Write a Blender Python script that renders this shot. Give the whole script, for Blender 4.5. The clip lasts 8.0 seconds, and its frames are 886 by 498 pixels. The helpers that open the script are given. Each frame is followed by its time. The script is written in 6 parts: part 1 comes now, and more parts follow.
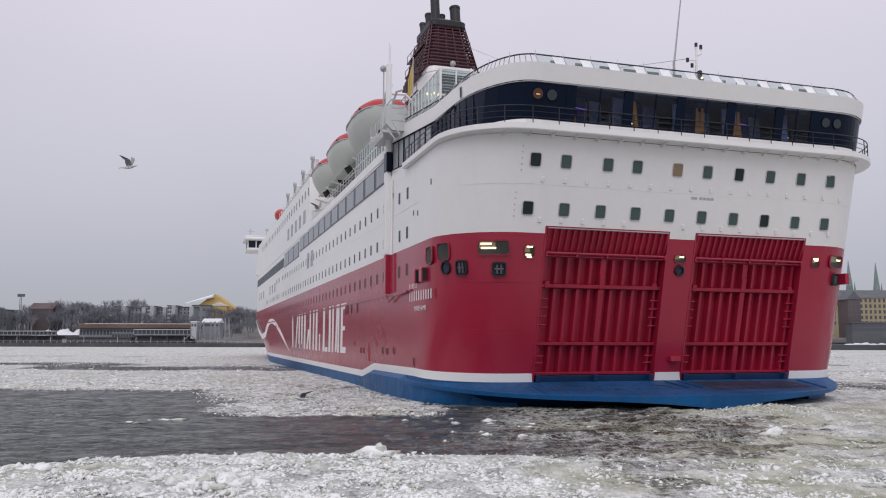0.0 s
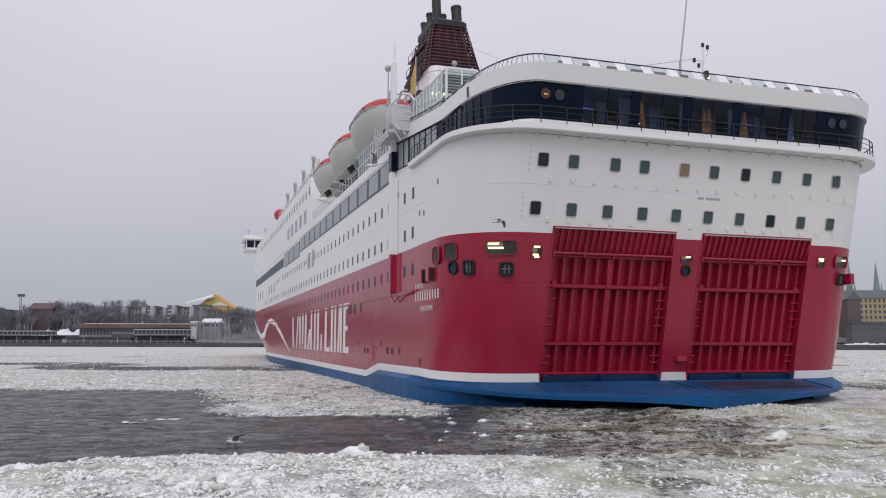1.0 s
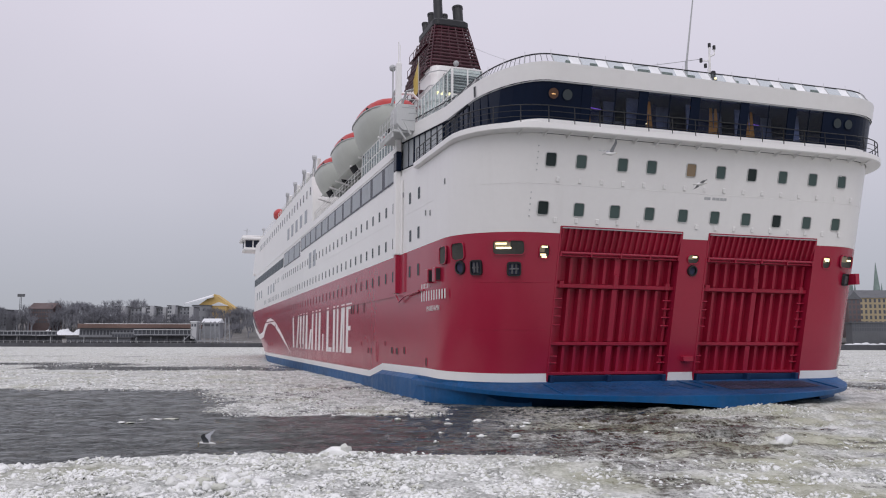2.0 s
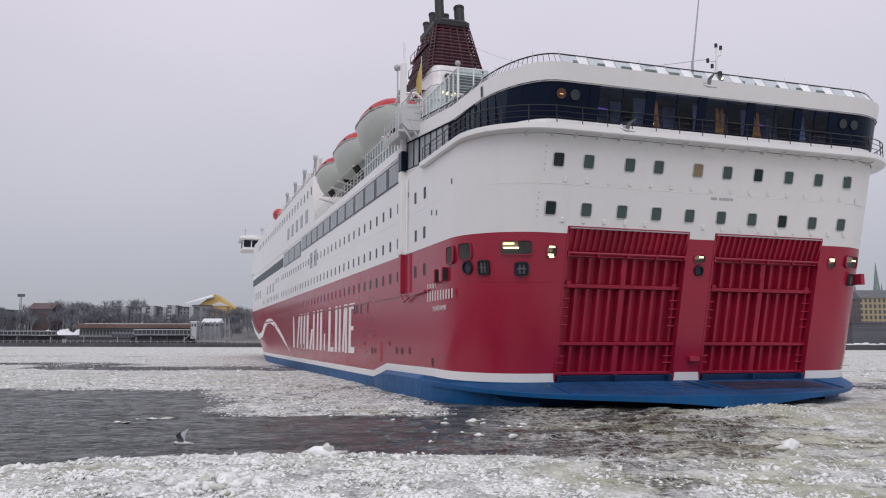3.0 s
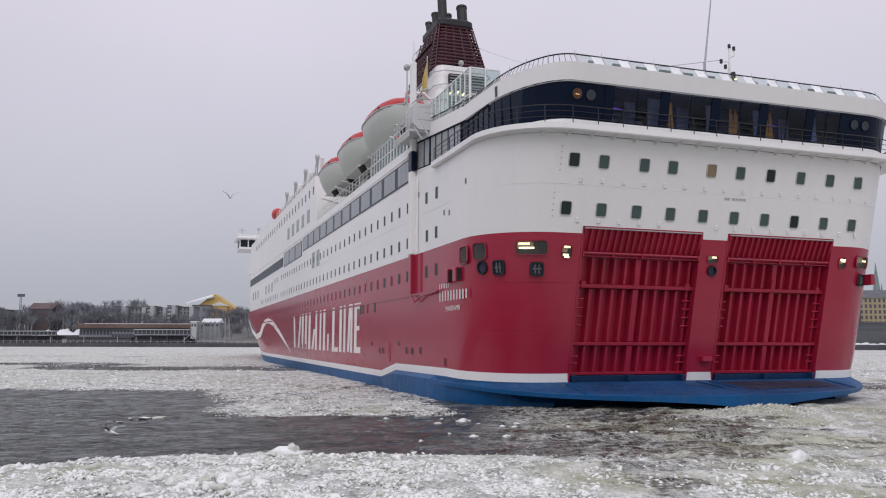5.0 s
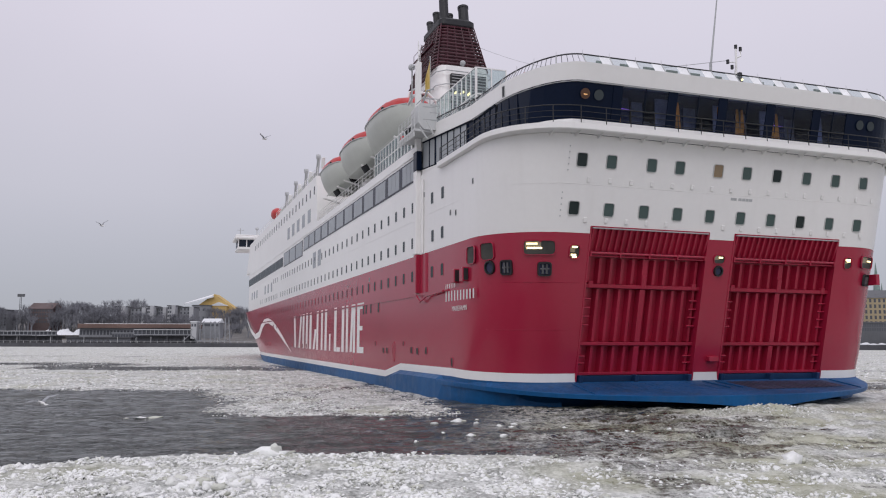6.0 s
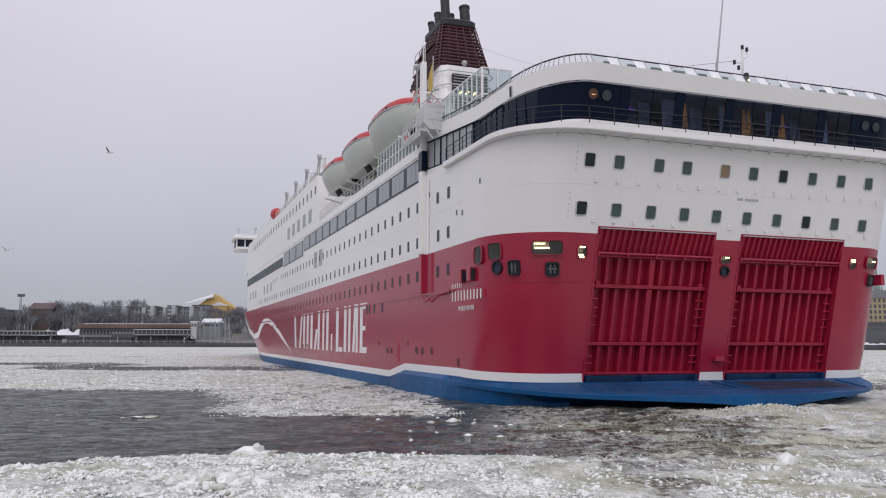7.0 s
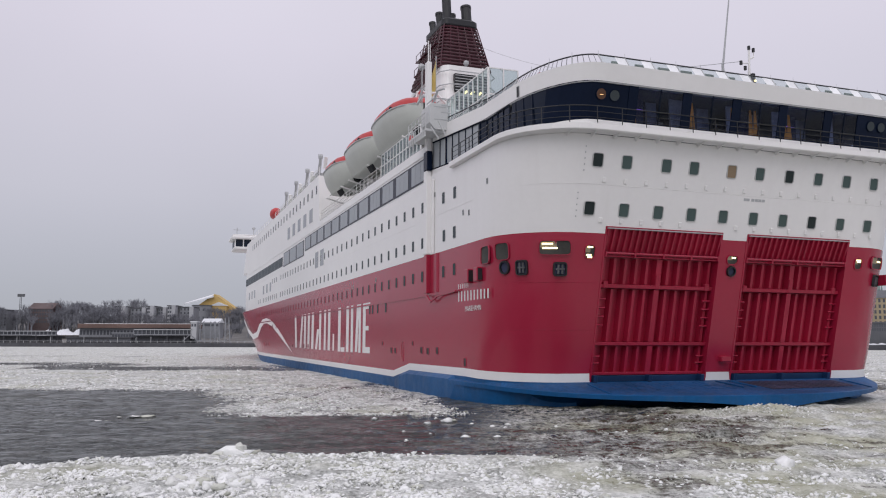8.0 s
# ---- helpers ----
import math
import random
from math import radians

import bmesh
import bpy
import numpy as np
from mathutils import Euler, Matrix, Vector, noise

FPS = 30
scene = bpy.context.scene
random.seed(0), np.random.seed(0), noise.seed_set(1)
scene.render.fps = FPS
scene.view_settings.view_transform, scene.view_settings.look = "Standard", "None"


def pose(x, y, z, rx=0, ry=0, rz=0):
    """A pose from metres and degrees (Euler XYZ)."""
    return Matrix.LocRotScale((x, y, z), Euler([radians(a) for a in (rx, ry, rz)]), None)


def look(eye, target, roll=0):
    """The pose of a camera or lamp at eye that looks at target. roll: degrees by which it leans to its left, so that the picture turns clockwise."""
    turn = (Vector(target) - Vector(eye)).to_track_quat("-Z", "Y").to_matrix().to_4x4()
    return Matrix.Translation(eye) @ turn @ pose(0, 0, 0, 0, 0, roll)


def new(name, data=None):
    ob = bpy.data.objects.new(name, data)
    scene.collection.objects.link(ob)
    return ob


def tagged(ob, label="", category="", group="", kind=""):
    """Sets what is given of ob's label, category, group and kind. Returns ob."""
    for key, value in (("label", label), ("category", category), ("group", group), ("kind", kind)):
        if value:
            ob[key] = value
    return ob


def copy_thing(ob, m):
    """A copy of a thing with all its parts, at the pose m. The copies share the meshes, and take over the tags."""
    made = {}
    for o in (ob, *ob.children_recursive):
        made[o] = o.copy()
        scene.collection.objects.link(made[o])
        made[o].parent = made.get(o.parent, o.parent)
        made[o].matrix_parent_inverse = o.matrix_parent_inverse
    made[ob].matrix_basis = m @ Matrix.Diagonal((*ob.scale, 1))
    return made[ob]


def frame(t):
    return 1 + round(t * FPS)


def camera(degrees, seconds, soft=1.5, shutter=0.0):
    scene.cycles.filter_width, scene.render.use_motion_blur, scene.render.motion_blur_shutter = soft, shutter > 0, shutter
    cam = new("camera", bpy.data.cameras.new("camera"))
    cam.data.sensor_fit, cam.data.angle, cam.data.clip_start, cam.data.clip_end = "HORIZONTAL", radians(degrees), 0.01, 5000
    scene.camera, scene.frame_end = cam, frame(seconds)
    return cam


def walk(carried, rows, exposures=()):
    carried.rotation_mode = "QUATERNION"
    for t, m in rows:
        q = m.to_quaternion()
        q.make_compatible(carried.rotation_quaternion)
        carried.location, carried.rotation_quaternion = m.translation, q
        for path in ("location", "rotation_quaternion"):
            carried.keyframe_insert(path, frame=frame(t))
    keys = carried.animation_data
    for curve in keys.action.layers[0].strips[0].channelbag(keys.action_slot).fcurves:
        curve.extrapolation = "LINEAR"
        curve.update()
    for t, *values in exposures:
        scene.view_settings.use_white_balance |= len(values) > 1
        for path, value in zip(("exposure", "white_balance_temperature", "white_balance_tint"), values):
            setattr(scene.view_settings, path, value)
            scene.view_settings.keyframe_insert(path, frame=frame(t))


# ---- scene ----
CLIP = 8.0
EYE = (0.0, 0.0, 3.65)
cam = camera(57.7, CLIP, 1.1)
TILT = radians(6.535)
stand = look(EYE, (0.0, math.cos(TILT) * 50, EYE[2] + math.sin(TILT) * 50), 0.139)
walk(cam, [(0.0, stand), (CLIP, stand)])


# ---- light: a flat winter overcast ----
def build_world():
    world = bpy.data.worlds.new("overcast_sky")
    scene.world = world
    world.use_nodes = True
    nt = world.node_tree
    nt.nodes.clear()
    out = nt.nodes.new("ShaderNodeOutputWorld")
    back = nt.nodes.new("ShaderNodeBackground")
    sky = nt.nodes.new("ShaderNodeTexSky")
    sky.sky_type = 'NISHITA'
    sky.sun_disc = False
    sky.sun_elevation, sky.sun_rotation = radians(43), radians(191)
    dim = nt.nodes.new("ShaderNodeVectorMath")
    dim.operation = 'SCALE'
    dim.inputs["Scale"].default_value = 0.10
    nt.links.new(sky.outputs[0], dim.inputs[0])
    coord = nt.nodes.new("ShaderNodeTexCoord")
    sep = nt.nodes.new("ShaderNodeSeparateXYZ")
    nt.links.new(coord.outputs["Generated"], sep.inputs[0])
    ramp = nt.nodes.new("ShaderNodeValToRGB")
    el = ramp.color_ramp.elements
    el[0].position, el[0].color = 0.0, (0.385, 0.405, 0.465, 1)
    el[1].position, el[1].color = 1.0, (1.02, 0.99, 1.08, 1)
    for pos, col in ((0.06, (0.44, 0.45, 0.515)), (0.17, (0.57, 0.56, 0.635)), (0.35, (0.71, 0.675, 0.775))):
        e = el.new(pos)
        e.color = (*col, 1)
    nt.links.new(sep.outputs["Z"], ramp.inputs[0])
    cloud = nt.nodes.new("ShaderNodeTexNoise")
    cloud.inputs["Scale"].default_value = 2.2
    cloud.inputs["Detail"].default_value = 3
    cloud.inputs["Roughness"].default_value = 0.45
    nt.links.new(coord.outputs["Generated"], cloud.inputs["Vector"])
    span = nt.nodes.new("ShaderNodeMapRange")
    span.inputs["To Min"].default_value, span.inputs["To Max"].default_value = 0.90, 1.10
    nt.links.new(cloud.outputs[0], span.inputs[0])
    lit = nt.nodes.new("ShaderNodeVectorMath")
    lit.operation = 'SCALE'
    nt.links.new(ramp.outputs[0], lit.inputs[0])
    nt.links.new(span.outputs[0], lit.inputs["Scale"])
    mix = nt.nodes.new("ShaderNodeMix")
    mix.data_type = 'RGBA'
    mix.inputs[0].default_value = 0.94
    nt.links.new(dim.outputs[0], mix.inputs[6])
    nt.links.new(lit.outputs[0], mix.inputs[7])
    nt.links.new(mix.outputs[2], back.inputs[0])
    back.inputs[1].default_value = 1.0
    nt.links.new(back.outputs[0], out.inputs[0])


build_world()
sun = new("sun", bpy.data.lights.new("sun", 'SUN'))
sun.data.energy, sun.data.angle, sun.data.color = 0.75, radians(40), (1.0, 0.98, 0.96)
sun.matrix_world = look((-12, -60, 58), (0, 0, 0))
scene.view_settings.exposure = 0.0

# ---- materials ----
def material(name, color, rough=0.5, metal=0.0, vary=0.12, scale=3.0, bump=0.0, bump_scale=40.0, streak=0.0, spec=0.5, grime=(0.12, 0.10, 0.08), random_tone=0.0, emit=0.0):
    """Painted or raw surface: base colour varied at a broad and a fine scale, running streaks, fine relief."""
    m = bpy.data.materials.new(name)
    m.use_nodes = True
    nt = m.node_tree
    bsdf = nt.nodes["Principled BSDF"]
    bsdf.inputs["Roughness"].default_value = rough
    bsdf.inputs["Metallic"].default_value = metal
    bsdf.inputs["Specular IOR Level"].default_value = spec
    coord = nt.nodes.new("ShaderNodeTexCoord")

    def noise_of(sc, detail, stretch=None):
        n = nt.nodes.new("ShaderNodeTexNoise")
        n.inputs["Scale"].default_value = sc
        n.inputs["Detail"].default_value = detail
        if stretch:
            mp = nt.nodes.new("ShaderNodeMapping")
            mp.inputs["Scale"].default_value = stretch
            nt.links.new(coord.outputs["Object"], mp.inputs[0])
            nt.links.new(mp.outputs[0], n.inputs["Vector"])
        else:
            nt.links.new(coord.outputs["Object"], n.inputs["Vector"])
        return n.outputs[0]

    def ranged(sock, a, b, lo, hi):
        r = nt.nodes.new("ShaderNodeMapRange")
        r.inputs[1].default_value, r.inputs[2].default_value = a, b
        r.inputs[3].default_value, r.inputs[4].default_value = lo, hi
        nt.links.new(sock, r.inputs[0])
        return r.outputs[0]

    def times(p, q):
        n = nt.nodes.new("ShaderNodeMath")
        n.operation = 'MULTIPLY'
        nt.links.new(p, n.inputs[0])
        nt.links.new(q, n.inputs[1])
        return n.outputs[0]

    tone = times(ranged(noise_of(scale * 0.12, 4), 0.3, 0.7, 1 - vary, 1 + vary), ranged(noise_of(scale * 3, 5), 0.3, 0.7, 1 - vary * 0.5, 1 + vary * 0.5))
    if random_tone:
        info = nt.nodes.new("ShaderNodeObjectInfo")
        tone = times(tone, ranged(info.outputs["Random"], 0, 1, 1 - random_tone, 1 + random_tone))
    vm = nt.nodes.new("ShaderNodeVectorMath")
    vm.operation = 'SCALE'
    vm.inputs[0].default_value = color
    nt.links.new(tone, vm.inputs["Scale"])
    col = vm.outputs[0]
    if streak:
        mask = ranged(noise_of(1.0, 6, (1.6, 1.6, 0.10)), 0.52, 0.78, 0, streak)
        mx = nt.nodes.new("ShaderNodeMix")
        mx.data_type = 'RGBA'
        nt.links.new(mask, mx.inputs[0])
        nt.links.new(col, mx.inputs[6])
        mx.inputs[7].default_value = (*grime, 1)
        col = mx.outputs[2]
    nt.links.new(col, bsdf.inputs["Base Color"])
    nt.links.new(ranged(noise_of(scale, 4), 0.3, 0.7, max(0.02, rough * 0.86), min(1, rough * 1.14)), bsdf.inputs["Roughness"])
    if bump:
        b = nt.nodes.new("ShaderNodeBump")
        b.inputs["Strength"].default_value = bump
        b.inputs["Distance"].default_value = 0.03
        nt.links.new(noise_of(bump_scale, 4), b.inputs["Height"])
        nt.links.new(b.outputs[0], bsdf.inputs["Normal"])
    if emit:
        bsdf.inputs["Emission Color"].default_value = (*color, 1)
        bsdf.inputs["Emission Strength"].default_value = emit
    return m


def glass_material(name, tint, see=0.0, rough=0.04, back=(0.01, 0.012, 0.016)):
    """Window pane: glossy coat over a tinted, partly clear body."""
    m = bpy.data.materials.new(name)
    m.use_nodes = True
    nt = m.node_tree
    nt.nodes.clear()
    out = nt.nodes.new("ShaderNodeOutputMaterial")
    body = nt.nodes.new("ShaderNodeBsdfDiffuse")
    body.inputs[0].default_value = (*back, 1)
    clear = nt.nodes.new("ShaderNodeBsdfTransparent")
    clear.inputs[0].default_value = (*tint, 1)
    mix = nt.nodes.new("ShaderNodeMixShader")
    mix.inputs[0].default_value = see
    nt.links.new(body.outputs[0], mix.inputs[1])
    nt.links.new(clear.outputs[0], mix.inputs[2])
    gloss = nt.nodes.new("ShaderNodeBsdfGlossy")
    gloss.inputs["Roughness"].default_value = rough
    gloss.inputs[0].default_value = (0.85, 0.88, 0.92, 1)
    facing = nt.nodes.new("ShaderNodeLayerWeight")
    facing.inputs[0].default_value = 0.5
    power = nt.nodes.new("ShaderNodeMath")
    power.operation = 'POWER'
    power.inputs[1].default_value = 4.5
    nt.links.new(facing.outputs["Facing"], power.inputs[0])
    fres = nt.nodes.new("ShaderNodeMapRange")
    fres.inputs["To Min"].default_value, fres.inputs["To Max"].default_value = 0.03, 0.40
    nt.links.new(power.outputs[0], fres.inputs[0])
    coord = nt.nodes.new("ShaderNodeTexCoord")
    n = nt.nodes.new("ShaderNodeTexNoise")
    n.inputs["Scale"].default_value = 0.9
    nt.links.new(coord.outputs["Object"], n.inputs["Vector"])
    b = nt.nodes.new("ShaderNodeBump")
    b.inputs["Strength"].default_value = 0.15
    b.inputs["Distance"].default_value = 0.02
    nt.links.new(n.outputs[0], b.inputs["Height"])
    nt.links.new(b.outputs[0], gloss.inputs["Normal"])
    top = nt.nodes.new("ShaderNodeMixShader")
    nt.links.new(fres.outputs[0], top.inputs[0])
    nt.links.new(mix.outputs[0], top.inputs[1])
    nt.links.new(gloss.outputs[0], top.inputs[2])
    nt.links.new(top.outputs[0], out.inputs[0])
    return m


def glow_material(name, color, strength):
    m = bpy.data.materials.new(name)
    m.use_nodes = True
    b = m.node_tree.nodes["Principled BSDF"]
    b.inputs["Base Color"].default_value = (*color, 1)
    b.inputs["Emission Color"].default_value = (*color, 1)
    b.inputs["Emission Strength"].default_value = strength
    return m


M_WHITE = material("white_ship_paint", (0.82, 0.81, 0.80), 0.32, vary=0.02, scale=1.2, bump=0.025, bump_scale=0.7, streak=0.07, grime=(0.52, 0.49, 0.45))
M_RED = material("red_ship_paint", (0.345, 0.013, 0.044), 0.22, spec=0.62, vary=0.04, scale=1.0, bump=0.008, bump_scale=0.7, streak=0.05, grime=(0.26, 0.03, 0.04))
M_RED_DARK = material("red_door_paint", (0.34, 0.011, 0.040), 0.38, vary=0.14, scale=3, bump=0.1, streak=0.25, grime=(0.14, 0.02, 0.02))
M_BLUE = material("blue_boot_paint", (0.005, 0.082, 0.23), 0.45, spec=0.25, vary=0.2, scale=1.5, bump=0.1, bump_scale=6, streak=0.4, grime=(0.05, 0.10, 0.20))
M_BLUE_DECK = material("worn_blue_deck_paint", (0.009, 0.072, 0.20), 0.6, spec=0.3, vary=0.4, scale=2.5, bump=0.2, bump_scale=12, streak=0.5, grime=(0.06, 0.06, 0.09))
# Blue darkened to stand in for shade in the gap under the doors.
M_SILL = material("recess_dark_sill_blue", (0.006, 0.03, 0.09), 0.5, vary=0.2)
M_NAVY = material("dark_blue_frame_paint", (0.005, 0.010, 0.026), 0.22, spec=0.10, vary=0.12)
M_BLACK = material("black_paint", (0.012, 0.013, 0.016), 0.5, vary=0.2)
M_GREY = material("grey_painted_steel", (0.42, 0.43, 0.44), 0.5, vary=0.12)
M_FUNNEL = material("dark_red_funnel_paint", (0.055, 0.007, 0.016), 0.45, vary=0.2, bump=0.1)
M_ORANGE = material("orange_canopy_fibreglass", (0.48, 0.040, 0.040), 0.45, vary=0.12)
M_BOAT = material("off_white_fibreglass", (0.52, 0.54, 0.50), 0.4, vary=0.05, streak=0.15, grime=(0.42, 0.42, 0.38))
M_YELLOW = material("yellow_flag_cloth", (0.50, 0.38, 0.12), 0.5)
M_CURTAIN = material("orange_curtain", (0.85, 0.36, 0.06), 0.8, vary=0.25, scale=8)
# Very dark base tone: the dimness indoors is put into this colour.
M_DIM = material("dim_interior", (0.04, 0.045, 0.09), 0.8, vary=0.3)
M_PANE = glass_material("tinted_window_glass", (0.3, 0.3, 0.33), 0.0, 0.05, (0.006, 0.011, 0.026))
M_PANE_GREEN = glass_material("green_cabin_glass", (0.3, 0.35, 0.33), 0.0, 0.08, (0.07, 0.105, 0.10))
# Pale body colour stands in for sky reflected in the side panes.
M_PANE_GREY = glass_material("mirrored_sky_side_glass", (0.3, 0.3, 0.33), 0.0, 0.05, (0.36, 0.38, 0.40))
# The blue tint also stands in for bluish reflections on the lounge panes.
M_LOUNGE = glass_material("smoked_lounge_glass", (0.50, 0.58, 0.78), 0.88, 0.02, (0.004, 0.007, 0.018))
M_SCREEN = glass_material("clear_windscreen_glass", (0.82, 0.88, 0.87), 0.9, 0.03, (0.3, 0.35, 0.35))
M_PANE_SIDE = glass_material("cabin_side_glass", (0.3, 0.3, 0.33), 0.0, 0.06, (0.045, 0.055, 0.06))
M_TUBE = glow_material("lit_tube", (1.0, 0.80, 0.42), 2.2)
M_WARM = glow_material("warm_lamp", (1.0, 0.55, 0.22), 1.3)
# Strong glow for the small added spots that brighten the curtains.
M_SPOT = glow_material("added_warm_spot", (1.0, 0.58, 0.26), 40.0)
M_VIOLET = glow_material("violet_tube", (0.35, 0.12, 0.8), 0.8)

# ---- building helpers ----
def link(name, me, mats, parent=None, label=""):
    for m in (mats if isinstance(mats, (list, tuple)) else [mats]):
        me.materials.append(m)
    ob = new(name, me)
    if parent is not None:
        ob.parent = parent
    if label:
        ob["label"] = label
    return ob


def part(name, bm, mats, parent, label="", smooth=False):
    me = bpy.data.meshes.new(name)
    bm.normal_update()
    bm.to_mesh(me)
    bm.free()
    if smooth:
        me.shade_smooth()
    return link(name, me, mats, parent, label)


def share(ob, name, m, parent):
    """Another object on the same mesh."""
    o = new(name, ob.data)
    o.parent = parent
    o.matrix_local = m
    return o


def thing(name, label, category, group="", kind="", at=None):
    e = new(name)
    e.empty_display_size = 0.5
    tagged(e, label, category, group, kind)
    if at is not None:
        e.matrix_world = at
    return e


def box(bm, lo, hi, bevel=0.0, mat=0, m=None):
    lo, hi = Vector(lo), Vector(hi)
    c, s = (lo + hi) / 2, hi - lo
    r = bmesh.ops.create_cube(bm, size=1, matrix=Matrix.Translation(c) @ Matrix.Diagonal((*s, 1)))
    vs = r["verts"]
    if bevel:
        es = list({e for v in vs for e in v.link_edges})
        rb = bmesh.ops.bevel(bm, geom=es, offset=bevel, segments=1, affect='EDGES', profile=0.5)
        vs = list({v for f in rb["faces"] for v in f.verts} | {v for v in vs if v.is_valid})
    fs = {f for v in vs for f in v.link_faces}
    for f in fs:
        f.material_index = mat
    if m is not None:
        bmesh.ops.transform(bm, matrix=m, verts=list({v for f in fs for v in f.verts}))
    return list(fs)


def rod(bm, a, b, r, n=6, r2=None, mat=0):
    a, b = Vector(a), Vector(b)
    d = b - a
    m = Matrix.Translation((a + b) / 2) @ d.to_track_quat("Z", "Y").to_matrix().to_4x4()
    res = bmesh.ops.create_cone(bm, cap_ends=True, segments=n, radius1=r, radius2=r if r2 is None else r2, depth=d.length, matrix=m)
    for v in res["verts"]:
        for f in v.link_faces:
            f.material_index = mat


def run(bm, pts, r, n=5, mat=0):
    """One bent tube through the points."""
    pts = [Vector(p) for p in pts]
    pts = [p for i, p in enumerate(pts) if i == 0 or (p - pts[i - 1]).length > 1e-4]
    rings = []
    for i, p in enumerate(pts):
        d = (pts[min(i + 1, len(pts) - 1)] - pts[max(i - 1, 0)]).normalized()
        side = d.cross(Vector((0, 0, 1)))
        side = side.normalized() if side.length > 1e-3 else Vector((1, 0, 0))
        up = side.cross(d)
        rings.append([bm.verts.new(p + side * (r * math.cos(a)) + up * (r * math.sin(a))) for a in [2 * math.pi * k / n for k in range(n)]])
    for a, b in zip(rings[:-1], rings[1:]):
        for k in range(n):
            q = (k + 1) % n
            bm.faces.new((a[k], a[q], b[q], b[k])).material_index = mat
    bm.faces.new(rings[0][::-1]).material_index = mat
    bm.faces.new(rings[-1]).material_index = mat


def loft(rows, closed=False):
    """Quad sheet through rows of equally many points: a bmesh and its faces, row by row."""
    bm = bmesh.new()
    vs = [[bm.verts.new(p) for p in row] for row in rows]
    faces = []
    for i in range(len(rows) - 1):
        line = []
        n = len(rows[i])
        for j in range(n if closed else n - 1):
            k = (j + 1) % n
            line.append(bm.faces.new((vs[i][j], vs[i][k], vs[i + 1][k], vs[i + 1][j])))
        faces.append(line)
    return bm, faces

# ---- the ferry: x forward, y to port, z up from the waterline ----
HALF = 14.5
ROUND = 4.3


def stern_x(z):
    return 1.239 - 0.2478 * z


def stripe_low(x):
    if x <= 17.9:
        return 1.28 + 0.21 * max(0, min(1, x / 6))
    if x < 22.2:
        return 1.49 + (0.82 - 1.49) * (x - 17.9) / 4.3
    return 0.82 + 0.25 * (x - 22.2) / 80


DOOR_Y = (0.91, 8.93)
DOOR_Z = (1.50, 10.10)
FIXED = [6.5, 8, 10, 13, 17.9, 22.2, 30, 40, 52, 65, 80, 88]


LIM = HALF - ROUND
HOUSE_Z = 15.4
HOUSE_RX, HOUSE_RY = 6.0, 2.95


def house_half(x):
    """Half width of the upper house, which stands in from the side abaft the trunk."""
    return LIM + HOUSE_RY + (HALF - LIM - HOUSE_RY) * max(0.0, min(1.0, (x - 6.0) / 7.5))


def corner(z, y=1.0):
    """Radii of the stern corner at height z; the starboard corner keeps the plan of the hull."""
    return (HOUSE_RX, HOUSE_RY) if z > HOUSE_Z and y >= 0 else (ROUND, ROUND)


def outline(z, upper=False):
    """Plan of the shell at height z, from the port bow round the stern to the starboard bow."""
    k = max(0.0, min(1.0, z / 10))
    x0, stem = (132.0, 152.0) if upper else (92 + 43 * k, 175 + 15 * k)

    def half_plan(house):
        pts = []
        for i in range(14):
            q = 1 - i / 14
            pts.append((x0 + (stem - x0) * q, HALF * (1 - q ** (2.4 if upper else 2.0))))
        for i in range(6):
            pts.append((x0 + (88 - x0) * i / 6, HALF))
        for x in reversed(FIXED):
            pts.append((x, house_half(x) if house else HALF))
        xs = stern_x(z)
        rx, ry = (HOUSE_RX, HOUSE_RY) if house else (ROUND, ROUND)
        for i in range(9):
            a = radians(90 * i / 8)
            pts.append((xs + rx * (1 - math.sin(a)), LIM + ry * math.cos(a)))
        return pts + [(xs, y) for y in (9.6, DOOR_Y[1], 6.5, 3.5, DOOR_Y[0])]

    return half_plan(z > HOUSE_Z) + [(x, -y) for x, y in reversed(half_plan(False))]


def shell(levels, upper, mats_of, skip):
    rows = []
    for lev in levels:
        zr = lev if not callable(lev) else None
        pts = []
        base = outline(zr if zr is not None else 1.5, upper)
        for x, y in base:
            z = zr if zr is not None else lev(x)
            pts.append((x, y, z))
        rows.append(pts)
    bm, faces = loft(rows)
    dead = []
    for i, line in enumerate(faces):
        for f in line:
            c = f.calc_center_median()
            f.material_index = mats_of(i, c)
            f.smooth = True
            if skip(c):
                dead.append(f)
    bmesh.ops.delete(bm, geom=dead, context='FACES')
    bmesh.ops.recalc_face_normals(bm, faces=bm.faces)
    return bm


def in_door(c):
    return c.x < 2 and DOOR_Y[0] < abs(c.y) < DOOR_Y[1] and 1.3 < c.z < DOOR_Z[1]


ferry = thing("ferry", "red and white passenger ferry with blue waterline, turning in brash ice", "ferry")

low = lambda x: stripe_low(x)
high = lambda x: stripe_low(x) + 0.5
mats = [M_BLUE, M_WHITE, M_RED]
hull_mats = lambda i, c: 0 if i < 2 else (1 if i == 2 else 2)
bm = shell([-1.5, -0.1, low, high, 3.0, 5.0, 6.9, 8.4, 9.72], False, hull_mats, in_door)
hull = part("hull", bm, mats, ferry, "red hull with a white stripe and blue boot-top")

bm = shell([9.722, 10.1, 11.2, 12.35, 13.6, 15.05, 15.4], True, lambda i, c: 0, lambda c: in_door(c) or (c.z > 15.1 and c.x < 7.5))
part("upper_shell", bm, [M_WHITE], ferry, "white painted steel upper sides")


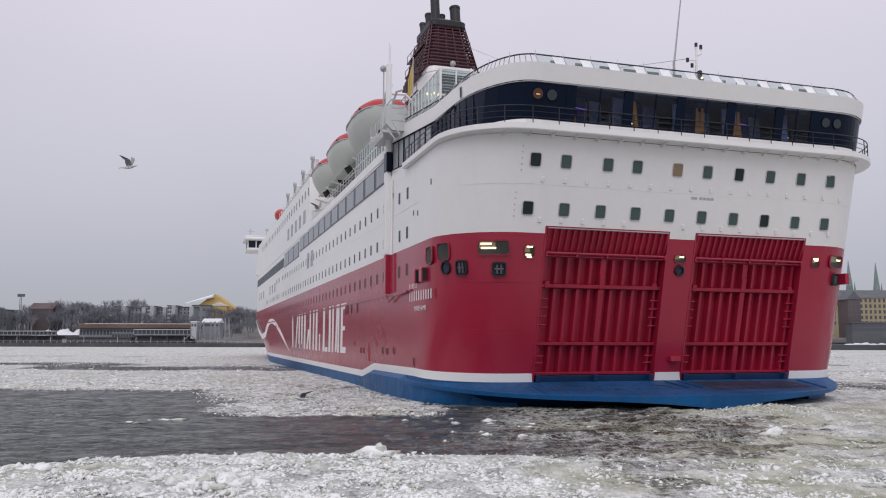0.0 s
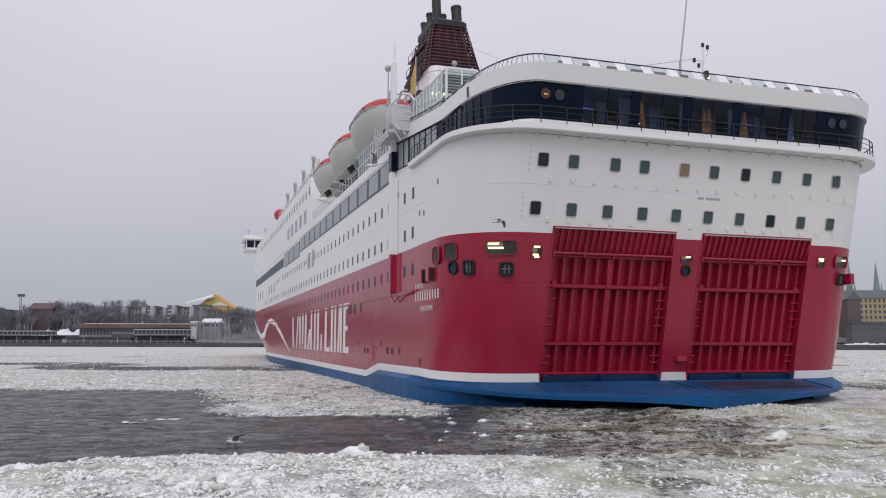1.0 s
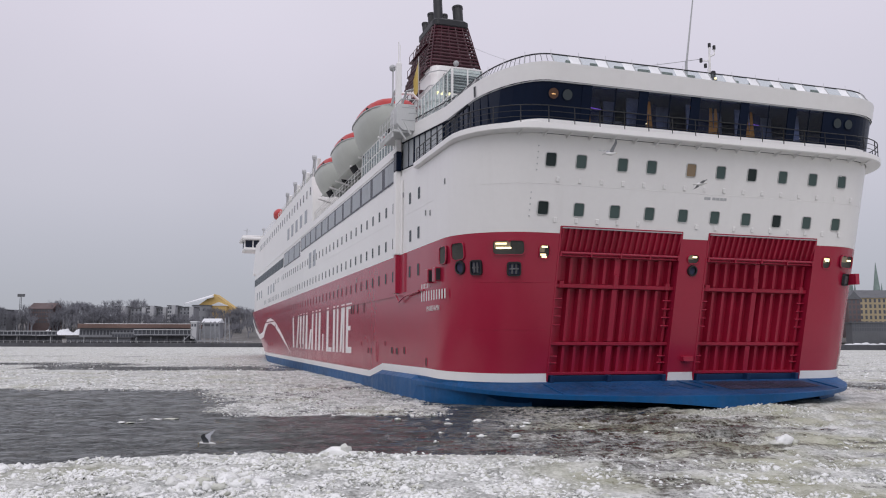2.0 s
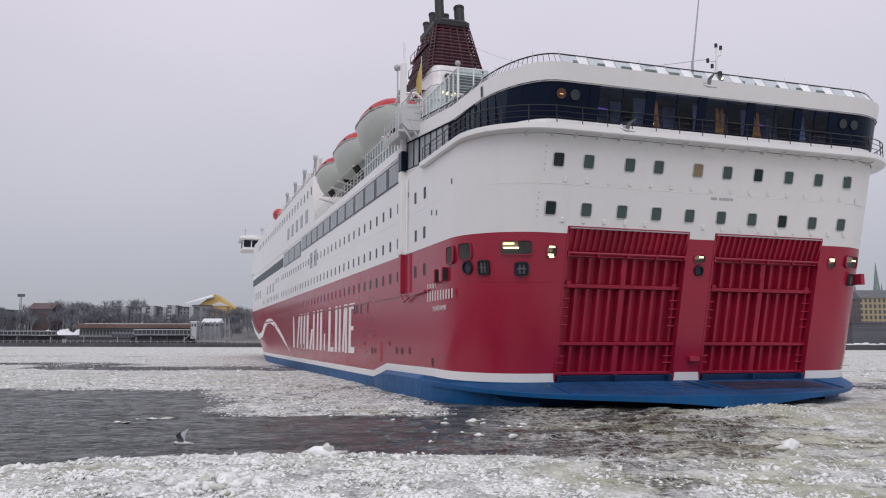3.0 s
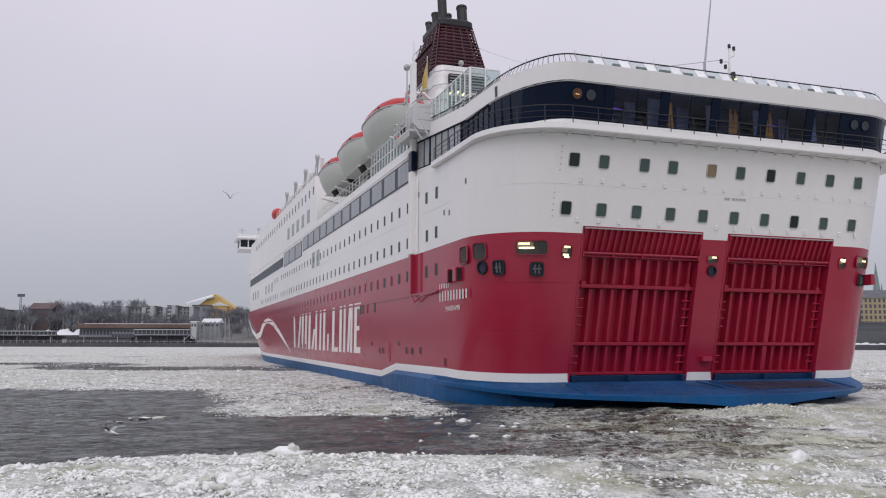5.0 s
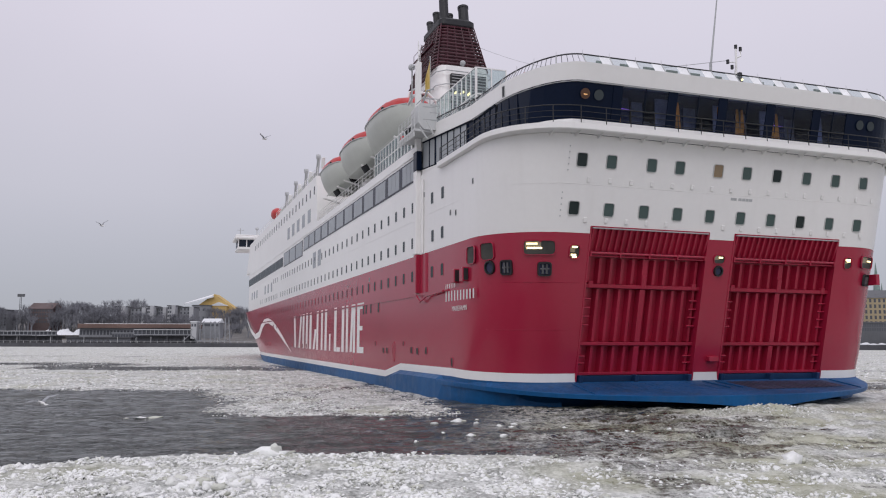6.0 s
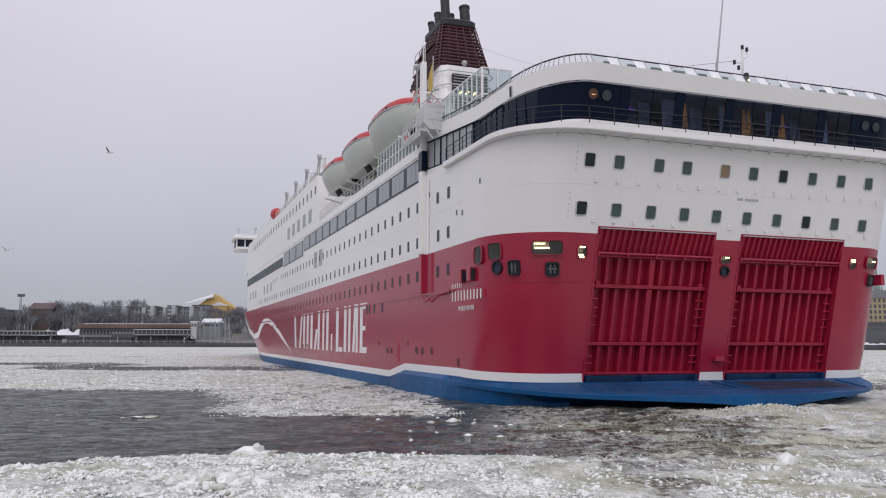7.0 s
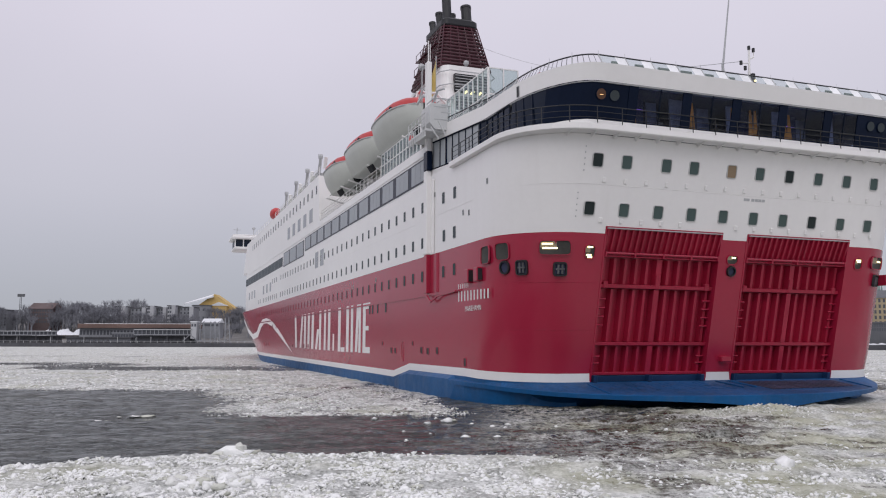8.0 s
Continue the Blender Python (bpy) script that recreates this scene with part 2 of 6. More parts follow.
def in_lounge(c):
    return c.x < 13
bm = shell([15.401, 15.84], True, lambda i, c: 0, lambda c: False)
part("house_base", bm, [M_WHITE], ferry)
bm = shell([15.84, 17.9], True, lambda i, c: 0, in_lounge)
part("window_belt", bm, [M_WHITE], ferry)
def build_parapet():
    """Bulwark with two faces and a capped top."""
    rows = []
    for z, k in ((17.9, 0.0), (18.4, 0.0), (18.85, 0.0), (18.86, 0.15), (17.98, 0.15)):
        rows.append([(x + (k if x < 4 else 0), y * (1 - k / HALF), z) for x, y in outline(min(z, 18.85), True) if x < 15])
    bm, faces = loft(rows)
    for f in bm.faces:
        f.smooth = True
    bmesh.ops.recalc_face_normals(bm, faces=bm.faces)
    p = part("parapet", bm, [M_WHITE], ferry)
    p.data.set_sharp_from_angle(angle=radians(40))


build_parapet()

# decks
def deck(name, z, upper, mat, x_max=999.0, thick=0.15, inset=0.05):
    pts = [(x, y * (1 - inset / HALF)) for x, y in outline(z, upper)]
    pts = [(min(x, x_max) + (inset if x < 5 else 0), y) for x, y in pts]
    b = bmesh.new()
    lo = [b.verts.new((x, y, z - thick)) for x, y in pts]
    hi = [b.verts.new((x, y, z)) for x, y in pts]
    n = len(pts)
    half = n // 2
    for i in range(half):
        j = n - 1 - i
        if i + 1 < half:
            b.faces.new((hi[i], hi[i + 1], hi[j - 1], hi[j]))
            b.faces.new((lo[j], lo[j - 1], lo[i + 1], lo[i]))
    for i in range(n):
        k = (i + 1) % n
        b.faces.new((lo[i], lo[k], hi[k], hi[i]))
    bmesh.ops.remove_doubles(b, verts=b.verts, dist=0.0005)
    bmesh.ops.recalc_face_normals(b, faces=b.faces)
    return part(name, b, [mat], ferry)

deck("aft_deck", 17.98, True, M_GREY, x_max=140.0)
# Dark sheet added under the grey deck so that the lounge looks dim.
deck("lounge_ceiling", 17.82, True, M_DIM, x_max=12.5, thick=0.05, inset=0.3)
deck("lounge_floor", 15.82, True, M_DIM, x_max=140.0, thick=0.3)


M_PLANK = material("scuffed_dark_deck_strip", (0.032, 0.034, 0.07), 0.7, vary=0.5, scale=3.0, bump=0.3, bump_scale=9, random_tone=0.35)
PLAT_Y, PLAT_X, PLAT_OUT = 14.9, 8.0, 12.4


def rim_x(y):
    """Aft edge of the stern platform, in plan."""
    q = max(0.0, 1 - (y / PLAT_Y) ** 2) ** 0.5
    return PLAT_X - PLAT_OUT * q ** 0.85


def rim_z(y):
    return 0.77 + 0.48 * (abs(y) / PLAT_Y) ** 5 - 0.003 * y


def rim_depth(y):
    """The edge plate is thin at the quarters and deepens to the skeg on the centreline."""
    return 0.25 + 0.52 * math.exp(-(abs(y) / 3.6) ** 1.3)


def platform_inner(y):
    k = max(0.0, min(1.0, (abs(y) - 10.2) / 4.3))
    return 0.94 + 4.3 * (1 - math.sqrt(max(0.0, 1 - k * k))) + 3.0 * max(0.0, abs(y) - 14.3) / 0.6


def platform_z(x, y):
    xi, xo = platform_inner(y), rim_x(y)
    f = max(0.0, min(1.0, (xi - x) / max(0.05, xi - xo)))
    return 1.30 + (rim_z(y) - 1.30) * f


def build_platform():
    """Stern platform under the doors: sloping deck, thin edge plate that deepens at the centre, hollow underside."""
    N = 60
    rows = [[] for _ in range(9)]
    for i in range(N + 1):
        y = PLAT_Y * math.sin(radians(-90 + 180 * i / N))
        xi, xo, z, d = platform_inner(y), rim_x(y), rim_z(y), rim_depth(y)
        xi = max(xi, xo)
        yi = max(-14.46, min(14.46, y))
        for k, f in enumerate((0.0, 0.35, 0.7, 0.985)):
            rows[k].append((xi + (xo - xi) * f, yi + (y - yi) * f, 1.30 + (z - 1.30) * f))
        rows[4].append((xo - 0.01, y, z - 0.03))
        rows[5].append((xo + 0.02, y, z - d))
        rows[6].append((xo + 0.14, y * 0.99, z - d - 0.01))
        deep = 0.25 * max(0.0, 1 - abs(y) / 14.9)
        rows[7].append((xo + (xi - xo) * 0.45 + 0.2, y * 0.965, z - d + 0.02 - deep * 0.4))
        rows[8].append((xi + 1.5, y * 0.95, -1.2))
    bm, faces = loft(rows)
    for i, line in enumerate(faces):
        for f in line:
            f.material_index = 0 if i < 3 else 1
            f.smooth = i >= 6
    bmesh.ops.recalc_face_normals(bm, faces=bm.faces)
    tail = part("stern_platform", bm, [M_BLUE_DECK, M_BLUE], ferry, "blue painted stern platform, deck worn and scuffed")
    # worn strips on the deck before each door, and raised grip bars between them
    for s in (1, -1):
        for i in range(16):
            y0 = s * (1.25 + 0.47 * i)
            xa, xb = 0.2, rim_x(y0) * (0.62 if s < 0 else 0.5)
            for q, (u, v) in enumerate(((xa, (xa + xb) / 2 + 0.03), ((xa + xb) / 2 - 0.03, xb))):
                if s > 0 and (i * 7 + q * 3) % 5 < 2:
                    continue
                rows = [[(x, y0 + w, platform_z(x, y0 + w) + h) for x in (u, v)] for w, h in ((-0.19, 0.004), (-0.17, 0.022), (0.17, 0.022), (0.19, 0.004))]
                bm, _ = loft(rows)
                bmesh.ops.recalc_face_normals(bm, faces=bm.faces)
                part("deck_strip", bm, [M_PLANK if s < 0 else M_BLUE_DECK], tail)
    for y in (-0.45, 0.45, -9.3, 9.3):
        b = bmesh.new()
        run(b, [(x, y, platform_z(x, y) + 0.03) for x in (0.5, -0.8, -2.0)], 0.04, 5)
        part("grip_bar", b, [M_BLUE], tail)
    return tail


build_platform()


def build_sponson():
    """Side bulge at the waterline, ending forward in the stepped stripe and tucked under the platform aft."""
    for s in (1, -1):
        rows = []
        for x, tuck in ((0.4, 2.2), (1.6, 1.0), (3.0, 0.35), (4.5, 0.12), (6.0, 0.05), (7.2, 0.03)):
            q = ((PLAT_X - x) / PLAT_OUT) ** (1 / 0.85)
            y = PLAT_Y * math.sqrt(1 - q * q)
            top = rim_z(s * y) - rim_depth(y) + 0.04
            y -= tuck
            rows.append([(x, s * (y - 0.3), top + 0.02), (x, s * y, top), (x, s * (y - 0.1), -0.3), (x, s * (y - 0.7), -1.4)])
        for x in [8.4, 9.2, 13, 17.4, 19.5, 21.8]:
            out = 0.42 * min(1, max(0, (21.9 - x) / 3)) * (0.84 if x < 8 else 1)
            lowz = stripe_low(x) - 0.02
            c = HALF if x > 6 else HALF - 1.3 * ((6 - x) / 4.8) ** 2
            rows.append([(x, s * (c + 0.004), lowz), (x, s * (c + out), lowz - 0.22), (x, s * (c + out), -0.3), (x, s * (c - 0.5), -1.4)])
        bm, faces = loft(rows)
        for f in bm.faces:
            f.smooth = False
        bmesh.ops.recalc_face_normals(bm, faces=bm.faces)
        part("sponson", bm, [M_BLUE], ferry)


build_sponson()


def build_stern_door(side):
    """Recessed cargo door: plate, upright ribs, cross girders and a hinged top flap."""
    y0, y1 = (DOOR_Y[0], DOOR_Y[1]) if side > 0 else (-DOOR_Y[1], -DOOR_Y[0])
    up = Matrix(((1, 0, -0.2478, 1.239), (0, 1, 0, 0), (0, 0, 1, 0), (0, 0, 0, 1)))
    d = 0.80
    b = bmesh.new()
    box(b, (d, y0, 1.3), (d + 0.08, y1, 10.1), m=up)
    plate = part("stern_door", b, [M_RED_DARK], ferry, "ribbed red steel stern door, closed")
    b = bmesh.new()
    for y in (y0, y1):
        s = 0.03 if y == y0 else -0.03
        box(b, (-0.03, y - 0.05 + s, 1.28), (d + 0.1, y + 0.05 + s, 10.1), m=up)
    box(b, (-0.03, y0, 10.06), (d + 0.1, y1, 10.14), m=up)
    part("door_frame", b, [M_RED], plate)
    n = 11
    w = y1 - y0
    for i in range(n):
        y = y0 + w * (i + 0.5) / n
        b = bmesh.new()
        hw = 0.17 if i == n // 2 else 0.085
        for za, zb in ((1.86, 3.38), (3.66, 6.68), (6.98, 8.42)):
            if i == n // 2:
                box(b, (d - 0.52, y - hw, za), (d, y + hw, zb), m=up)
                continue
            # pressed channel: narrow face, splayed flanks
            sec = ((d, y - hw - 0.06), (d - 0.40, y - hw), (d - 0.40, y + hw), (d, y + hw + 0.06))
            va = [b.verts.new(up @ Vector((x, yy, za))) for x, yy in sec]
            vb = [b.verts.new(up @ Vector((x, yy, zb))) for x, yy in sec]
            for k in range(3):
                b.faces.new((va[k], va[k + 1], vb[k + 1], vb[k]))
            b.faces.new(va[::-1]), b.faces.new(vb)
        bmesh.ops.recalc_face_normals(b, faces=b.faces)
        part("rib", b, [M_RED_DARK], plate)
    for z, t in ((1.78, 0.08), (3.52, 0.10), (6.83, 0.11)):
        b = bmesh.new()
        box(b, (d - 0.56, y0 + 0.08, z - t), (d, y1 - 0.08, z + t), 0.02, m=up)
        part("girder", b, [M_RED_DARK], plate)
    for y in (y0 + 0.5, y0 + w / 2, y1 - 0.5):
        b = bmesh.new()
        box(b, (d - 0.6, y - 0.16, 6.7), (d - 0.35, y + 0.16, 7.55 if abs(y - y0 - w / 2) < 0.1 else 7.1), 0.03, m=up)
        part("hinge", b, [M_RED_DARK], plate)
    # rungs and locking cleats at the sides
    for y in (y0 + 0.38, y1 - 0.38):
        for z in (4.6, 5.1, 5.6, 6.1, 2.4, 2.8):
            b = bmesh.new()
            rod(b, up @ Vector((d - 0.47, y - 0.28, z)), up @ Vector((d - 0.47, y + 0.28, z)), 0.05)
            part("rung", b, [M_RED], plate)
    # the top flap
    b = bmesh.new()
    lean = up @ Matrix(((1, 0, -0.24, 2.33), (0, 1, 0, 0), (0, 0, 1, 0), (0, 0, 0, 1)))
    box(b, (0.12, y0 + 0.06, 8.62), (0.22, y1 - 0.06, 10.02), m=lean)
    flap = part("top_flap", b, [M_RED_DARK], plate)
    m = 20
    for i in range(m):
        y = y0 + 0.15 + (w - 0.3) * i / (m - 1)
        b = bmesh.new()
        box(b, (-0.08, y - 0.045, 8.78), (0.14, y + 0.045, 9.98), m=lean)
        part("flap_rib", b, [M_RED_DARK], flap)
    b = bmesh.new()
    rod(b, up @ Vector((-0.02, y0 + 0.1, 8.66)), up @ Vector((-0.02, y1 - 0.1, 8.66)), 0.07, 8)
    rod(b, up @ Vector((0.06, y0 + 0.1, 8.5)), up @ Vector((0.06, y1 - 0.1, 8.5)), 0.05, 8)
    for q in range(5):
        yq = y0 + 0.15 + (w - 0.3) * q / 4
        box(b, (-0.1, yq - 0.05, 8.44), (0.3, yq + 0.05, 8.74), m=up)
    part("flap_bar", b, [M_RED], flap)
    b = bmesh.new()
    box(b, (-0.12, y0 + 0.1, 10.0), (0.3, y1 - 0.1, 10.06), m=up)
    part("drip_edge", b, [M_GREY], flap)
    # blue sill under the door, darkened in place of the shaded recess there
    b = bmesh.new()
    box(b, (0.22, y0 + 0.12, 1.27), (0.78, y1 - 0.12, 1.66), 0.02, m=up)
    for y in (y0 + 0.3, y0 + w / 2, y1 - 0.3):
        box(b, (-0.2, y - 0.12, 1.2), (0.3, y + 0.12, 1.7), 0.03, m=up)
    part("door_sill", b, [M_SILL], plate)


build_stern_door(1)
build_stern_door(-1)

# ---- ferry: shell fittings ----
def on_stern(y, z, out=0.0):
    """Place and turn on the shell at the stern, round the corners too: local x points out, y to port, z up."""
    s = 1 if y >= 0 else -1
    a = abs(y)
    rx, ry = corner(z, y)
    xs = stern_x(z)
    if a <= LIM:
        x, n = xs, Vector((-1, 0, -0.2478)).normalized()
    else:
        q = math.asin(min(1, (a - LIM) / ry))
        x = xs + rx * (1 - math.cos(q))
        n = Vector((-math.cos(q) / rx, s * math.sin(q) / ry, -0.2 * math.cos(q) / rx)).normalized()
    return face_on(Vector((x, y, z)) + n * out, n)


def on_side(x, z, out=0.0, s=1):
    return face_on(Vector((x, s * (HALF + out), z)), Vector((0, s, 0)))


def face_on(p, n):
    up = Vector((0, 0, 1))
    t = up.cross(n).normalized()
    w = n.cross(t)
    m = Matrix((n, t, w)).transposed().to_4x4()
    m.translation = p
    return m


def rounded(w, h, r, k=3):
    pts = []
    for cx, cz, a0 in ((w / 2 - r, h / 2 - r, 0), (-w / 2 + r, h / 2 - r, 90), (-w / 2 + r, -h / 2 + r, 180), (w / 2 - r, -h / 2 + r, 270)):
        for i in range(k + 1):
            a = radians(a0 + 90 * i / k)
            pts.append((cx + r * math.cos(a), cz + r * math.sin(a)))
    return pts


def ring_bm(w, h, r, edge, depth, back=0.012):
    """Window surround with a raised rim; x is outwards."""
    rows = []
    for sw, x in ((edge, 0.0), (edge * 0.8, depth), (0, depth), (-0.01, back)):
        rows.append([(x, y, z) for y, z in rounded(w + 2 * sw, h + 2 * sw, r + max(0, sw))])
    bm, _ = loft(rows, closed=True)
    bmesh.ops.recalc_face_normals(bm, faces=bm.faces)
    return bm


def pane_bm(w, h, r, x=0.014):
    bm = bmesh.new()
    bm.faces.new([bm.verts.new((x, y, z)) for y, z in rounded(w, h, r)])
    bm.normal_update()
    for f in bm.faces:
        if f.normal.x < 0:
            f.normal_flip()
    return bm


proto = {}


def window(kind, m, w, h, r, frame_mat, pane_mat, edge=0.05, depth=0.05):
    if kind not in proto:
        fo = part("window", ring_bm(w, h, r, edge, depth), [frame_mat], ferry)
        po = part("pane", pane_bm(w, h, r), [pane_mat], fo)
        proto[kind] = (fo, po)
        fo.matrix_local = m
        return fo
    fo, po = proto[kind]
    f2 = share(fo, "window", m, ferry)
    share(po, "pane", Matrix.Identity(4), f2)
    return f2


M_TRIM = material("aluminium_window_trim", (0.55, 0.55, 0.55), 0.35, 0.6, vary=0.1)
# Amber and ruddy body colours stand in for lamplight behind these panes.
M_PANE_AMBER = glass_material("lit_cabin_glass", (0.5, 0.4, 0.3), 0.0, 0.06, (0.27, 0.20, 0.13))
M_PANE_RUDDY = glass_material("lamplit_porthole_glass", (0.5, 0.4, 0.3), 0.0, 0.06, (0.10, 0.05, 0.03))
M_PANE_DARK = glass_material("dark_cabin_glass", (0.3, 0.3, 0.3), 0.0, 0.06, (0.02, 0.03, 0.03))

UP_Y = (9.91, 8.04, 5.41, 3.51, 0.83, -1.23, -3.46, -5.72, -7.99, -10.24)
LOW_Y = (10.13, 7.91, 5.62, 3.34, 1.07, -1.15, -3.39, -5.65, -7.93, -10.19)
for i, (yu, yl) in enumerate(zip(UP_Y, LOW_Y)):
    kind = ("stern_amber", M_PANE_AMBER) if i == 4 else (("stern_dark", M_PANE_DARK) if i in (0, 6) else ("stern", M_PANE_GREEN))
    window(kind[0], on_stern(yu, 13.69), 0.62, 0.74, 0.10, M_TRIM, kind[1], 0.045, 0.05)
    kind = ("stern_dark", M_PANE_DARK) if i in (0, 7) else ("stern", M_PANE_GREEN)
    window(kind[0], on_stern(yl, 11.06), 0.62, 0.74, 0.10, M_TRIM, kind[1], 0.045, 0.05)

# side cabin windows: three rows, paired spacing
for z, xs in ((13.36, [8.23, 10.42] + [14.95 + 2.24 * i for i in range(36)]),
              (10.74, [8.3, 10.3] + [14.95 + 2.24 * i for i in range(44)]),
              (8.30, [8.32, 10.4] + [14.95 + 2.2 * i for i in range(46)])):
    mat = M_RED if z < 9 else M_TRIM
    for i, x in enumerate(xs):
        if z > 9 and x > 70 and i % 9 == 7:
            continue
        window("side_red" if z < 9 else "side", on_side(x, z), 0.52, 0.78, 0.09, mat, M_PANE_DARK if z < 9 else M_PANE_SIDE, 0.03, 0.02)
for x in (27.2, 28.9, 24.6, 29.9):
    window("side_red", on_side(x, 6.42), 0.52, 0.78, 0.09, M_RED, M_PANE_DARK, 0.03, 0.02)
for x, z in ((55.6, 13.35), (52.4, 13.35)):
    window("side_big", on_side(x, z), 2.0, 1.9, 0.1, M_TRIM, M_PANE_GREY, 0.04, 0.02)
for i in range(8):
    if i not in (3, 4):
        window("side_mid", on_side(96 + 4.4 * i, 12.6), 1.7, 1.5, 0.1, M_TRIM, M_PANE_GREY, 0.04, 0.02)
for i in range(5):
    window("side_tall", on_side(60.0 + 4.4 * i, 19.35), 2.2, 1.7, 0.08, M_TRIM, M_PANE_GREY, 0.04, 0.02)
for i in range(24):
    window("side_high", on_side(56.6 + 2.9 * i, 22.1), 0.7, 1.0, 0.08, M_TRIM, M_PANE_SIDE, 0.04, 0.02)

# long window belt on the side: framed sheets between dark posts
def belt(x0, x1, z0, z1, step, pane_mat):
    b = bmesh.new()
    box(b, (x0, HALF, z0), (x1, HALF + 0.03, z1))
    frame_ob = part("window_strip", b, [M_NAVY], ferry, "dark framed strip of tall lounge windows")
    n = int((x1 - x0) / step)
    w = (x1 - x0) / n
    for i in range(n):
        a, c = x0 + w * i + 0.42, x0 + w * (i + 1) - 0.42
        for k in range(3):
            b = bmesh.new()
            d = (c - a) / 3
            box(b, (a + d * k + 0.03, HALF + 0.02, z0 + 0.14), (a + d * (k + 1) - 0.03, HALF + 0.045, z1 - 0.12))
            part("pane", b, [pane_mat], frame_ob)


belt(13.9, 63.8, 15.25, 17.0, 4.15, M_PANE_GREY)
belt(64.6, 82.0, 14.75, 16.85, 5.8, M_PANE_GREY)
belt(83.0, 134.0, 14.95, 16.4, 4.2, M_PANE_DARK)

# thin rubbing strakes and plate seams
for z, x0, x1, r in ((6.88, 7.0, 110.0, 0.07), (17.25, 13.8, 132.0, 0.05), (12.35, 5.0, 132.0, 0.012)):
    b = bmesh.new()
    box(b, (x0, HALF, z - r), (x1, HALF + r, z + r))
    part("strake", b, [M_RED if z < 9 else M_WHITE], ferry)

# weld seams across the stern
for z in (12.38, 6.95, 4.3):
    b = bmesh.new()
    pts = [on_stern(13.9 * (1 - i / 24), z).translation + Vector((-0.002, 0, 0)) for i in range(49)]
    if z < 9:
        pts = [p for p in pts if p.y > DOOR_Y[1] + 0.1]
    run(b, pts, 0.012, 4)
    part("weld_seam", b, [M_RED if z < 9 else M_WHITE], ferry)

# fender studs under the windows
def stud(m):
    if "stud" not in proto:
        b = bmesh.new()
        box(b, (0, -0.11, -0.15), (0.07, 0.11, 0.15), 0.03)
        proto["stud"] = part("stud", b, [M_WHITE], ferry)
        proto["stud"].matrix_local = m
    else:
        share(proto["stud"], "stud", m, ferry)


for i in range(16):
    stud(on_stern(9.4 - 1.375 * i, 12.65))
    if i not in (5, 6):
        stud(on_stern(9.35 - 1.33 * i, 10.45))
for i in range(5):
    b = bmesh.new()
    bmesh.ops.create_uvsphere(b, u_segments=8, v_segments=5, radius=0.04, matrix=on_stern(10.7, 13.1 + 0.32 * i))
    part("lug", b, [M_GREY], ferry)
    b = bmesh.new()
    bmesh.ops.create_uvsphere(b, u_segments=8, v_segments=5, radius=0.04, matrix=on_stern(10.9, 10.6 + 0.32 * i))
    part("lug", b, [M_GREY], ferry)

# mooring deck openings in the red, flush on the uncut hull, some with lit tubes
M_CREAM = material("cream_interior_paint", (0.30, 0.26, 0.17), 0.6, vary=0.2)


# Dark tone stands in for the shade of a room behind the opening.
M_SHADY = material("painted_room_shade", (0.045, 0.045, 0.04), 0.7, vary=0.4, scale=4)


def lit_opening(y, z, w, h, tubes, s_side=None):
    m = on_stern(y, z) if s_side is None else on_side(s_side, z)
    o = part("opening", ring_bm(w, h, 0.2, 0.05, 0.07, -0.0), [M_RED], ferry, "rounded mooring opening, its shaded or lit room painted on flush plates")
    o.matrix_local = m
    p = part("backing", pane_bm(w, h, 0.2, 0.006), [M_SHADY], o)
    # The cream plate paints the lamplit ceiling; the dark plate paints the shade.
    if tubes:
        p = part("ceiling_plate", pane_bm(w * 0.52, h * 0.5, 0.08, 0.009), [M_CREAM], o)
        p.location.y, p.location.z = -w * 0.2, h * 0.2
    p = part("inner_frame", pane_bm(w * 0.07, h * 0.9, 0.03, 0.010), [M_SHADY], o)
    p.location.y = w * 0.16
    for ty, tz, tl in tubes:
        b = bmesh.new()
        box(b, (0.012, ty - tl / 2, tz - 0.05), (0.04, ty + tl / 2, tz + 0.05), 0.01)
        part("tube_lamp", b, [M_TUBE], o, "lit fluorescent tube")
    return o


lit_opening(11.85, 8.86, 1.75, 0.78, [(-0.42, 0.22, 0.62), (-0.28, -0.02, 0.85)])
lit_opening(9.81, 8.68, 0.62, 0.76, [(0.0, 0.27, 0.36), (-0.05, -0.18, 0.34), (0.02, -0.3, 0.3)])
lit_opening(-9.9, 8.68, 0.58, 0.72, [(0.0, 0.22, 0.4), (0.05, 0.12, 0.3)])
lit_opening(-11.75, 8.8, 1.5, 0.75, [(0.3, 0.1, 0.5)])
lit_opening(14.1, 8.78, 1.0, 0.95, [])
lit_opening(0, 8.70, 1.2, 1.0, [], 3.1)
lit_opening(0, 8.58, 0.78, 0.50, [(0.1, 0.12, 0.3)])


M_ROLLER = material("worn_dark_roller_steel", (0.13, 0.13, 0.14), 0.4, 0.6, vary=0.3, scale=8)


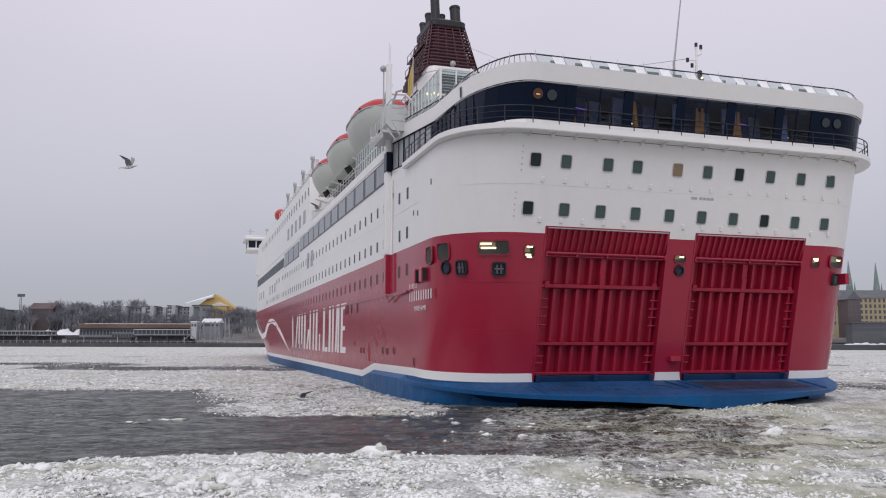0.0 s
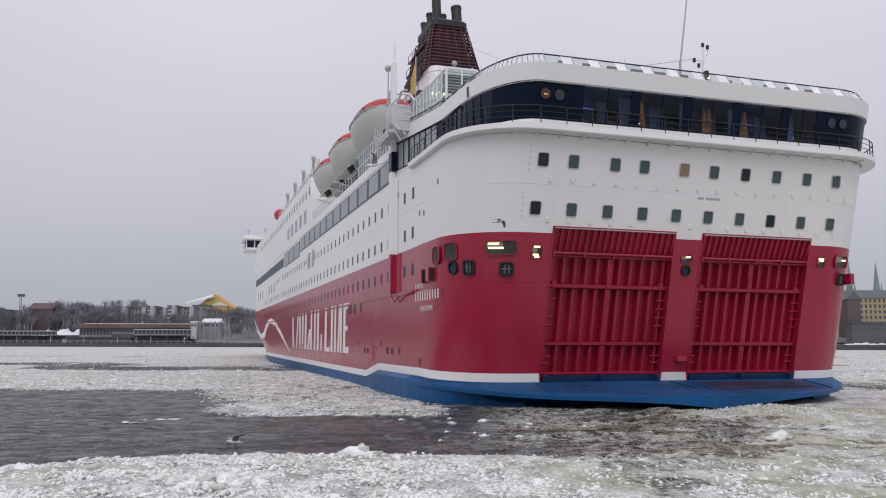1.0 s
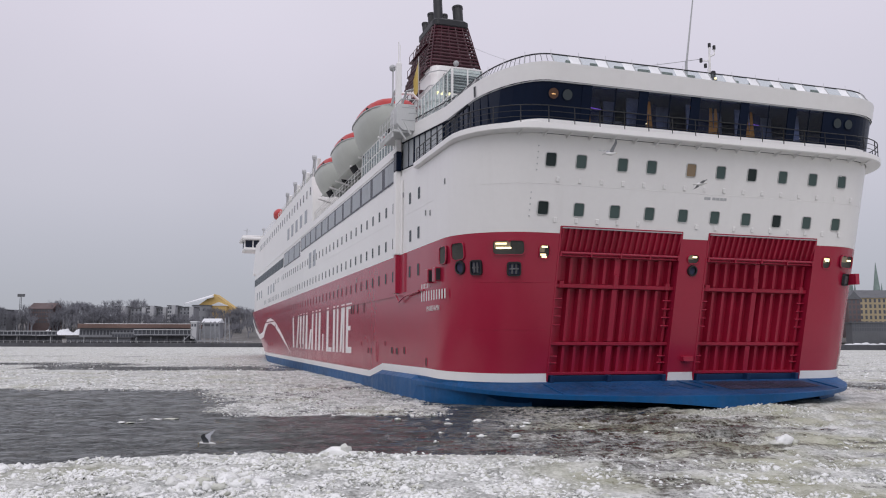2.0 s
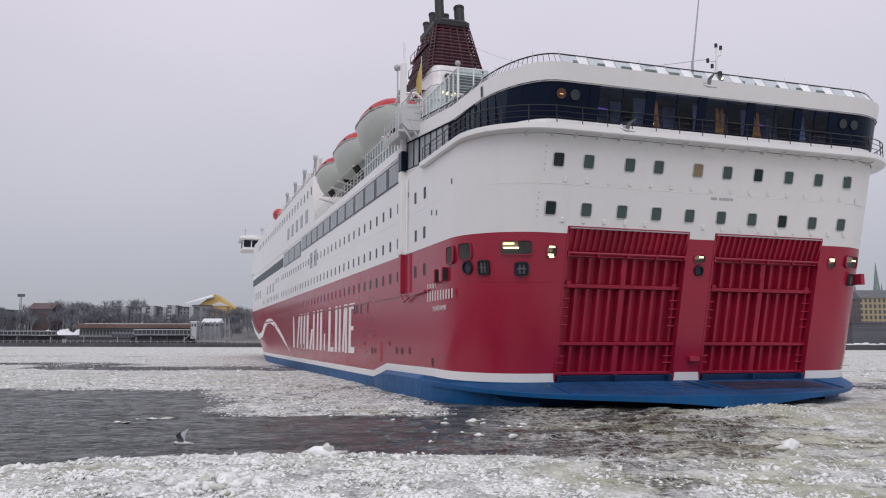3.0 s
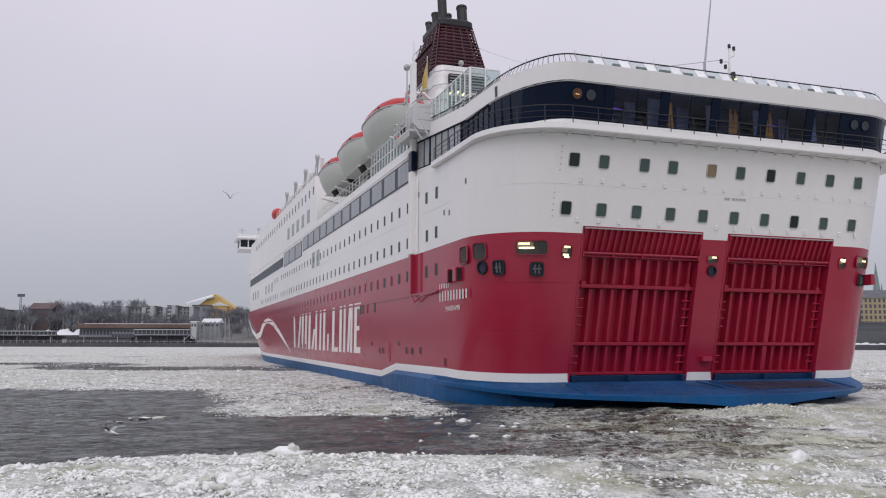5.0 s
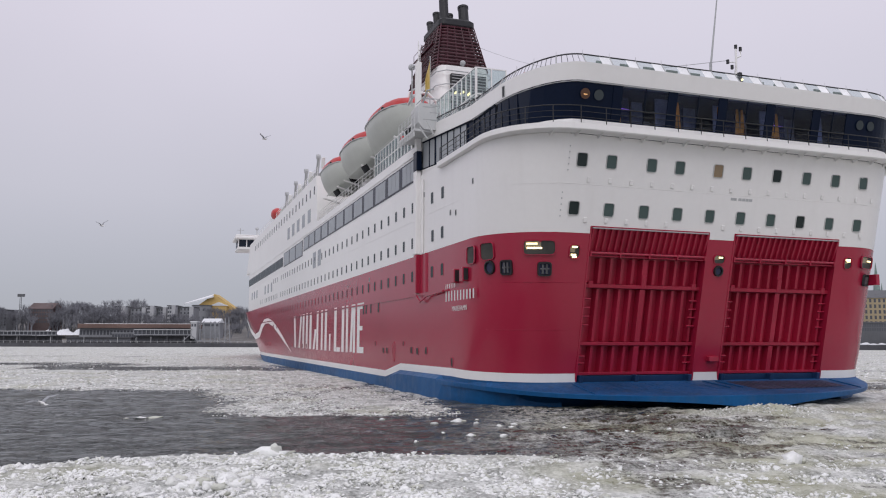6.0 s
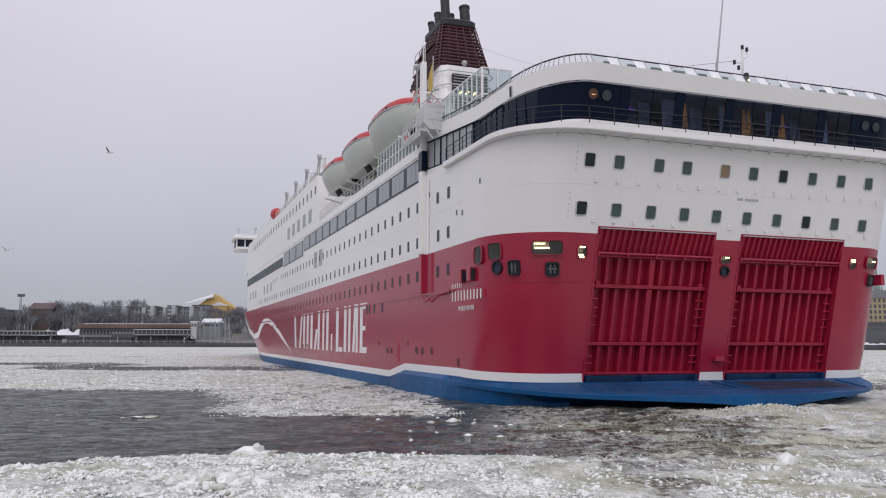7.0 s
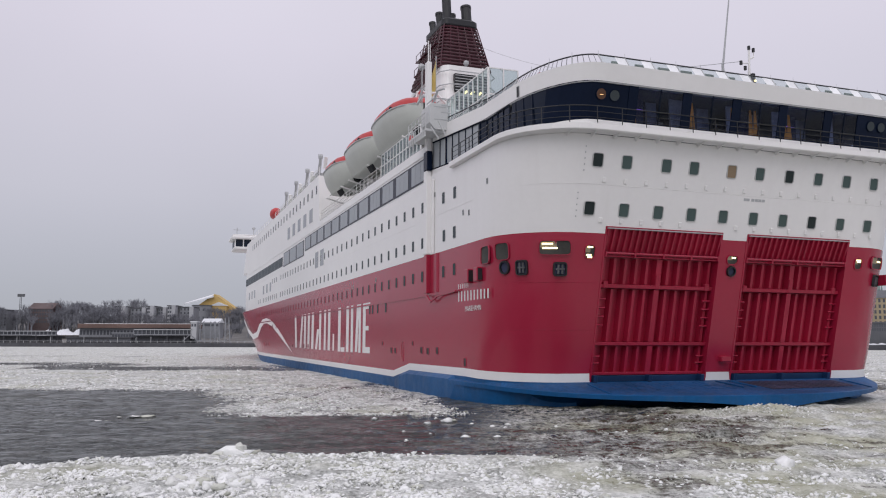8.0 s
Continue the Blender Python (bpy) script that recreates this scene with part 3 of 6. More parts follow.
def fairlead(m, w, h, round_it=False):
    o = part("fairlead", ring_bm(w, h, min(w, h) * (0.49 if round_it else 0.12), 0.10, 0.14), [M_BLACK], ferry, "black cast steel fairlead")
    o.matrix_local = m
    # The flush dark plate stands in for the shaded hole of the fairlead.
    part("throat", pane_bm(w, h, min(w, h) * (0.49 if round_it else 0.12)), [M_DIM], o)
    if not round_it:
        for yy in (-w * 0.18, w * 0.18):
            b = bmesh.new()
            rod(b, (0.09, yy, -h * 0.42), (0.09, yy, h * 0.42), 0.07, 10)
            part("roller", b, [M_ROLLER], o)
        b = bmesh.new()
        rod(b, (0.1, -w * 0.4, 0), (0.1, w * 0.4, 0), 0.05, 10)
        part("roller", b, [M_ROLLER], o)


fairlead(on_stern(11.47, 7.68), 0.62, 0.62)
fairlead(on_stern(13.30, 7.80), 0.55, 0.68)
fairlead(on_stern(13.95, 7.85), 0.52, 0.62, True)
fairlead(on_stern(0.0, 7.90), 0.46, 0.48, True)
fairlead(on_stern(-11.87, 7.68), 0.55, 0.6)
for x in (5.4, 3.9):
    b = bmesh.new()
    box(b, (x - 0.3, HALF - 0.1, 7.2), (x + 0.3, HALF + 0.35, 8.05), 0.04)
    o = part("mooring_box", b, [M_RED], ferry)
    b = bmesh.new()
    box(b, (x - 0.36, HALF + 0.02, 7.28), (x - 0.29, HALF + 0.28, 7.97))
    part("roller", b, [M_BLACK], o)
b = bmesh.new()
box(b, (0.25, -0.62, 2.44), (0.7, 0.08, 2.78), 0.04)
part("bollard_recess", b, [M_RED_DARK], ferry)
b = bmesh.new()
box(b, (-0.95, -12.5, 7.35), (-0.2, -12.2, 8.05), 0.03)
part("mooring_box", b, [M_RED], ferry)

# small hull openings along the red side
for x, z, w, h in ((22.8, 2.9, .5, .42), (21.7, 2.9, .5, .42), (15.0, 2.98, .55, .45), (13.6, 2.94, .55, .45), (11.6, 3.0, .45, .45), (6.4, 2.35, .35, .5), (25.5, 3.45, .3, .3), (17.1, 3.48, .3, .3), (60, 3.0, .6, .4), (63, 3.0, .6, .4), (72, 3.0, .6, .4), (96, 3.1, .7, .5), (99, 3.1, .7, .5), (102, 3.1, .7, .5), (96, 5.9, .7, .6), (88, 5.9, .7, .6), (92, 5.9, .7, .6)):
    o = part("hull_port", ring_bm(w, h, 0.06, 0.04, 0.03), [M_RED], ferry)
    o.matrix_local = on_side(x, z)
    # No hole is cut; a black plate paints the shade inside the port.
    part("throat", pane_bm(w, h, 0.06), [M_BLACK], o)
o = part("drain_recess", ring_bm(0.55, 1.5, 0.26, 0.04, 0.03), [M_RED], ferry)
o.matrix_local = on_side(19.7, 2.85)
part("throat", pane_bm(0.55, 1.5, 0.26), [M_RED_DARK], o)
for x, z in ((12.2, 13.9), (6.7, 11.8), (5.7, 11.65), (2.75, 13.1), (27.9, 9.0), (36.5, 8.9)):
    o = part("vent_hole", ring_bm(0.2, 0.32, 0.05, 0.03, 0.03), [M_GREY], ferry)
    o.matrix_local = on_side(x, z)
    # Shade inside the vent is painted as a flush black plate.
    part("throat", pane_bm(0.2, 0.32, 0.05), [M_BLACK], o)
o = part("vent_hole", ring_bm(0.26, 0.62, 0.03, 0.03, 0.03), [M_GREY], ferry)
o.matrix_local = on_stern(13.08, 18.3)
# Black plate again in place of a shaded vent hole.
part("throat", pane_bm(0.26, 0.62, 0.03), [M_BLACK], o)

# painted marks: the maker's lettering as plain upright bars, the wave as a flat ribbon
M_MARK = material("white_mark_paint", (0.78, 0.77, 0.76), 0.45, vary=0.06)


def bar(name, x0, x1, z0, z1, lean=0.0, out=0.012, mat=None, parent=None):
    b = bmesh.new()
    c = [(x0, z0), (x1, z0), (x1 + lean, z1), (x0 + lean, z1)]
    v = [b.verts.new((x, HALF + out, z)) for x, z in c] + [b.verts.new((x, HALF - 0.01, z)) for x, z in c]
    b.faces.new(v[:4])
    for i in range(4):
        k = (i + 1) % 4
        b.faces.new((v[i], v[k], v[4 + k], v[4 + i]))
    bmesh.ops.recalc_face_normals(b, faces=b.faces)
    return part(name, b, [mat or M_MARK], parent or ferry)


for x1, x0, z0, z1, lean in ((69.6, 68.3, 2.75, 7.0, 1.1), (66.2, 65.0, 2.75, 7.0, -1.1), (63.2, 61.9, 2.7, 7.05, 0), (60.6, 59.3, 2.7, 7.05, 0), (58.0, 56.6, 2.65, 7.05, 0), (55.5, 54.3, 2.65, 5.0, -1.0),
                             (53.2, 52.1, 2.6, 7.1, 0), (50.4, 49.4, 2.6, 7.1, 0), (48.2, 47.0, 2.6, 7.1, 0), (45.6, 44.9, 2.6, 4.4, 0), (43.0, 41.8, 2.55, 7.1, 0),
                             (41.6, 39.9, 2.55, 3.0, 0), (39.2, 38.1, 2.55, 7.1, 0), (37.2, 36.3, 2.55, 7.1, 0), (35.4, 34.5, 2.6, 7.1, -0.6), (34.0, 33.2, 2.55, 7.1, 0), (32.4, 31.4, 2.55, 7.1, 0), (31.4, 29.8, 2.55, 3.1, 0), (31.4, 29.8, 6.55, 7.1, 0), (31.4, 30.3, 4.6, 5.0, 0)):
    bar("painted_bar", x0, x1, z0, z1, lean)
for i in range(6):
    x1 = 7.58 - 0.33 * i
    bar("painted_bar", x1 - 0.09, x1, 6.96, 7.26)
for i in range(10):
    x1 = 7.58 - 0.53 * i
    bar("painted_bar", x1 - 0.17, x1, 6.15, 6.82 - 0.012 * i)
b = bmesh.new()
top = [(136.0, 8.4), (128, 6.2), (119, 4.9), (113, 5.3), (109.5, 6.6), (105, 7.4), (100, 7.5), (94, 7.0), (87, 5.7), (81, 4.3), (72.6, 2.2)]
bot = [(135.0, 7.7), (127, 5.3), (118, 3.9), (111, 4.3), (107, 5.9), (103.5, 6.6), (99, 6.6), (93, 6.0), (86, 4.7), (80, 3.5), (72.6, 2.12)]
rows = [[(x, HALF + 0.012, z) for x, z in top], [(x, HALF + 0.012, z) for x, z in bot]]
b, _ = loft(rows)
bmesh.ops.recalc_face_normals(b, faces=b.faces)
part("painted_wave", b, [M_MARK], ferry, "white painted wave line")
# home port name and registry bars
txt = bpy.data.curves.new("home_port", 'FONT')
txt.body = "MARIEHAMN"
txt.size, txt.extrude, txt.align_x = 0.46, 0.004, 'LEFT'
tmp = new("home_port_text", txt)
dg = bpy.context.evaluated_depsgraph_get()
me = bpy.data.meshes.new_from_object(tmp.evaluated_get(dg))
bpy.data.objects.remove(tmp)
o = link("home_port_name", me, [M_MARK], ferry, "white painted home port name")
o.matrix_local = Matrix(((-1, 0, 0, 6.4), (0, 0, 1, HALF + 0.012), (0, 1, 0, 5.5), (0, 0, 0, 1)))
for y0, w in ((-0.30, 0.42), (-0.86, 0.22), (-1.12, 0.22), (-1.38, 0.22), (-1.64, 0.22)):
    b = bmesh.new()
    box(b, (-0.01, -w / 2, -0.08), (0.012, w / 2, 0.08))
    part("painted_bar", b, [M_GREY], ferry).matrix_local = on_stern(y0 - w / 2, 12.15)

# upright pipe trunk on the port side
b = bmesh.new()
box(b, (13.1, HALF - 0.05, 9.75), (13.75, HALF + 0.35, 15.8), 0.05)
trunk = part("pipe_trunk", b, [M_WHITE], ferry, "white boxed pipe trunk running up the side")
b = bmesh.new()
box(b, (13.15, HALF - 0.05, 7.0), (13.75, HALF + 0.30, 9.75), 0.05)
part("trunk_foot", b, [M_RED], trunk, "red painted foot")
b = bmesh.new()
box(b, (12.9, HALF - 0.05, 15.8), (13.75, HALF + 0.36, 17.2), 0.05)
part("trunk_band", b, [M_NAVY], trunk)
b = bmesh.new()
box(b, (13.1, HALF - 0.05, 17.2), (13.6, HALF + 0.33, 23.9), 0.05)
rod(b, (13.5, HALF + 0.1, 23.9), (13.5, HALF + 0.1, 25.6), 0.04)
rod(b, (13.1, HALF + 0.1, 23.9), (13.1, HALF + 0.1, 25.2), 0.03)
part("trunk_mast", b, [M_WHITE], trunk)
b = bmesh.new()
rod(b, (12.3, HALF + 0.08, 9.8), (12.3, HALF + 0.08, 15.0), 0.08, 8)
part("side_pipe", b, [M_WHITE], trunk)
b = bmesh.new()
rod(b, (11.6, HALF - 0.08, 7.0), (11.6, HALF - 0.08, 9.7), 0.2, 10)
part("side_pipe_foot", b, [M_RED], trunk)
b = bmesh.new()
run(b, [(7.5, HALF + 0.2, 6.85), (11.0, HALF + 0.2, 6.7), (12.3, HALF + 0.25, 6.35), (13.3, HALF + 0.2, 6.85)], 0.07)
part("guard_bar", b, [M_RED], trunk)

# ---- the balcony round the stern ----
BAL = 0.85


def ring_path(z, off, x_to, n=10):
    """Line round the upper house at a distance: off at the stern, and a little more at the sides, where the ledge is wider."""
    grow = off * (1.95 if off > 0 else 1.0)
    rx, ry = HOUSE_RX - 1.7 * max(0.0, off), HOUSE_RY + grow
    xs = stern_x(z) - off
    x_in = xs + rx
    pts = []
    for i in range(8):
        x = x_to + (x_in - x_to) * i / 8
        pts.append((x, house_half(x) + grow if off < 0 else LIM + ry))
    for i in range(n + 1):
        a = radians(90 * i / n)
        pts.append((xs + rx * (1 - math.sin(a)), LIM + ry * math.cos(a)))
    pts += [(xs, y) for y in (8.5, 7, 5.5, 4, 2.5, 1, 0)]
    r = ROUND + off
    stbd = [(x_to + (xs + r - x_to) * i / 8, HALF + off) for i in range(8)]
    for i in range(n + 1):
        a = radians(90 * i / n)
        stbd.append((xs + r * (1 - math.sin(a)), LIM + r * math.cos(a)))
    stbd += [(xs, y) for y in (8.5, 7, 5.5, 4, 2.5, 1)]
    return pts + [(x, -y) for x, y in reversed(stbd)]


b, _ = loft([[(x, y, 15.06) for x, y in ring_path(15.2, 0.02, 8.6)], [(x, y, 15.06) for x, y in ring_path(15.2, BAL - 0.06, 8.6)], [(x, y, 15.12) for x, y in ring_path(15.2, BAL, 8.6)],
             [(x, y, 15.42) for x, y in ring_path(15.2, BAL, 8.6)], [(x, y, 15.46) for x, y in ring_path(15.2, BAL - 0.08, 8.6)], [(x, y, 15.46) for x, y in ring_path(15.2, 0.25, 8.6)], [(x, y, 15.82) for x, y in ring_path(15.8, 0.03, 8.6)]])
bmesh.ops.recalc_face_normals(b, faces=b.faces)
balcony = part("balcony", b, [M_WHITE], ferry, "white steel walkway round the stern with black rails")
path = ring_path(15.2, BAL - 0.12, 8.6)


def resample(pts, step):
    out, left = [pts[0]], step
    for (ax, ay), (bx, by) in zip(pts[:-1], pts[1:]):
        d = math.hypot(bx - ax, by - ay)
        pos = left
        while pos < d:
            out.append((ax + (bx - ax) * pos / d, ay + (by - ay) * pos / d))
            pos += step
        left = pos - d
    return out


fine = resample(path, 0.7)
for z, r in ((16.42, 0.035), (16.1, 0.02), (15.78, 0.02)):
    b = bmesh.new()
    run(b, [(x, y, z) for x, y in fine], r, 5)
    part("rail", b, [M_BLACK], balcony)
for x, y in resample(path, 1.55):
    b = bmesh.new()
    rod(b, (x, y, 15.44), (x, y, 16.42), 0.03, 5)
    part("post", b, [M_BLACK], balcony)
for y in [11.9 - 1.4 * i for i in range(18)]:
    x = on_stern(y, 15.2).translation.x
    n = Vector((-1, 0, 0))
    p = Vector((x, y, 0))
    b = bmesh.new()
    t = Vector((0, 0, 1)).cross(n) * 0.022
    v = [b.verts.new(p + n * d + tt + Vector((0, 0, z))) for tt in (t, -t) for d, z in ((-0.05, 15.07), (0.78, 15.07), (-0.05 + 0.06, 14.84))]
    b.faces.new(v[:3]), b.faces.new(v[3:])
    for i in range(3):
        k = (i + 1) % 3
        b.faces.new((v[i], v[k], v[3 + k], v[3 + i]))
    bmesh.ops.recalc_face_normals(b, faces=b.faces)
    part("bracket", b, [M_WHITE], balcony)

# ---- the glazed lounge behind it ----
def strip_on(pts_lo, pts_hi, mat, name, parent, label=""):
    bm, _ = loft([pts_lo, pts_hi])
    bm.normal_update()
    for f in bm.faces:
        c = f.calc_center_median()
        if f.normal.dot(Vector((c.x - 6.0, c.y * 0.6, 0))) < 0:
            f.normal_flip()
    return part(name, bm, [mat], parent, label)


def rim(z, ys):
    return [tuple(on_stern(y, z, -0.10).translation) for y in ys]


def span(a, c, n=6):
    return [a + (c - a) * i / n for i in range(n + 1)]


b = bmesh.new()
run(b, rim(15.84, span(13.14, 0.01 - HALF, 80)), 0.06, 4)
lounge = part("lounge_glazing", b, [M_NAVY], ferry, "dark glazed lounge front round the stern")
b = bmesh.new()
run(b, rim(17.88, span(13.14, 0.01 - HALF, 80)), 0.06, 4)
part("head_rail", b, [M_NAVY], lounge)
for y0, y1, solid in ((13.14, 12.9, 0), (12.9, 12.5, 0), (12.5, 8.05, 1), (-8.55, -12.5, 1), (-12.5, 0.01 - HALF, 0)):
    ys = span(y0, y1, 10)
    strip_on(rim(15.85, ys), rim(17.9, ys), M_NAVY if solid else M_PANE, "navy_panel" if solid else "pane", lounge)
edges = [8.05, 6.25, 4.45, 2.7, 0.98, -0.75, -2.45, -4.2, -5.92, -7.2, -8.55]
for y0, y1 in zip(edges[:-1], edges[1:]):
    strip_on(rim(15.85, [y0, y1]), rim(17.9, [y0, y1]), M_LOUNGE, "pane", lounge)
for i, y in enumerate(edges):
    b = bmesh.new()
    if i % 2 == 0:
        w = 0.30
        b.free()
        b, _ = loft([[on_stern(y + k * w, z, d).translation for k, d in ((1, -0.12), (1, -0.06), (-1, -0.06), (-1, -0.12))] for z in (15.86, 17.9)])
        bmesh.ops.recalc_face_normals(b, faces=b.faces)
    else:
        rod(b, on_stern(y, 15.85, -0.08).translation, on_stern(y, 17.9, -0.08).translation, 0.035, 4)
    part("mullion", b, [M_NAVY], lounge)
for i in range(15):
    x = 0.2 + 0.85 * i
    y = on_stern(LIM + HOUSE_RY * math.sqrt(max(0, 1 - ((2.9 - x) / 6.1) ** 2)), 16.9, -0.1).translation.y if x < 2.9 else house_half(x) - 0.08
    b = bmesh.new()
    w = 0.10 if i in (8, 13) else 0.03
    box(b, (x - w, y - 0.05, 15.85), (x + w, y + 0.03, 17.9))
    part("mullion", b, [M_NAVY], lounge)
side_x = [2.6 + 10.5 * i / 12 for i in range(13)]
for i in range(12):
    xa, xb = side_x[i], side_x[i + 1]
    ya, yb = house_half(xa) - 0.10, house_half(xb) - 0.10
    b, _ = loft([[(xa, ya, 15.85), (xb, yb, 15.85)], [(xa, ya, 17.9), (xb, yb, 17.9)]])
    part("pane", b, [M_PANE if xa < 6.5 else M_PANE_GREY], lounge)
for z in (15.9, 17.85):
    b = bmesh.new()
    run(b, [(x, house_half(x) - 0.05, z) for x in side_x], 0.06, 4)
    part("side_frame", b, [M_NAVY], lounge)
for y, lamp in ((10.09, 1), (9.24, 0), (-9.39, 0), (-10.26, 0)):
    o = part("porthole", ring_bm(0.62, 0.62, 0.30, 0.03, 0.03), [M_NAVY], lounge)
    o.matrix_local = on_stern(y, 17.2, -0.06)
    part("pane", pane_bm(0.62, 0.62, 0.30), [M_PANE_SIDE if not lamp else M_PANE_RUDDY], o)
    if lamp:
        b = bmesh.new()
        box(b, (0.016, -0.10, -0.05), (0.03, 0.12, -0.02))
        part("lamp", b, [M_WARM], o)
b = bmesh.new()
# Panels added close behind the glass stand in for lit, reflecting patches.
M_LOUNGE_TONE = material("grey_blue_pane_patches", (0.34, 0.34, 0.40), 0.6, vary=0.5, scale=5)
for i in range(13):
    b = bmesh.new()
    box(b, (-1.9 + 0.5 * (i % 3), 7.6 - 1.25 * i, 15.83), (-1.8 + 0.5 * (i % 3), 8.35 - 1.25 * i + 0.3 * (i % 2), 17.8), 0.02)
    part("wall_panel", b, [M_LOUNGE_TONE if i % 3 != 1 else M_DIM], lounge)
b = bmesh.new()
box(b, (4.6, -12.9, 15.83), (4.8, 12.9, 17.82))
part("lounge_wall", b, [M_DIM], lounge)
for y in (7.75, 4.2, 3.75, 0.9, -0.45, -0.8, -3.0, -3.35):
    b = bmesh.new()
    rows = []
    for z, w in ((15.86, 0.42), (16.4, 0.30), (17.5, 0.16)):
        rows.append([(-2.45 + 0.03 * (k % 2), y - w / 2 + w * k / 8, z) for k in range(9)])
    b, _ = loft(rows)
    part("curtain", b, [M_CURTAIN], lounge, "gathered orange curtain")
for y in (6.9, -4.1):
    b = bmesh.new()
    rod(b, (-1.6, y - 0.5, 17.0), (-1.2, y + 0.6, 17.25), 0.025, 5)
    part("violet_lamp", b, [M_VIOLET], lounge)
for y in (-7.2, -7.5, 3.6):
    b = bmesh.new()
    box(b, (-1.5, y - 0.28, 16.45), (-1.4, y + 0.28, 16.50))
    part("table_lamp", b, [M_TUBE], lounge)
# Unseen spots, added at the ceiling to light the curtains below.
for y in (7.5, 3.9, 0.6, -0.7, -3.3, -7.3):
    b = bmesh.new()
    box(b, (-2.66, y - 0.06, 17.78), (-2.58, y + 0.06, 17.81))
    part("ceiling_lamp", b, [M_SPOT], lounge, "unseen warm spot added above a curtain")
for y in (6.1, 2.5, -1.5, -5.2):
    b = bmesh.new()
    rod(b, (-0.4, y, 15.84), (-0.4, y, 17.82), 0.28, 12)
    part("column", b, [M_GREY], lounge)
for y in (7, 5, 2.2, -1.8, -5, -6.7):
    b = bmesh.new()
    box(b, (-1.4, y - 0.5, 15.84), (-0.6, y + 0.5, 16.25), 0.08)
    box(b, (-0.75, y - 0.5, 16.2), (-0.6, y + 0.5, 16.7), 0.05)
    part("lounge_seat", b, [M_GREY if y > 0 else M_DIM], lounge)

# ---- upper decks ----
# rail and wind panels on the aft parapet
M_TEAL = material("grey_green_seat_slats", (0.16, 0.20, 0.18), 0.7, vary=0.3, scale=9)
M_SNOWY = material("snow_on_panel", (0.84, 0.85, 0.87), 0.8, vary=0.1, scale=6)
aft_rail = part("aft_rail", bmesh.new(), [M_GREY], ferry, "grey rail with leaning glass wind panels")
lo_path = resample(ring_path(18.85, -0.10, 12.4), 0.34)


def lifted(pts, k, z):
    out = []
    for x, y in pts:
        s = 1 if y > 0 else -1
        if abs(y) <= LIM:
            n = Vector((-1, 0))
        else:
            q = math.asin(min(1, (abs(y) - LIM) / (HOUSE_RY if y > 0 else ROUND)))
            n = Vector((-math.cos(q) if x < 2.5 else 0.0, s * math.sin(q)))
        out.append((x - n.x * k, y - n.y * k, z))
    return out


top_line = lifted(lo_path, 0.42, 19.46)
bot_line = lifted(lo_path, 0.0, 18.85)
b = bmesh.new()
run(b, top_line, 0.045, 5)
part("top_rail", b, [M_BLACK], aft_rail)
for i in range(0, len(lo_path), 5):
    b = bmesh.new()
    rod(b, bot_line[i], top_line[i], 0.04, 5)
    rod(b, top_line[i], Vector(top_line[i]) + Vector((0, 0, 0.25)), 0.012, 4)
    part("post", b, [M_GREY], aft_rail)
for i in range(0, len(lo_path) - 3, 5):
    p = Vector(bot_line[i])
    if abs(p.y) < 10.4:
        b, _ = loft([[bot_line[i], bot_line[i + 3]], [top_line[i], top_line[i + 3]]])
        part("wind_panel", b, [M_SCREEN], aft_rail)
        b, _ = loft([[bot_line[i + 3], bot_line[i + 5 if i + 5 < len(lo_path) else i + 3]], [top_line[i + 3], top_line[i + 5 if i + 5 < len(lo_path) else i + 3]]])
        part("wind_panel", b, [M_SNOWY], aft_rail, "snow-covered panel")
    else:
        for j in range(i, min(i + 5, len(lo_path) - 1)):
            b = bmesh.new()
            rod(b, bot_line[j], top_line[j], 0.018, 4)
            part("baluster", b, [M_ROLLER], aft_rail)

for i in range(12):
    b = bmesh.new()
    y = 8.6 - 1.55 * i
    box(b, (-2.35, y - 0.4, 18.6), (-2.25, y + 0.4, 19.45), 0.03, m=None)
    box(b, (-2.9, y - 0.4, 18.55), (-2.3, y + 0.4, 18.62), 0.02)
    part("deck_seat", b, [M_TEAL], ferry, "weathered grey-green slatted deck seat")

# tall glass screens along the deck edge
def glass_screen(a, c, z0, h, step):
    """Framed glass between two places on the deck: rails, posts and panes."""
    a, c = Vector((*a, 0)), Vector((*c, 0))
    run_to = Matrix.Translation(a) @ Matrix.Rotation(math.atan2(c.y - a.y, c.x - a.x), 4, 'Z')
    ln = (c - a).length
    b = bmesh.new()
    box(b, (0, -0.04, z0), (ln, 0.04, z0 + 0.08), m=run_to)
    o = part("glass_screen", b, [M_WHITE], ferry, "white framed glass wind screen")
    for z in (z0 + h * 0.5, z0 + h):
        b = bmesh.new()
        box(b, (0, -0.04, z - 0.04), (ln, 0.04, z + 0.04), m=run_to)
        part("rail", b, [M_WHITE], o)
    n = max(1, round(ln / step))
    for i in range(n + 1):
        b = bmesh.new()
        x = ln * i / n
        box(b, (x - 0.04, -0.05, z0), (x + 0.04, 0.05, z0 + h + 0.02), m=run_to)
        part("post", b, [M_WHITE], o)
    for i in range(n):
        b = bmesh.new()
        box(b, (ln * i / n + 0.05, -0.01, z0 + 0.05), (ln * (i + 1) / n - 0.05, 0.01, z0 + h - 0.05), m=run_to)
        part("pane", b, [M_SCREEN], o)


glass_screen((6.7, 12.75), (14.6, 12.75), 18.0, 3.58, 0.86)
glass_screen((6.7, 12.7), (6.7, 10.6), 18.0, 3.58, 1.05)
glass_screen((16.4, 14.2), (27.5, 14.2), 18.0, 2.1, 0.95)
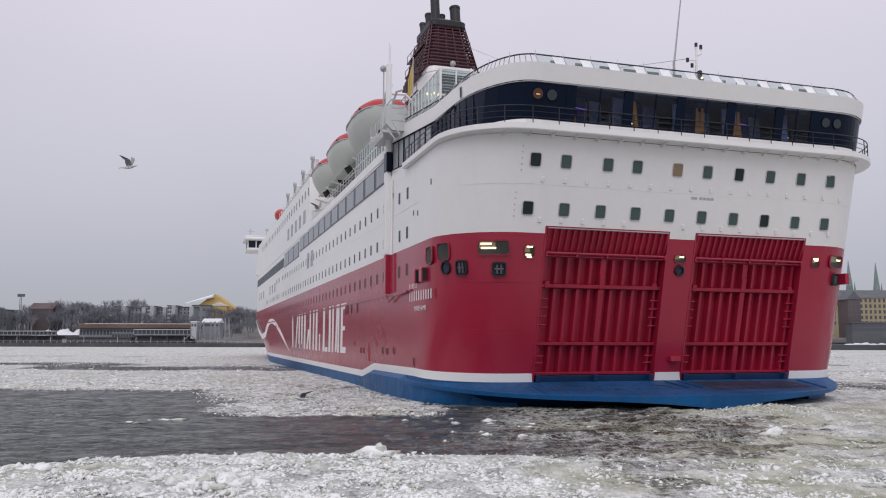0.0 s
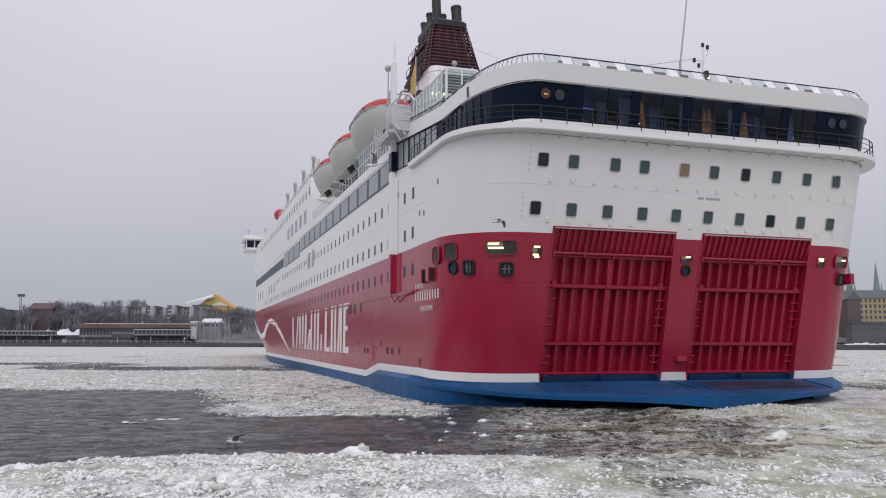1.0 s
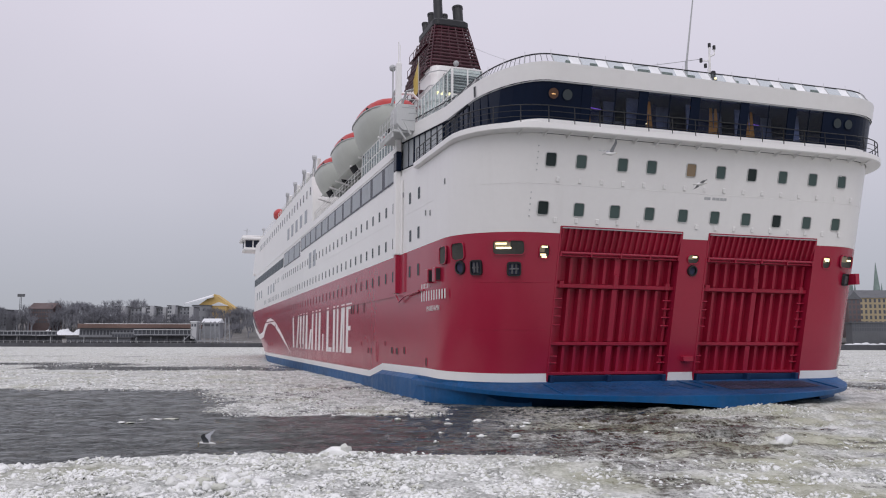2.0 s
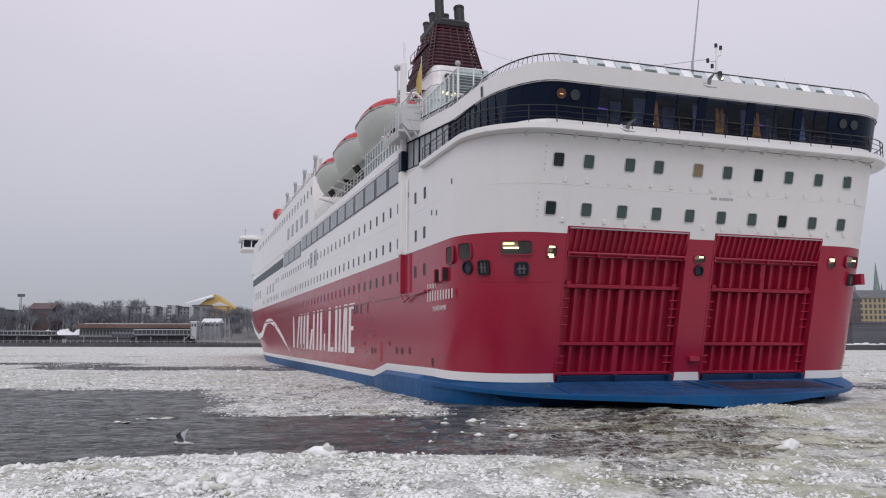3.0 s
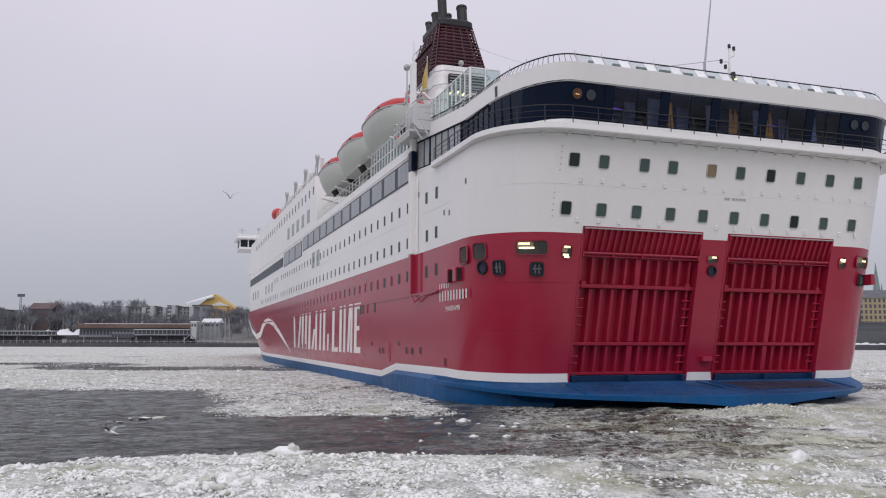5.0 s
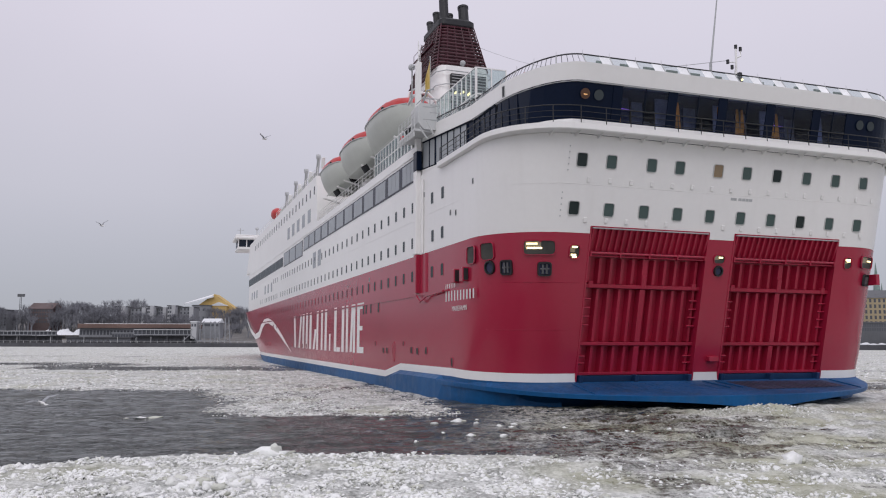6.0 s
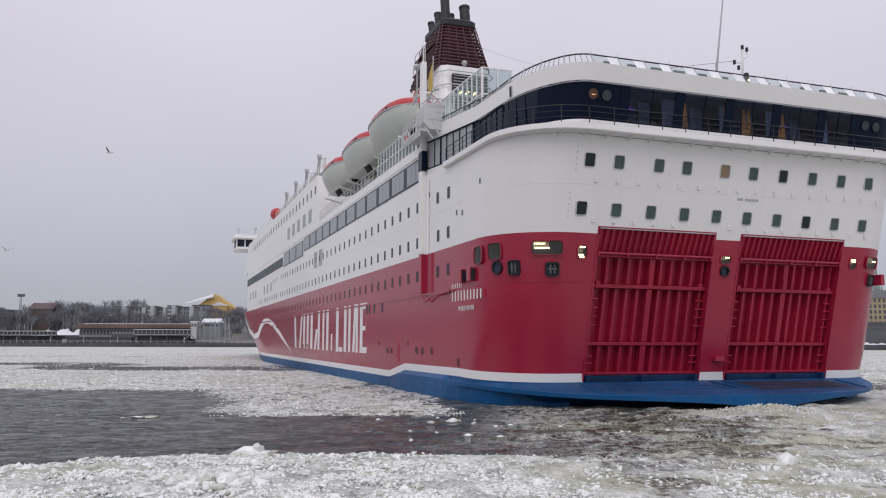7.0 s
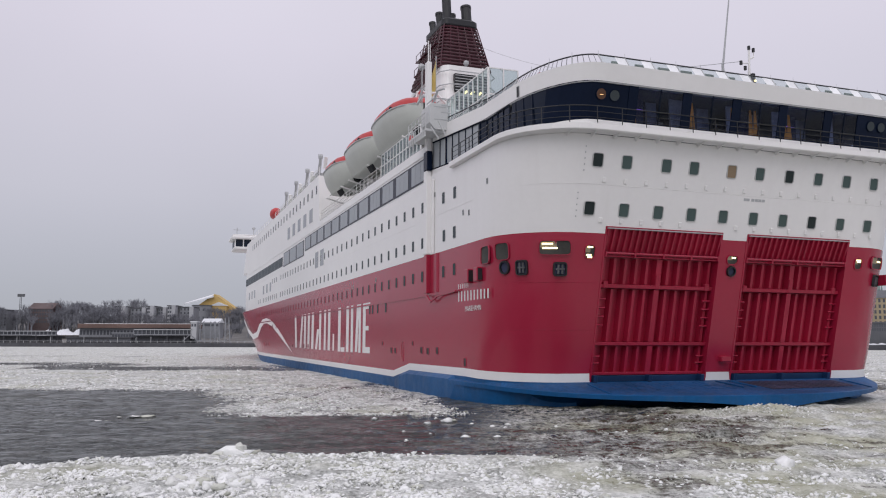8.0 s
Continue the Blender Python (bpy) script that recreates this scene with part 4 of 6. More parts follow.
for x, z in ((13.95, 22.17), (12.64, 21.74), (11.26, 21.24)):
    b = bmesh.new()
    box(b, (x - 0.28, 11.4, z - 0.07), (x + 0.28, 11.55, z + 0.07), 0.03)
    part("deck_lamp", b, [M_TUBE], ferry, "lit yellow deck lamp")
b = bmesh.new()
for i in range(5):
    box(b, (0.4 + 0.5 * i, 11.6, 18.7), (0.75 + 0.5 * i, 12.2, 19.3), 0.05)
part("stacked_chairs", b, [M_ORANGE], ferry)

# boat deck: inner house, overhead, rail
b = bmesh.new()
box(b, (21.0, -10.2, 17.98), (56.0, 10.2, 23.0), 0.1)
house = part("deck_house", b, [M_WHITE], ferry, "white deck house inboard of the lifeboats")
b = bmesh.new()
for z in (23.4, 23.8, 24.1):
    rod(b, (21.0, 10.0, z), (55.0, 10.0, z), 0.03, 4)
part("house_rail", b, [M_WHITE], house)
b = bmesh.new()
for z in (18.4, 18.75, 19.1):
    rod(b, (27.5, 14.3, z), (55.0, 14.3, z), 0.025, 5)
rail = part("boat_deck_rail", b, [M_WHITE], ferry)
for i in range(19):
    b = bmesh.new()
    rod(b, (27.5 + 1.5 * i, 14.3, 17.95), (27.5 + 1.5 * i, 14.3, 19.1), 0.03, 5)
    part("post", b, [M_WHITE], rail)
# forward block with a sloped aft end
b = bmesh.new()
sec = [(54.3, 17.9), (55.6, 23.75), (134.0, 24.0), (140.0, 17.9)]
va = [b.verts.new((x, HALF - 0.004, z)) for x, z in sec]
vb = [b.verts.new((x, -HALF + 0.004, z)) for x, z in sec]
b.faces.new(va), b.faces.new(vb[::-1])
for i in range(4):
    k = (i + 1) % 4
    b.faces.new((va[k], va[i], vb[i], vb[k]))
bmesh.ops.recalc_face_normals(b, faces=b.faces)
block = part("forward_house", b, [M_WHITE], ferry, "white forward accommodation block")
b = bmesh.new()
for z in (24.3, 24.7, 25.0):
    rod(b, (56.0, 14.2, z), (130.0, 14.2, z), 0.03, 4)
part("top_rail", b, [M_WHITE], block)
for i in range(26):
    b = bmesh.new()
    rod(b, (56.5 + 2.9 * i, 14.2, 23.8), (56.5 + 2.9 * i, 14.2, 25.0), 0.03, 4)
    part("post", b, [M_WHITE], block)

# raft cranes and canisters along the top edge
for i, x in enumerate((59.0, 68.0, 77.0, 86.0)):
    b = bmesh.new()
    rod(b, (x + 1.6, 13.6, 23.8), (x - 2.2, 14.0, 26.4), 0.2, 8)
    rod(b, (x - 2.2, 13.8, 26.4), (x - 2.2, 14.3, 26.4), 0.32, 8)
    box(b, (x + 0.2, 13.2, 23.8), (x + 1.0, 14.1, 24.9), 0.08)
    crane = part("raft_crane", b, [M_GREY], ferry, "grey raft launching crane, folded")
    b = bmesh.new()
    rod(b, (x + 2.2, 13.7, 24.4), (x + 3.9, 13.7, 24.4), 0.55, 10)
    part("raft_canister", b, [M_BOAT], crane)
    b = bmesh.new()
    rod(b, (x - 3.8, 13.8, 24.6), (x - 4.3, 13.8, 25.9), 0.24, 8)
    part("raft_hoist", b, [M_WHITE], crane)
b = bmesh.new()
bmesh.ops.create_uvsphere(b, u_segments=12, v_segments=8, radius=1.0, matrix=Matrix.Translation((97.0, 13.8, 25.2)) @ Matrix.Diagonal((2.2, 1.0, 1.0, 1)))
part("rescue_boat", b, [M_ORANGE], ferry, "orange rescue boat on the top deck", smooth=True)

# ---- lifeboats in their davits ----
def build_lifeboat():
    boat = new("lifeboat")
    boat.parent = ferry
    boat["label"] = "off-white enclosed lifeboat with an orange canopy"
    L, B = 5.7, 2.3
    rows = []
    st = [-1, -0.96, -0.86, -0.7, -0.45, -0.15, 0.15, 0.45, 0.7, 0.86, 0.96, 1]
    prof = [(0.0, -1.95), (0.46, -1.88), (0.52, -1.82), (0.80, -0.95), (0.95, -0.25), (1.02, 0.42), (1.0, 0.62)]
    for s in st:
        k = max(0.02, (1 - abs(s) ** 3.2)) ** 0.6
        keel = 0.9 * abs(s) ** 4
        half = [(w * B * k, z + (keel * (1 - (z + 1.9) / 2.4))) for w, z in prof]
        pts = [(s * L, y, z) for y, z in half] + [(s * L, -y, z) for y, z in reversed(half[1:])]
        rows.append(pts)
    bm, fs = loft(rows)
    bmesh.ops.recalc_face_normals(bm, faces=bm.faces)
    part("boat_hull", bm, [M_BOAT], boat, smooth=True).data.set_sharp_from_angle(angle=radians(32))
    rows = []
    for s in st:
        k = max(0.02, (1 - abs(s) ** 3.2)) ** 0.6
        hh = 1.05 * max(0.0, 1 - abs(s) ** 4) ** 0.6
        pts = []
        for i in range(11):
            a = math.pi * i / 10
            pts.append((s * L * 0.985, B * 0.99 * k * math.cos(a), 0.62 + hh * math.sin(a) ** 0.7))
        rows.append(pts)
    bm, fs = loft(rows)
    bmesh.ops.recalc_face_normals(bm, faces=bm.faces)
    part("canopy", bm, [M_ORANGE], boat, "orange canopy", smooth=True)
    for s in (1, -1):
        b = bmesh.new()
        run(b, [(x * L, s * (B * 1.03 * max(0.02, (1 - abs(x) ** 3.2)) ** 0.6), 0.56) for x in [-0.95 + 0.19 * i for i in range(11)]], 0.07, 5)
        part("fender", b, [M_GREY], boat)
    b = bmesh.new()
    box(b, (-3.6, B * 0.50, -1.80), (3.6, B * 0.56, -1.70), 0.03)
    part("bilge_keel", b, [M_BOAT], boat)
    for i in range(7):
        b = bmesh.new()
        box(b, (-2.9 + 0.85 * i, B * 0.86, 0.70), (-2.55 + 0.85 * i, B * 0.96, 0.84), 0.03)
        part("boat_window", b, [M_PANE_DARK], boat)
    for s in (1, -1):
        b = bmesh.new()
        box(b, (s * 4.4 - 0.2, -0.15, 1.2), (s * 4.4 + 0.2, 0.15, 1.95), 0.05)
        part("hook", b, [M_ORANGE], boat)
    b = bmesh.new()
    run(b, [(-L * 0.9, 0.5 * math.cos(q * 0.5236), -1.25 + 0.5 * math.sin(q * 0.5236)) for q in range(13)], 0.09, 6)
    rod(b, (-L * 0.8, 0, -1.25), (-L * 0.9, 0, -1.25), 0.36, 10)
    part("propeller_guard", b, [M_BLACK], boat)
    return boat


boat = build_lifeboat()
boat.matrix_local = pose(24.5, 13.0, 22.0)
for x in (35.4, 46.2):
    copy_thing(boat, pose(x, 13.0, 22.0))
for x in (20.4, 28.0, 31.8, 39.4, 43.0, 50.6):
    b = bmesh.new()
    run(b, [(x, 10.2, 19.0), (x, 12.6, 19.6), (x, 14.5, 20.1)], 0.09, 6)
    run(b, [(x, 10.2, 19.0), (x, 10.4, 22.9), (x, 11.6, 24.0), (x, 13.2, 23.9), (x, 13.3, 23.3)], 0.12, 6)
    part("davit", b, [M_WHITE], ferry, "white lifeboat davit arm")
for x in (31.0, 44.0, 16.9):
    b = bmesh.new()
    rod(b, (x, 14.0, 19.3), (x, 14.4, 19.9), 0.35, 10)
    part("winch", b, [M_BLACK], ferry)

# boarding platform box beside the trunk
b = bmesh.new()
prof = ((14.0, 18.3), (14.9, 18.3), (15.35, 18.75), (15.35, 20.0), (15.2, 20.15), (14.0, 20.15))
va, vb = [b.verts.new((11.0, y, z)) for y, z in prof], [b.verts.new((12.8, y, z)) for y, z in prof]
b.faces.new(va), b.faces.new(vb[::-1])
for i in range(6):
    k = (i + 1) % 6
    b.faces.new((va[i], vb[i], vb[k], va[k]))
bmesh.ops.recalc_face_normals(b, faces=b.faces)
M_CABIN = material("weathered_white_steel", (0.58, 0.59, 0.59), 0.45, vary=0.06, streak=0.2, grime=(0.4, 0.38, 0.34))
o = part("platform_cabin", b, [M_CABIN], ferry, "white box cabin hung beside the trunk")
b = bmesh.new()
box(b, (13.2, 13.8, 18.35), (17.2, 15.3, 18.55), 0.04)
for z in (18.95, 19.35, 19.7):
    run(b, [(13.2, 15.25, z), (17.2, 15.25, z)], 0.03)
for i in range(6):
    rod(b, (13.2 + 0.8 * i, 15.25, 18.5), (13.2 + 0.8 * i, 15.25, 19.7), 0.03, 5)
for i in range(9):
    box(b, (13.3 + 0.44 * i, 15.2, 18.0), (13.45 + 0.44 * i, 15.32, 18.4))
run(b, [(12.6, 15.1, 18.5), (12.6, 14.5, 17.7)], 0.06)
run(b, [(11.3, 15.0, 18.6), (11.3, 14.5, 17.7)], 0.06)
part("platform", b, [M_CABIN], o).location = (-2.0, 0.3, -0.2)
for x, z in ((11.05, 19.9), (11.05, 19.0)):
    b = bmesh.new()
    box(b, (x - 0.06, 14.1, z - 0.03), (x + 0.02, 15.0, z + 0.03))
    part("cabin_rib", b, [M_GREY], o)
b = bmesh.new()
run(b, [(11.0, 14.2, 20.5), (11.0, 15.0, 20.5), (12.6, 15.0, 20.5)], 0.04)
run(b, [(12.9, 14.6, 20.3), (12.0, 14.4, 21.4), (11.2, 14.2, 21.3)], 0.08)
part("cabin_rail", b, [M_GREY], o)
for i in range(4):
    b = bmesh.new()
    rod(b, (10.6, 13.9, 18.9 + 0.5 * i), (10.6, 14.6, 18.9 + 0.5 * i), 0.03, 5)
    part("rung", b, [M_GREY], o)
b = bmesh.new()
run(b, [(13.4, 14.4, 21.2), (15.5, 14.3, 22.1), (17.6, 14.1, 22.0)], 0.11)
run(b, [(13.4, 14.4, 22.3), (16.2, 14.2, 22.7), (17.6, 14.1, 22.0)], 0.07)
part("jib", b, [M_CABIN], o)
b = bmesh.new()
bmesh.ops.create_uvsphere(b, u_segments=10, v_segments=8, radius=0.26, matrix=Matrix.Translation((14.5, 14.8, 23.9)))
rod(b, (14.5, 14.8, 23.9), (13.5, 14.7, 23.75), 0.07)
rod(b, (14.5, 14.8, 23.9), (14.5, 14.8, 20.9), 0.025, 4)
rod(b, (14.25, 14.8, 23.8), (14.25, 14.8, 20.9), 0.025, 4)
part("searchlight", b, [M_GREY], o)
b = bmesh.new()
rod(b, (18.0, 14.4, 19.2), (18.0, 14.55, 19.2), 0.38, 12)
part("life_ring", b, [M_ORANGE], ferry)
b = bmesh.new()
rod(b, (29.0, 8.6, 23.0), (29.0, 8.6, 30.5), 0.05, 6)
pole = part("flag_pole", b, [M_GREY], ferry)
b, _ = loft([[(29.0, 8.6, 27.4), (28.8, 8.75, 26.9), (28.95, 8.95, 26.5), (28.7, 9.15, 26.4)], [(29.0, 8.6, 30.2), (28.75, 8.78, 29.6), (28.95, 8.95, 28.8), (28.65, 9.2, 28.0)]])
part("flag", b, [M_YELLOW], pole, "yellow signal flag")

# ---- funnel ----
FX = 47.0


def tapered(rows_spec, mat, name, parent, n=6, label=""):
    rows = []
    for z, xa, xb, hy, r in rows_spec:
        pts = []
        for cx, cy, a0 in ((xb - r, hy - r, 0), (xa + r, hy - r, 90), (xa + r, -hy + r, 180), (xb - r, -hy + r, 270)):
            for i in range(n + 1):
                a = radians(a0 + 90 * i / n)
                pts.append((cx + r * math.cos(a), cy + r * math.sin(a), z))
        rows.append(pts)
    bm, fs = loft(rows, closed=True)
    bm.faces.new([v for v in bm.verts if abs(v.co.z - rows_spec[-1][0]) < 1e-5][:len(rows[-1])])
    bmesh.ops.recalc_face_normals(bm, faces=bm.faces)
    o = part(name, bm, [mat], parent, label)
    return o


base = tapered([(23.0, 41.6, 56, 3.3, 1.0), (30.5, 41.9, 56, 3.2, 1.0), (34.9, 42.5, 55.2, 3.05, 1.0)], M_WHITE, "funnel_casing", ferry, label="white funnel casing with louvres")
for z in (28.5, 30.6, 32.4, 34.0):
    b = bmesh.new()
    pts = [(46, 3.4), (42.8, 3.4), (41.75, 2.5), (41.75, -2.5), (42.8, -3.4), (46, -3.4)]
    run(b, [(x - 0.05, y, z) for x, y in pts], 0.07, 5)
    part("casing_rail", b, [M_GREY], base)
for z0 in (31.6, 29.0):
    b = bmesh.new()
    box(b, (41.72, -2.3, z0), (42.25, 1.9, z0 + 2.1))
    lou = part("louvre", b, [M_BLACK], base)
    for i in range(6):
        b = bmesh.new()
        box(b, (41.6, -2.25, z0 + 0.15 + 0.34 * i), (41.8, 1.85, z0 + 0.22 + 0.34 * i))
        part("slat", b, [M_GREY], lou)
stack = tapered([(34.8, 43.6, 53.4, 2.75, 0.8), (40.9, 45.4, 51.0, 1.75, 0.7)], M_FUNNEL, "funnel_tower", ferry, label="dark red funnel ringed with tubular bars")
for i in range(13):
    k = i / 12
    z = 35.0 + 5.5 * k
    xa, xb, hy = 43.2 + 1.7 * k, 54.0 - 2.8 * k, 3.35 - 1.2 * k
    r = 0.8
    pts = []
    for cx, cy, a0 in ((xb - r, hy - r, 0), (xa + r, hy - r, 90), (xa + r, -hy + r, 180), (xb - r, -hy + r, 270)):
        for j in range(5):
            a = radians(a0 + 90 * j / 4)
            pts.append((cx + r * math.cos(a), cy + r * math.sin(a), z))
    b = bmesh.new()
    run(b, pts + pts[:1], 0.13, 6)
    part("ring_bar", b, [M_FUNNEL], stack)
for y in (3.1, 1.9, 0.6, -0.7, -2.0, -3.1):
    b = bmesh.new()
    rod(b, (43.2, y, 34.9), (44.9, y * 0.66, 40.7), 0.07, 5)
    part("strut", b, [M_FUNNEL], stack)
for s in (1, -1):
    for i in range(5):
        b = bmesh.new()
        k = i / 5
        x = 44.6 + 1.6 * i
        rod(b, (x, s * 3.35, 35.0), (x + 0.8, s * 2.2, 40.5), 0.08, 5)
        rod(b, (x + 1.6, s * 3.35, 35.0), (x + 0.8, s * 2.2, 40.5), 0.06, 5)
        part("strut", b, [M_FUNNEL], stack)
    for i in range(5):
        b = bmesh.new()
        z = 30.8 + 1.9 * i
        hy = 3.45 - 0.24 * i
        box(b, (45.5, min(s * hy, s * (hy + 0.5)), z), (53.0, max(s * hy, s * (hy + 0.5)), z + 0.08))
        for q in range(5):
            rod(b, (45.6 + 1.8 * q, s * (hy + 0.45), z), (45.6 + 1.8 * q, s * (hy + 0.45), z + 0.9), 0.04, 4)
        run(b, [(45.6, s * (hy + 0.45), z + 0.9), (52.8, s * (hy + 0.45), z + 0.9)], 0.04)
        part("service_gallery", b, [M_FUNNEL], stack)
tapered([(40.5, 45.0, 51.3, 2.0, 0.7), (40.75, 44.7, 51.6, 2.25, 0.8), (41.35, 44.7, 51.6, 2.25, 0.8), (41.6, 45.0, 51.3, 2.0, 0.7)], M_BLACK, "funnel_cap", stack, label="black funnel cap")
for x, y, r, h in ((46.0, 1.25, 0.55, 3.4), (46.2, -1.35, 0.62, 2.4), (48.2, 1.35, 0.45, 2.0), (47.8, -0.2, 0.4, 1.9), (50.3, 1.5, 0.4, 1.6), (50.2, -1.2, 0.4, 1.5)):
    b = bmesh.new()
    rod(b, (x, y, 41.3), (x + 0.5, y, 41.5 + h), r, 14)
    rod(b, (x + 0.45, y, 41.5 + h - 0.25), (x + 0.5, y, 41.5 + h + 0.02), r + 0.05, 14)
    part("exhaust_pipe", b, [M_BLACK], stack)
b = bmesh.new()
bmesh.ops.create_uvsphere(b, u_segments=10, v_segments=8, radius=0.34, matrix=Matrix.Translation((42.6, 0.2, 35.35)))
rod(b, (42.6, 0.2, 34.8), (42.6, 0.2, 35.1), 0.12)
part("radome", b, [M_GREY], stack)

# masts on the aft deck
b = bmesh.new()
rod(b, (0.0, -0.54, 18.0), (0.0, -0.6, 21.2), 0.11, 6, 0.09)
rod(b, (0.0, -0.6, 21.0), (0.0, -1.55, 27.5), 0.075, 6, 0.03)
part("aerial_mast", b, [M_GREY], ferry, "grey whip aerial on a post")
b = bmesh.new()
rod(b, (-2.6, -0.36, 18.6), (-2.6, -0.42, 21.2), 0.08, 8, 0.06)
run(b, [(-2.6, -0.40, 20.6), (-2.6, -0.75, 20.8), (-2.6, -0.75, 21.1)], 0.05)
run(b, [(-2.6, -0.40, 20.35), (-2.6, 0.25, 20.3)], 0.035)
lm = part("light_mast", b, [M_WHITE], ferry, "white mast with navigation lights")
for y, z in ((-0.42, 21.2), (-0.75, 21.1), (0.2, 20.2), (-0.1, 19.9)):
    b = bmesh.new()
    rod(b, (-2.6, y, z), (-2.6, y, z + 0.24), 0.09, 8)
    part("navigation_light", b, [M_BLACK], lm)
b = bmesh.new()
box(b, (-2.85, -0.65, 18.95), (-2.55, -0.4, 19.7), 0.05)
part("lamp_box", b, [M_BLACK], lm)
b = bmesh.new()
bmesh.ops.create_uvsphere(b, u_segments=8, v_segments=6, radius=0.07, matrix=Matrix.Translation((-2.9, -0.55, 19.2)))
part("stern_light", b, [M_TUBE], lm, "lit white stern light")
b = bmesh.new()
pts = [Vector((44.0, -2.5, 38.0)).lerp(Vector((-2.6, 0.2, 20.4)), i / 16) - Vector((0, 0, 1.6 * math.sin(math.pi * i / 16))) for i in range(17)]
run(b, pts, 0.02, 4)
part("signal_wire", b, [M_GREY], ferry)

# ---- bridge wing far forward ----
b = bmesh.new()
box(b, (143.0, 9.0, 23.9), (150.0, 16.4, 24.6), 0.2)
box(b, (142.0, 8.5, 26.2), (150.6, 17.0, 27.0), 0.25)
wing = part("bridge_wing", b, [M_WHITE], ferry, "white bridge wing overhanging the side")
b = bmesh.new()
box(b, (143.3, 9.2, 24.6), (149.8, 16.2, 26.2))
part("wing_glass", b, [M_PANE], wing)
for y in (16.2, 14.4, 12.6):
    b = bmesh.new()
    box(b, (143.15, y - 0.12, 24.5), (143.4, y + 0.12, 26.3))
    part("post", b, [M_WHITE], wing)
b = bmesh.new()
run(b, [(146, 15.6, 27.0), (146, 15.6, 29.2)], 0.09)
run(b, [(146, 14.8, 28.7), (146, 16.4, 28.7)], 0.06)
part("signal_mast", b, [M_GREY], wing)
b = bmesh.new()
bmesh.ops.create_uvsphere(b, u_segments=8, v_segments=6, radius=0.4, matrix=Matrix.Translation((147, 11.8, 29.3)))
run(b, [(147, 11.8, 27.0), (147, 11.8, 29.2)], 0.1)
part("radome", b, [M_GREY], wing)
b = bmesh.new()
box(b, (142.2, 8.7, 27.0), (150.4, 16.8, 27.25), 0.1)
part("snow_cover", b, [M_WHITE], wing)

# ---- water, brash ice, shore ----
def smooth(a, b, v):
    v = max(0.0, min(1.0, (v - a) / (b - a)))
    return v * v * (3 - 2 * v)


def ice_cover(x, y):
    """How densely ice covers the water at a place, 0 to 1."""
    n = noise.noise((x * 0.09, y * 0.05, 3.1)) * 0.6 + noise.noise((x * 0.3, y * 0.16, 7.7)) * 0.4
    if y > 62:
        band = noise.noise((x * 0.010 + 4, y * 0.045, 1.3)) * smooth(520, 110, y)
        lane = 0.34 * smooth(96, 102, y + 5 * n) * smooth(118, 109, y + 5 * n) * smooth(-62, -48, x)
        far = 0.72 + 0.50 * band + 0.55 * n - lane + 0.16 * smooth(120, 260, y)
        return max(0.0, min(1.0, far))
    back = smooth(55, 63, y + 4 * n)
    edge = 24.3 + 1.3 * noise.noise((x * 0.14, 2.2, 0.4)) + smooth(-13, -5, x) * 2.2 + smooth(3, 12, x) * 2
    front = smooth(edge + 0.8, edge - 0.8, y + 1.1 * n) * (1.0 - 0.50 * smooth(2.0, 7.0, x + 2 * n))
    side = smooth(38.5, 41.5, y + 3.0 * n - 0.05 * x) * smooth(-15, -8, x + 0.35 * (y - 39) + 3 * n) * smooth(3.0, -1.5, x + 2 * n)
    streak = noise.noise((x * 0.16 + 0.2 * y, y * 0.9, 5.5)) * 0.75 + noise.noise((x * 0.7, y * 1.6, 8.5)) * 0.6
    wake = smooth(3.0, 8.5, x + 2.0 * n - 3.5 * smooth(35, 39, y)) * (0.30 + 0.36 * streak) + smooth(7.5, 12.5, x + 2.5 * n - 0.5 * (y - 27)) * (0.60 + 0.42 * streak)
    wash = smooth(10, 13.5, x) * smooth(37, 41, y) * smooth(47, 43, y) * 0.35 + 0.7 * math.exp(-((x - 16.5) / 4.2) ** 2 - ((y - 41.0) / 2.0) ** 2)
    flecks = 0.14 + 0.20 * streak
    right = smooth(14, 20, x + 2 * n) * smooth(38, 45, y) * (0.80 + 0.3 * n)
    return max(0.0, min(1.0, max(front, side * 0.62, back * 0.62, right, wake + wash, flecks)))


def stirred(x, y):
    """How much the propellers have stirred the water up, 0 to 1."""
    n = noise.noise((x * 0.12, y * 0.12, 14.0))
    if y < 26:
        return smooth(0.0, 3.0, x + 2 * n) * smooth(14, 19, y)
    return smooth(0.0, 8.0, x + 3 * n) * smooth(52, 44, y) * smooth(14, 19, y)


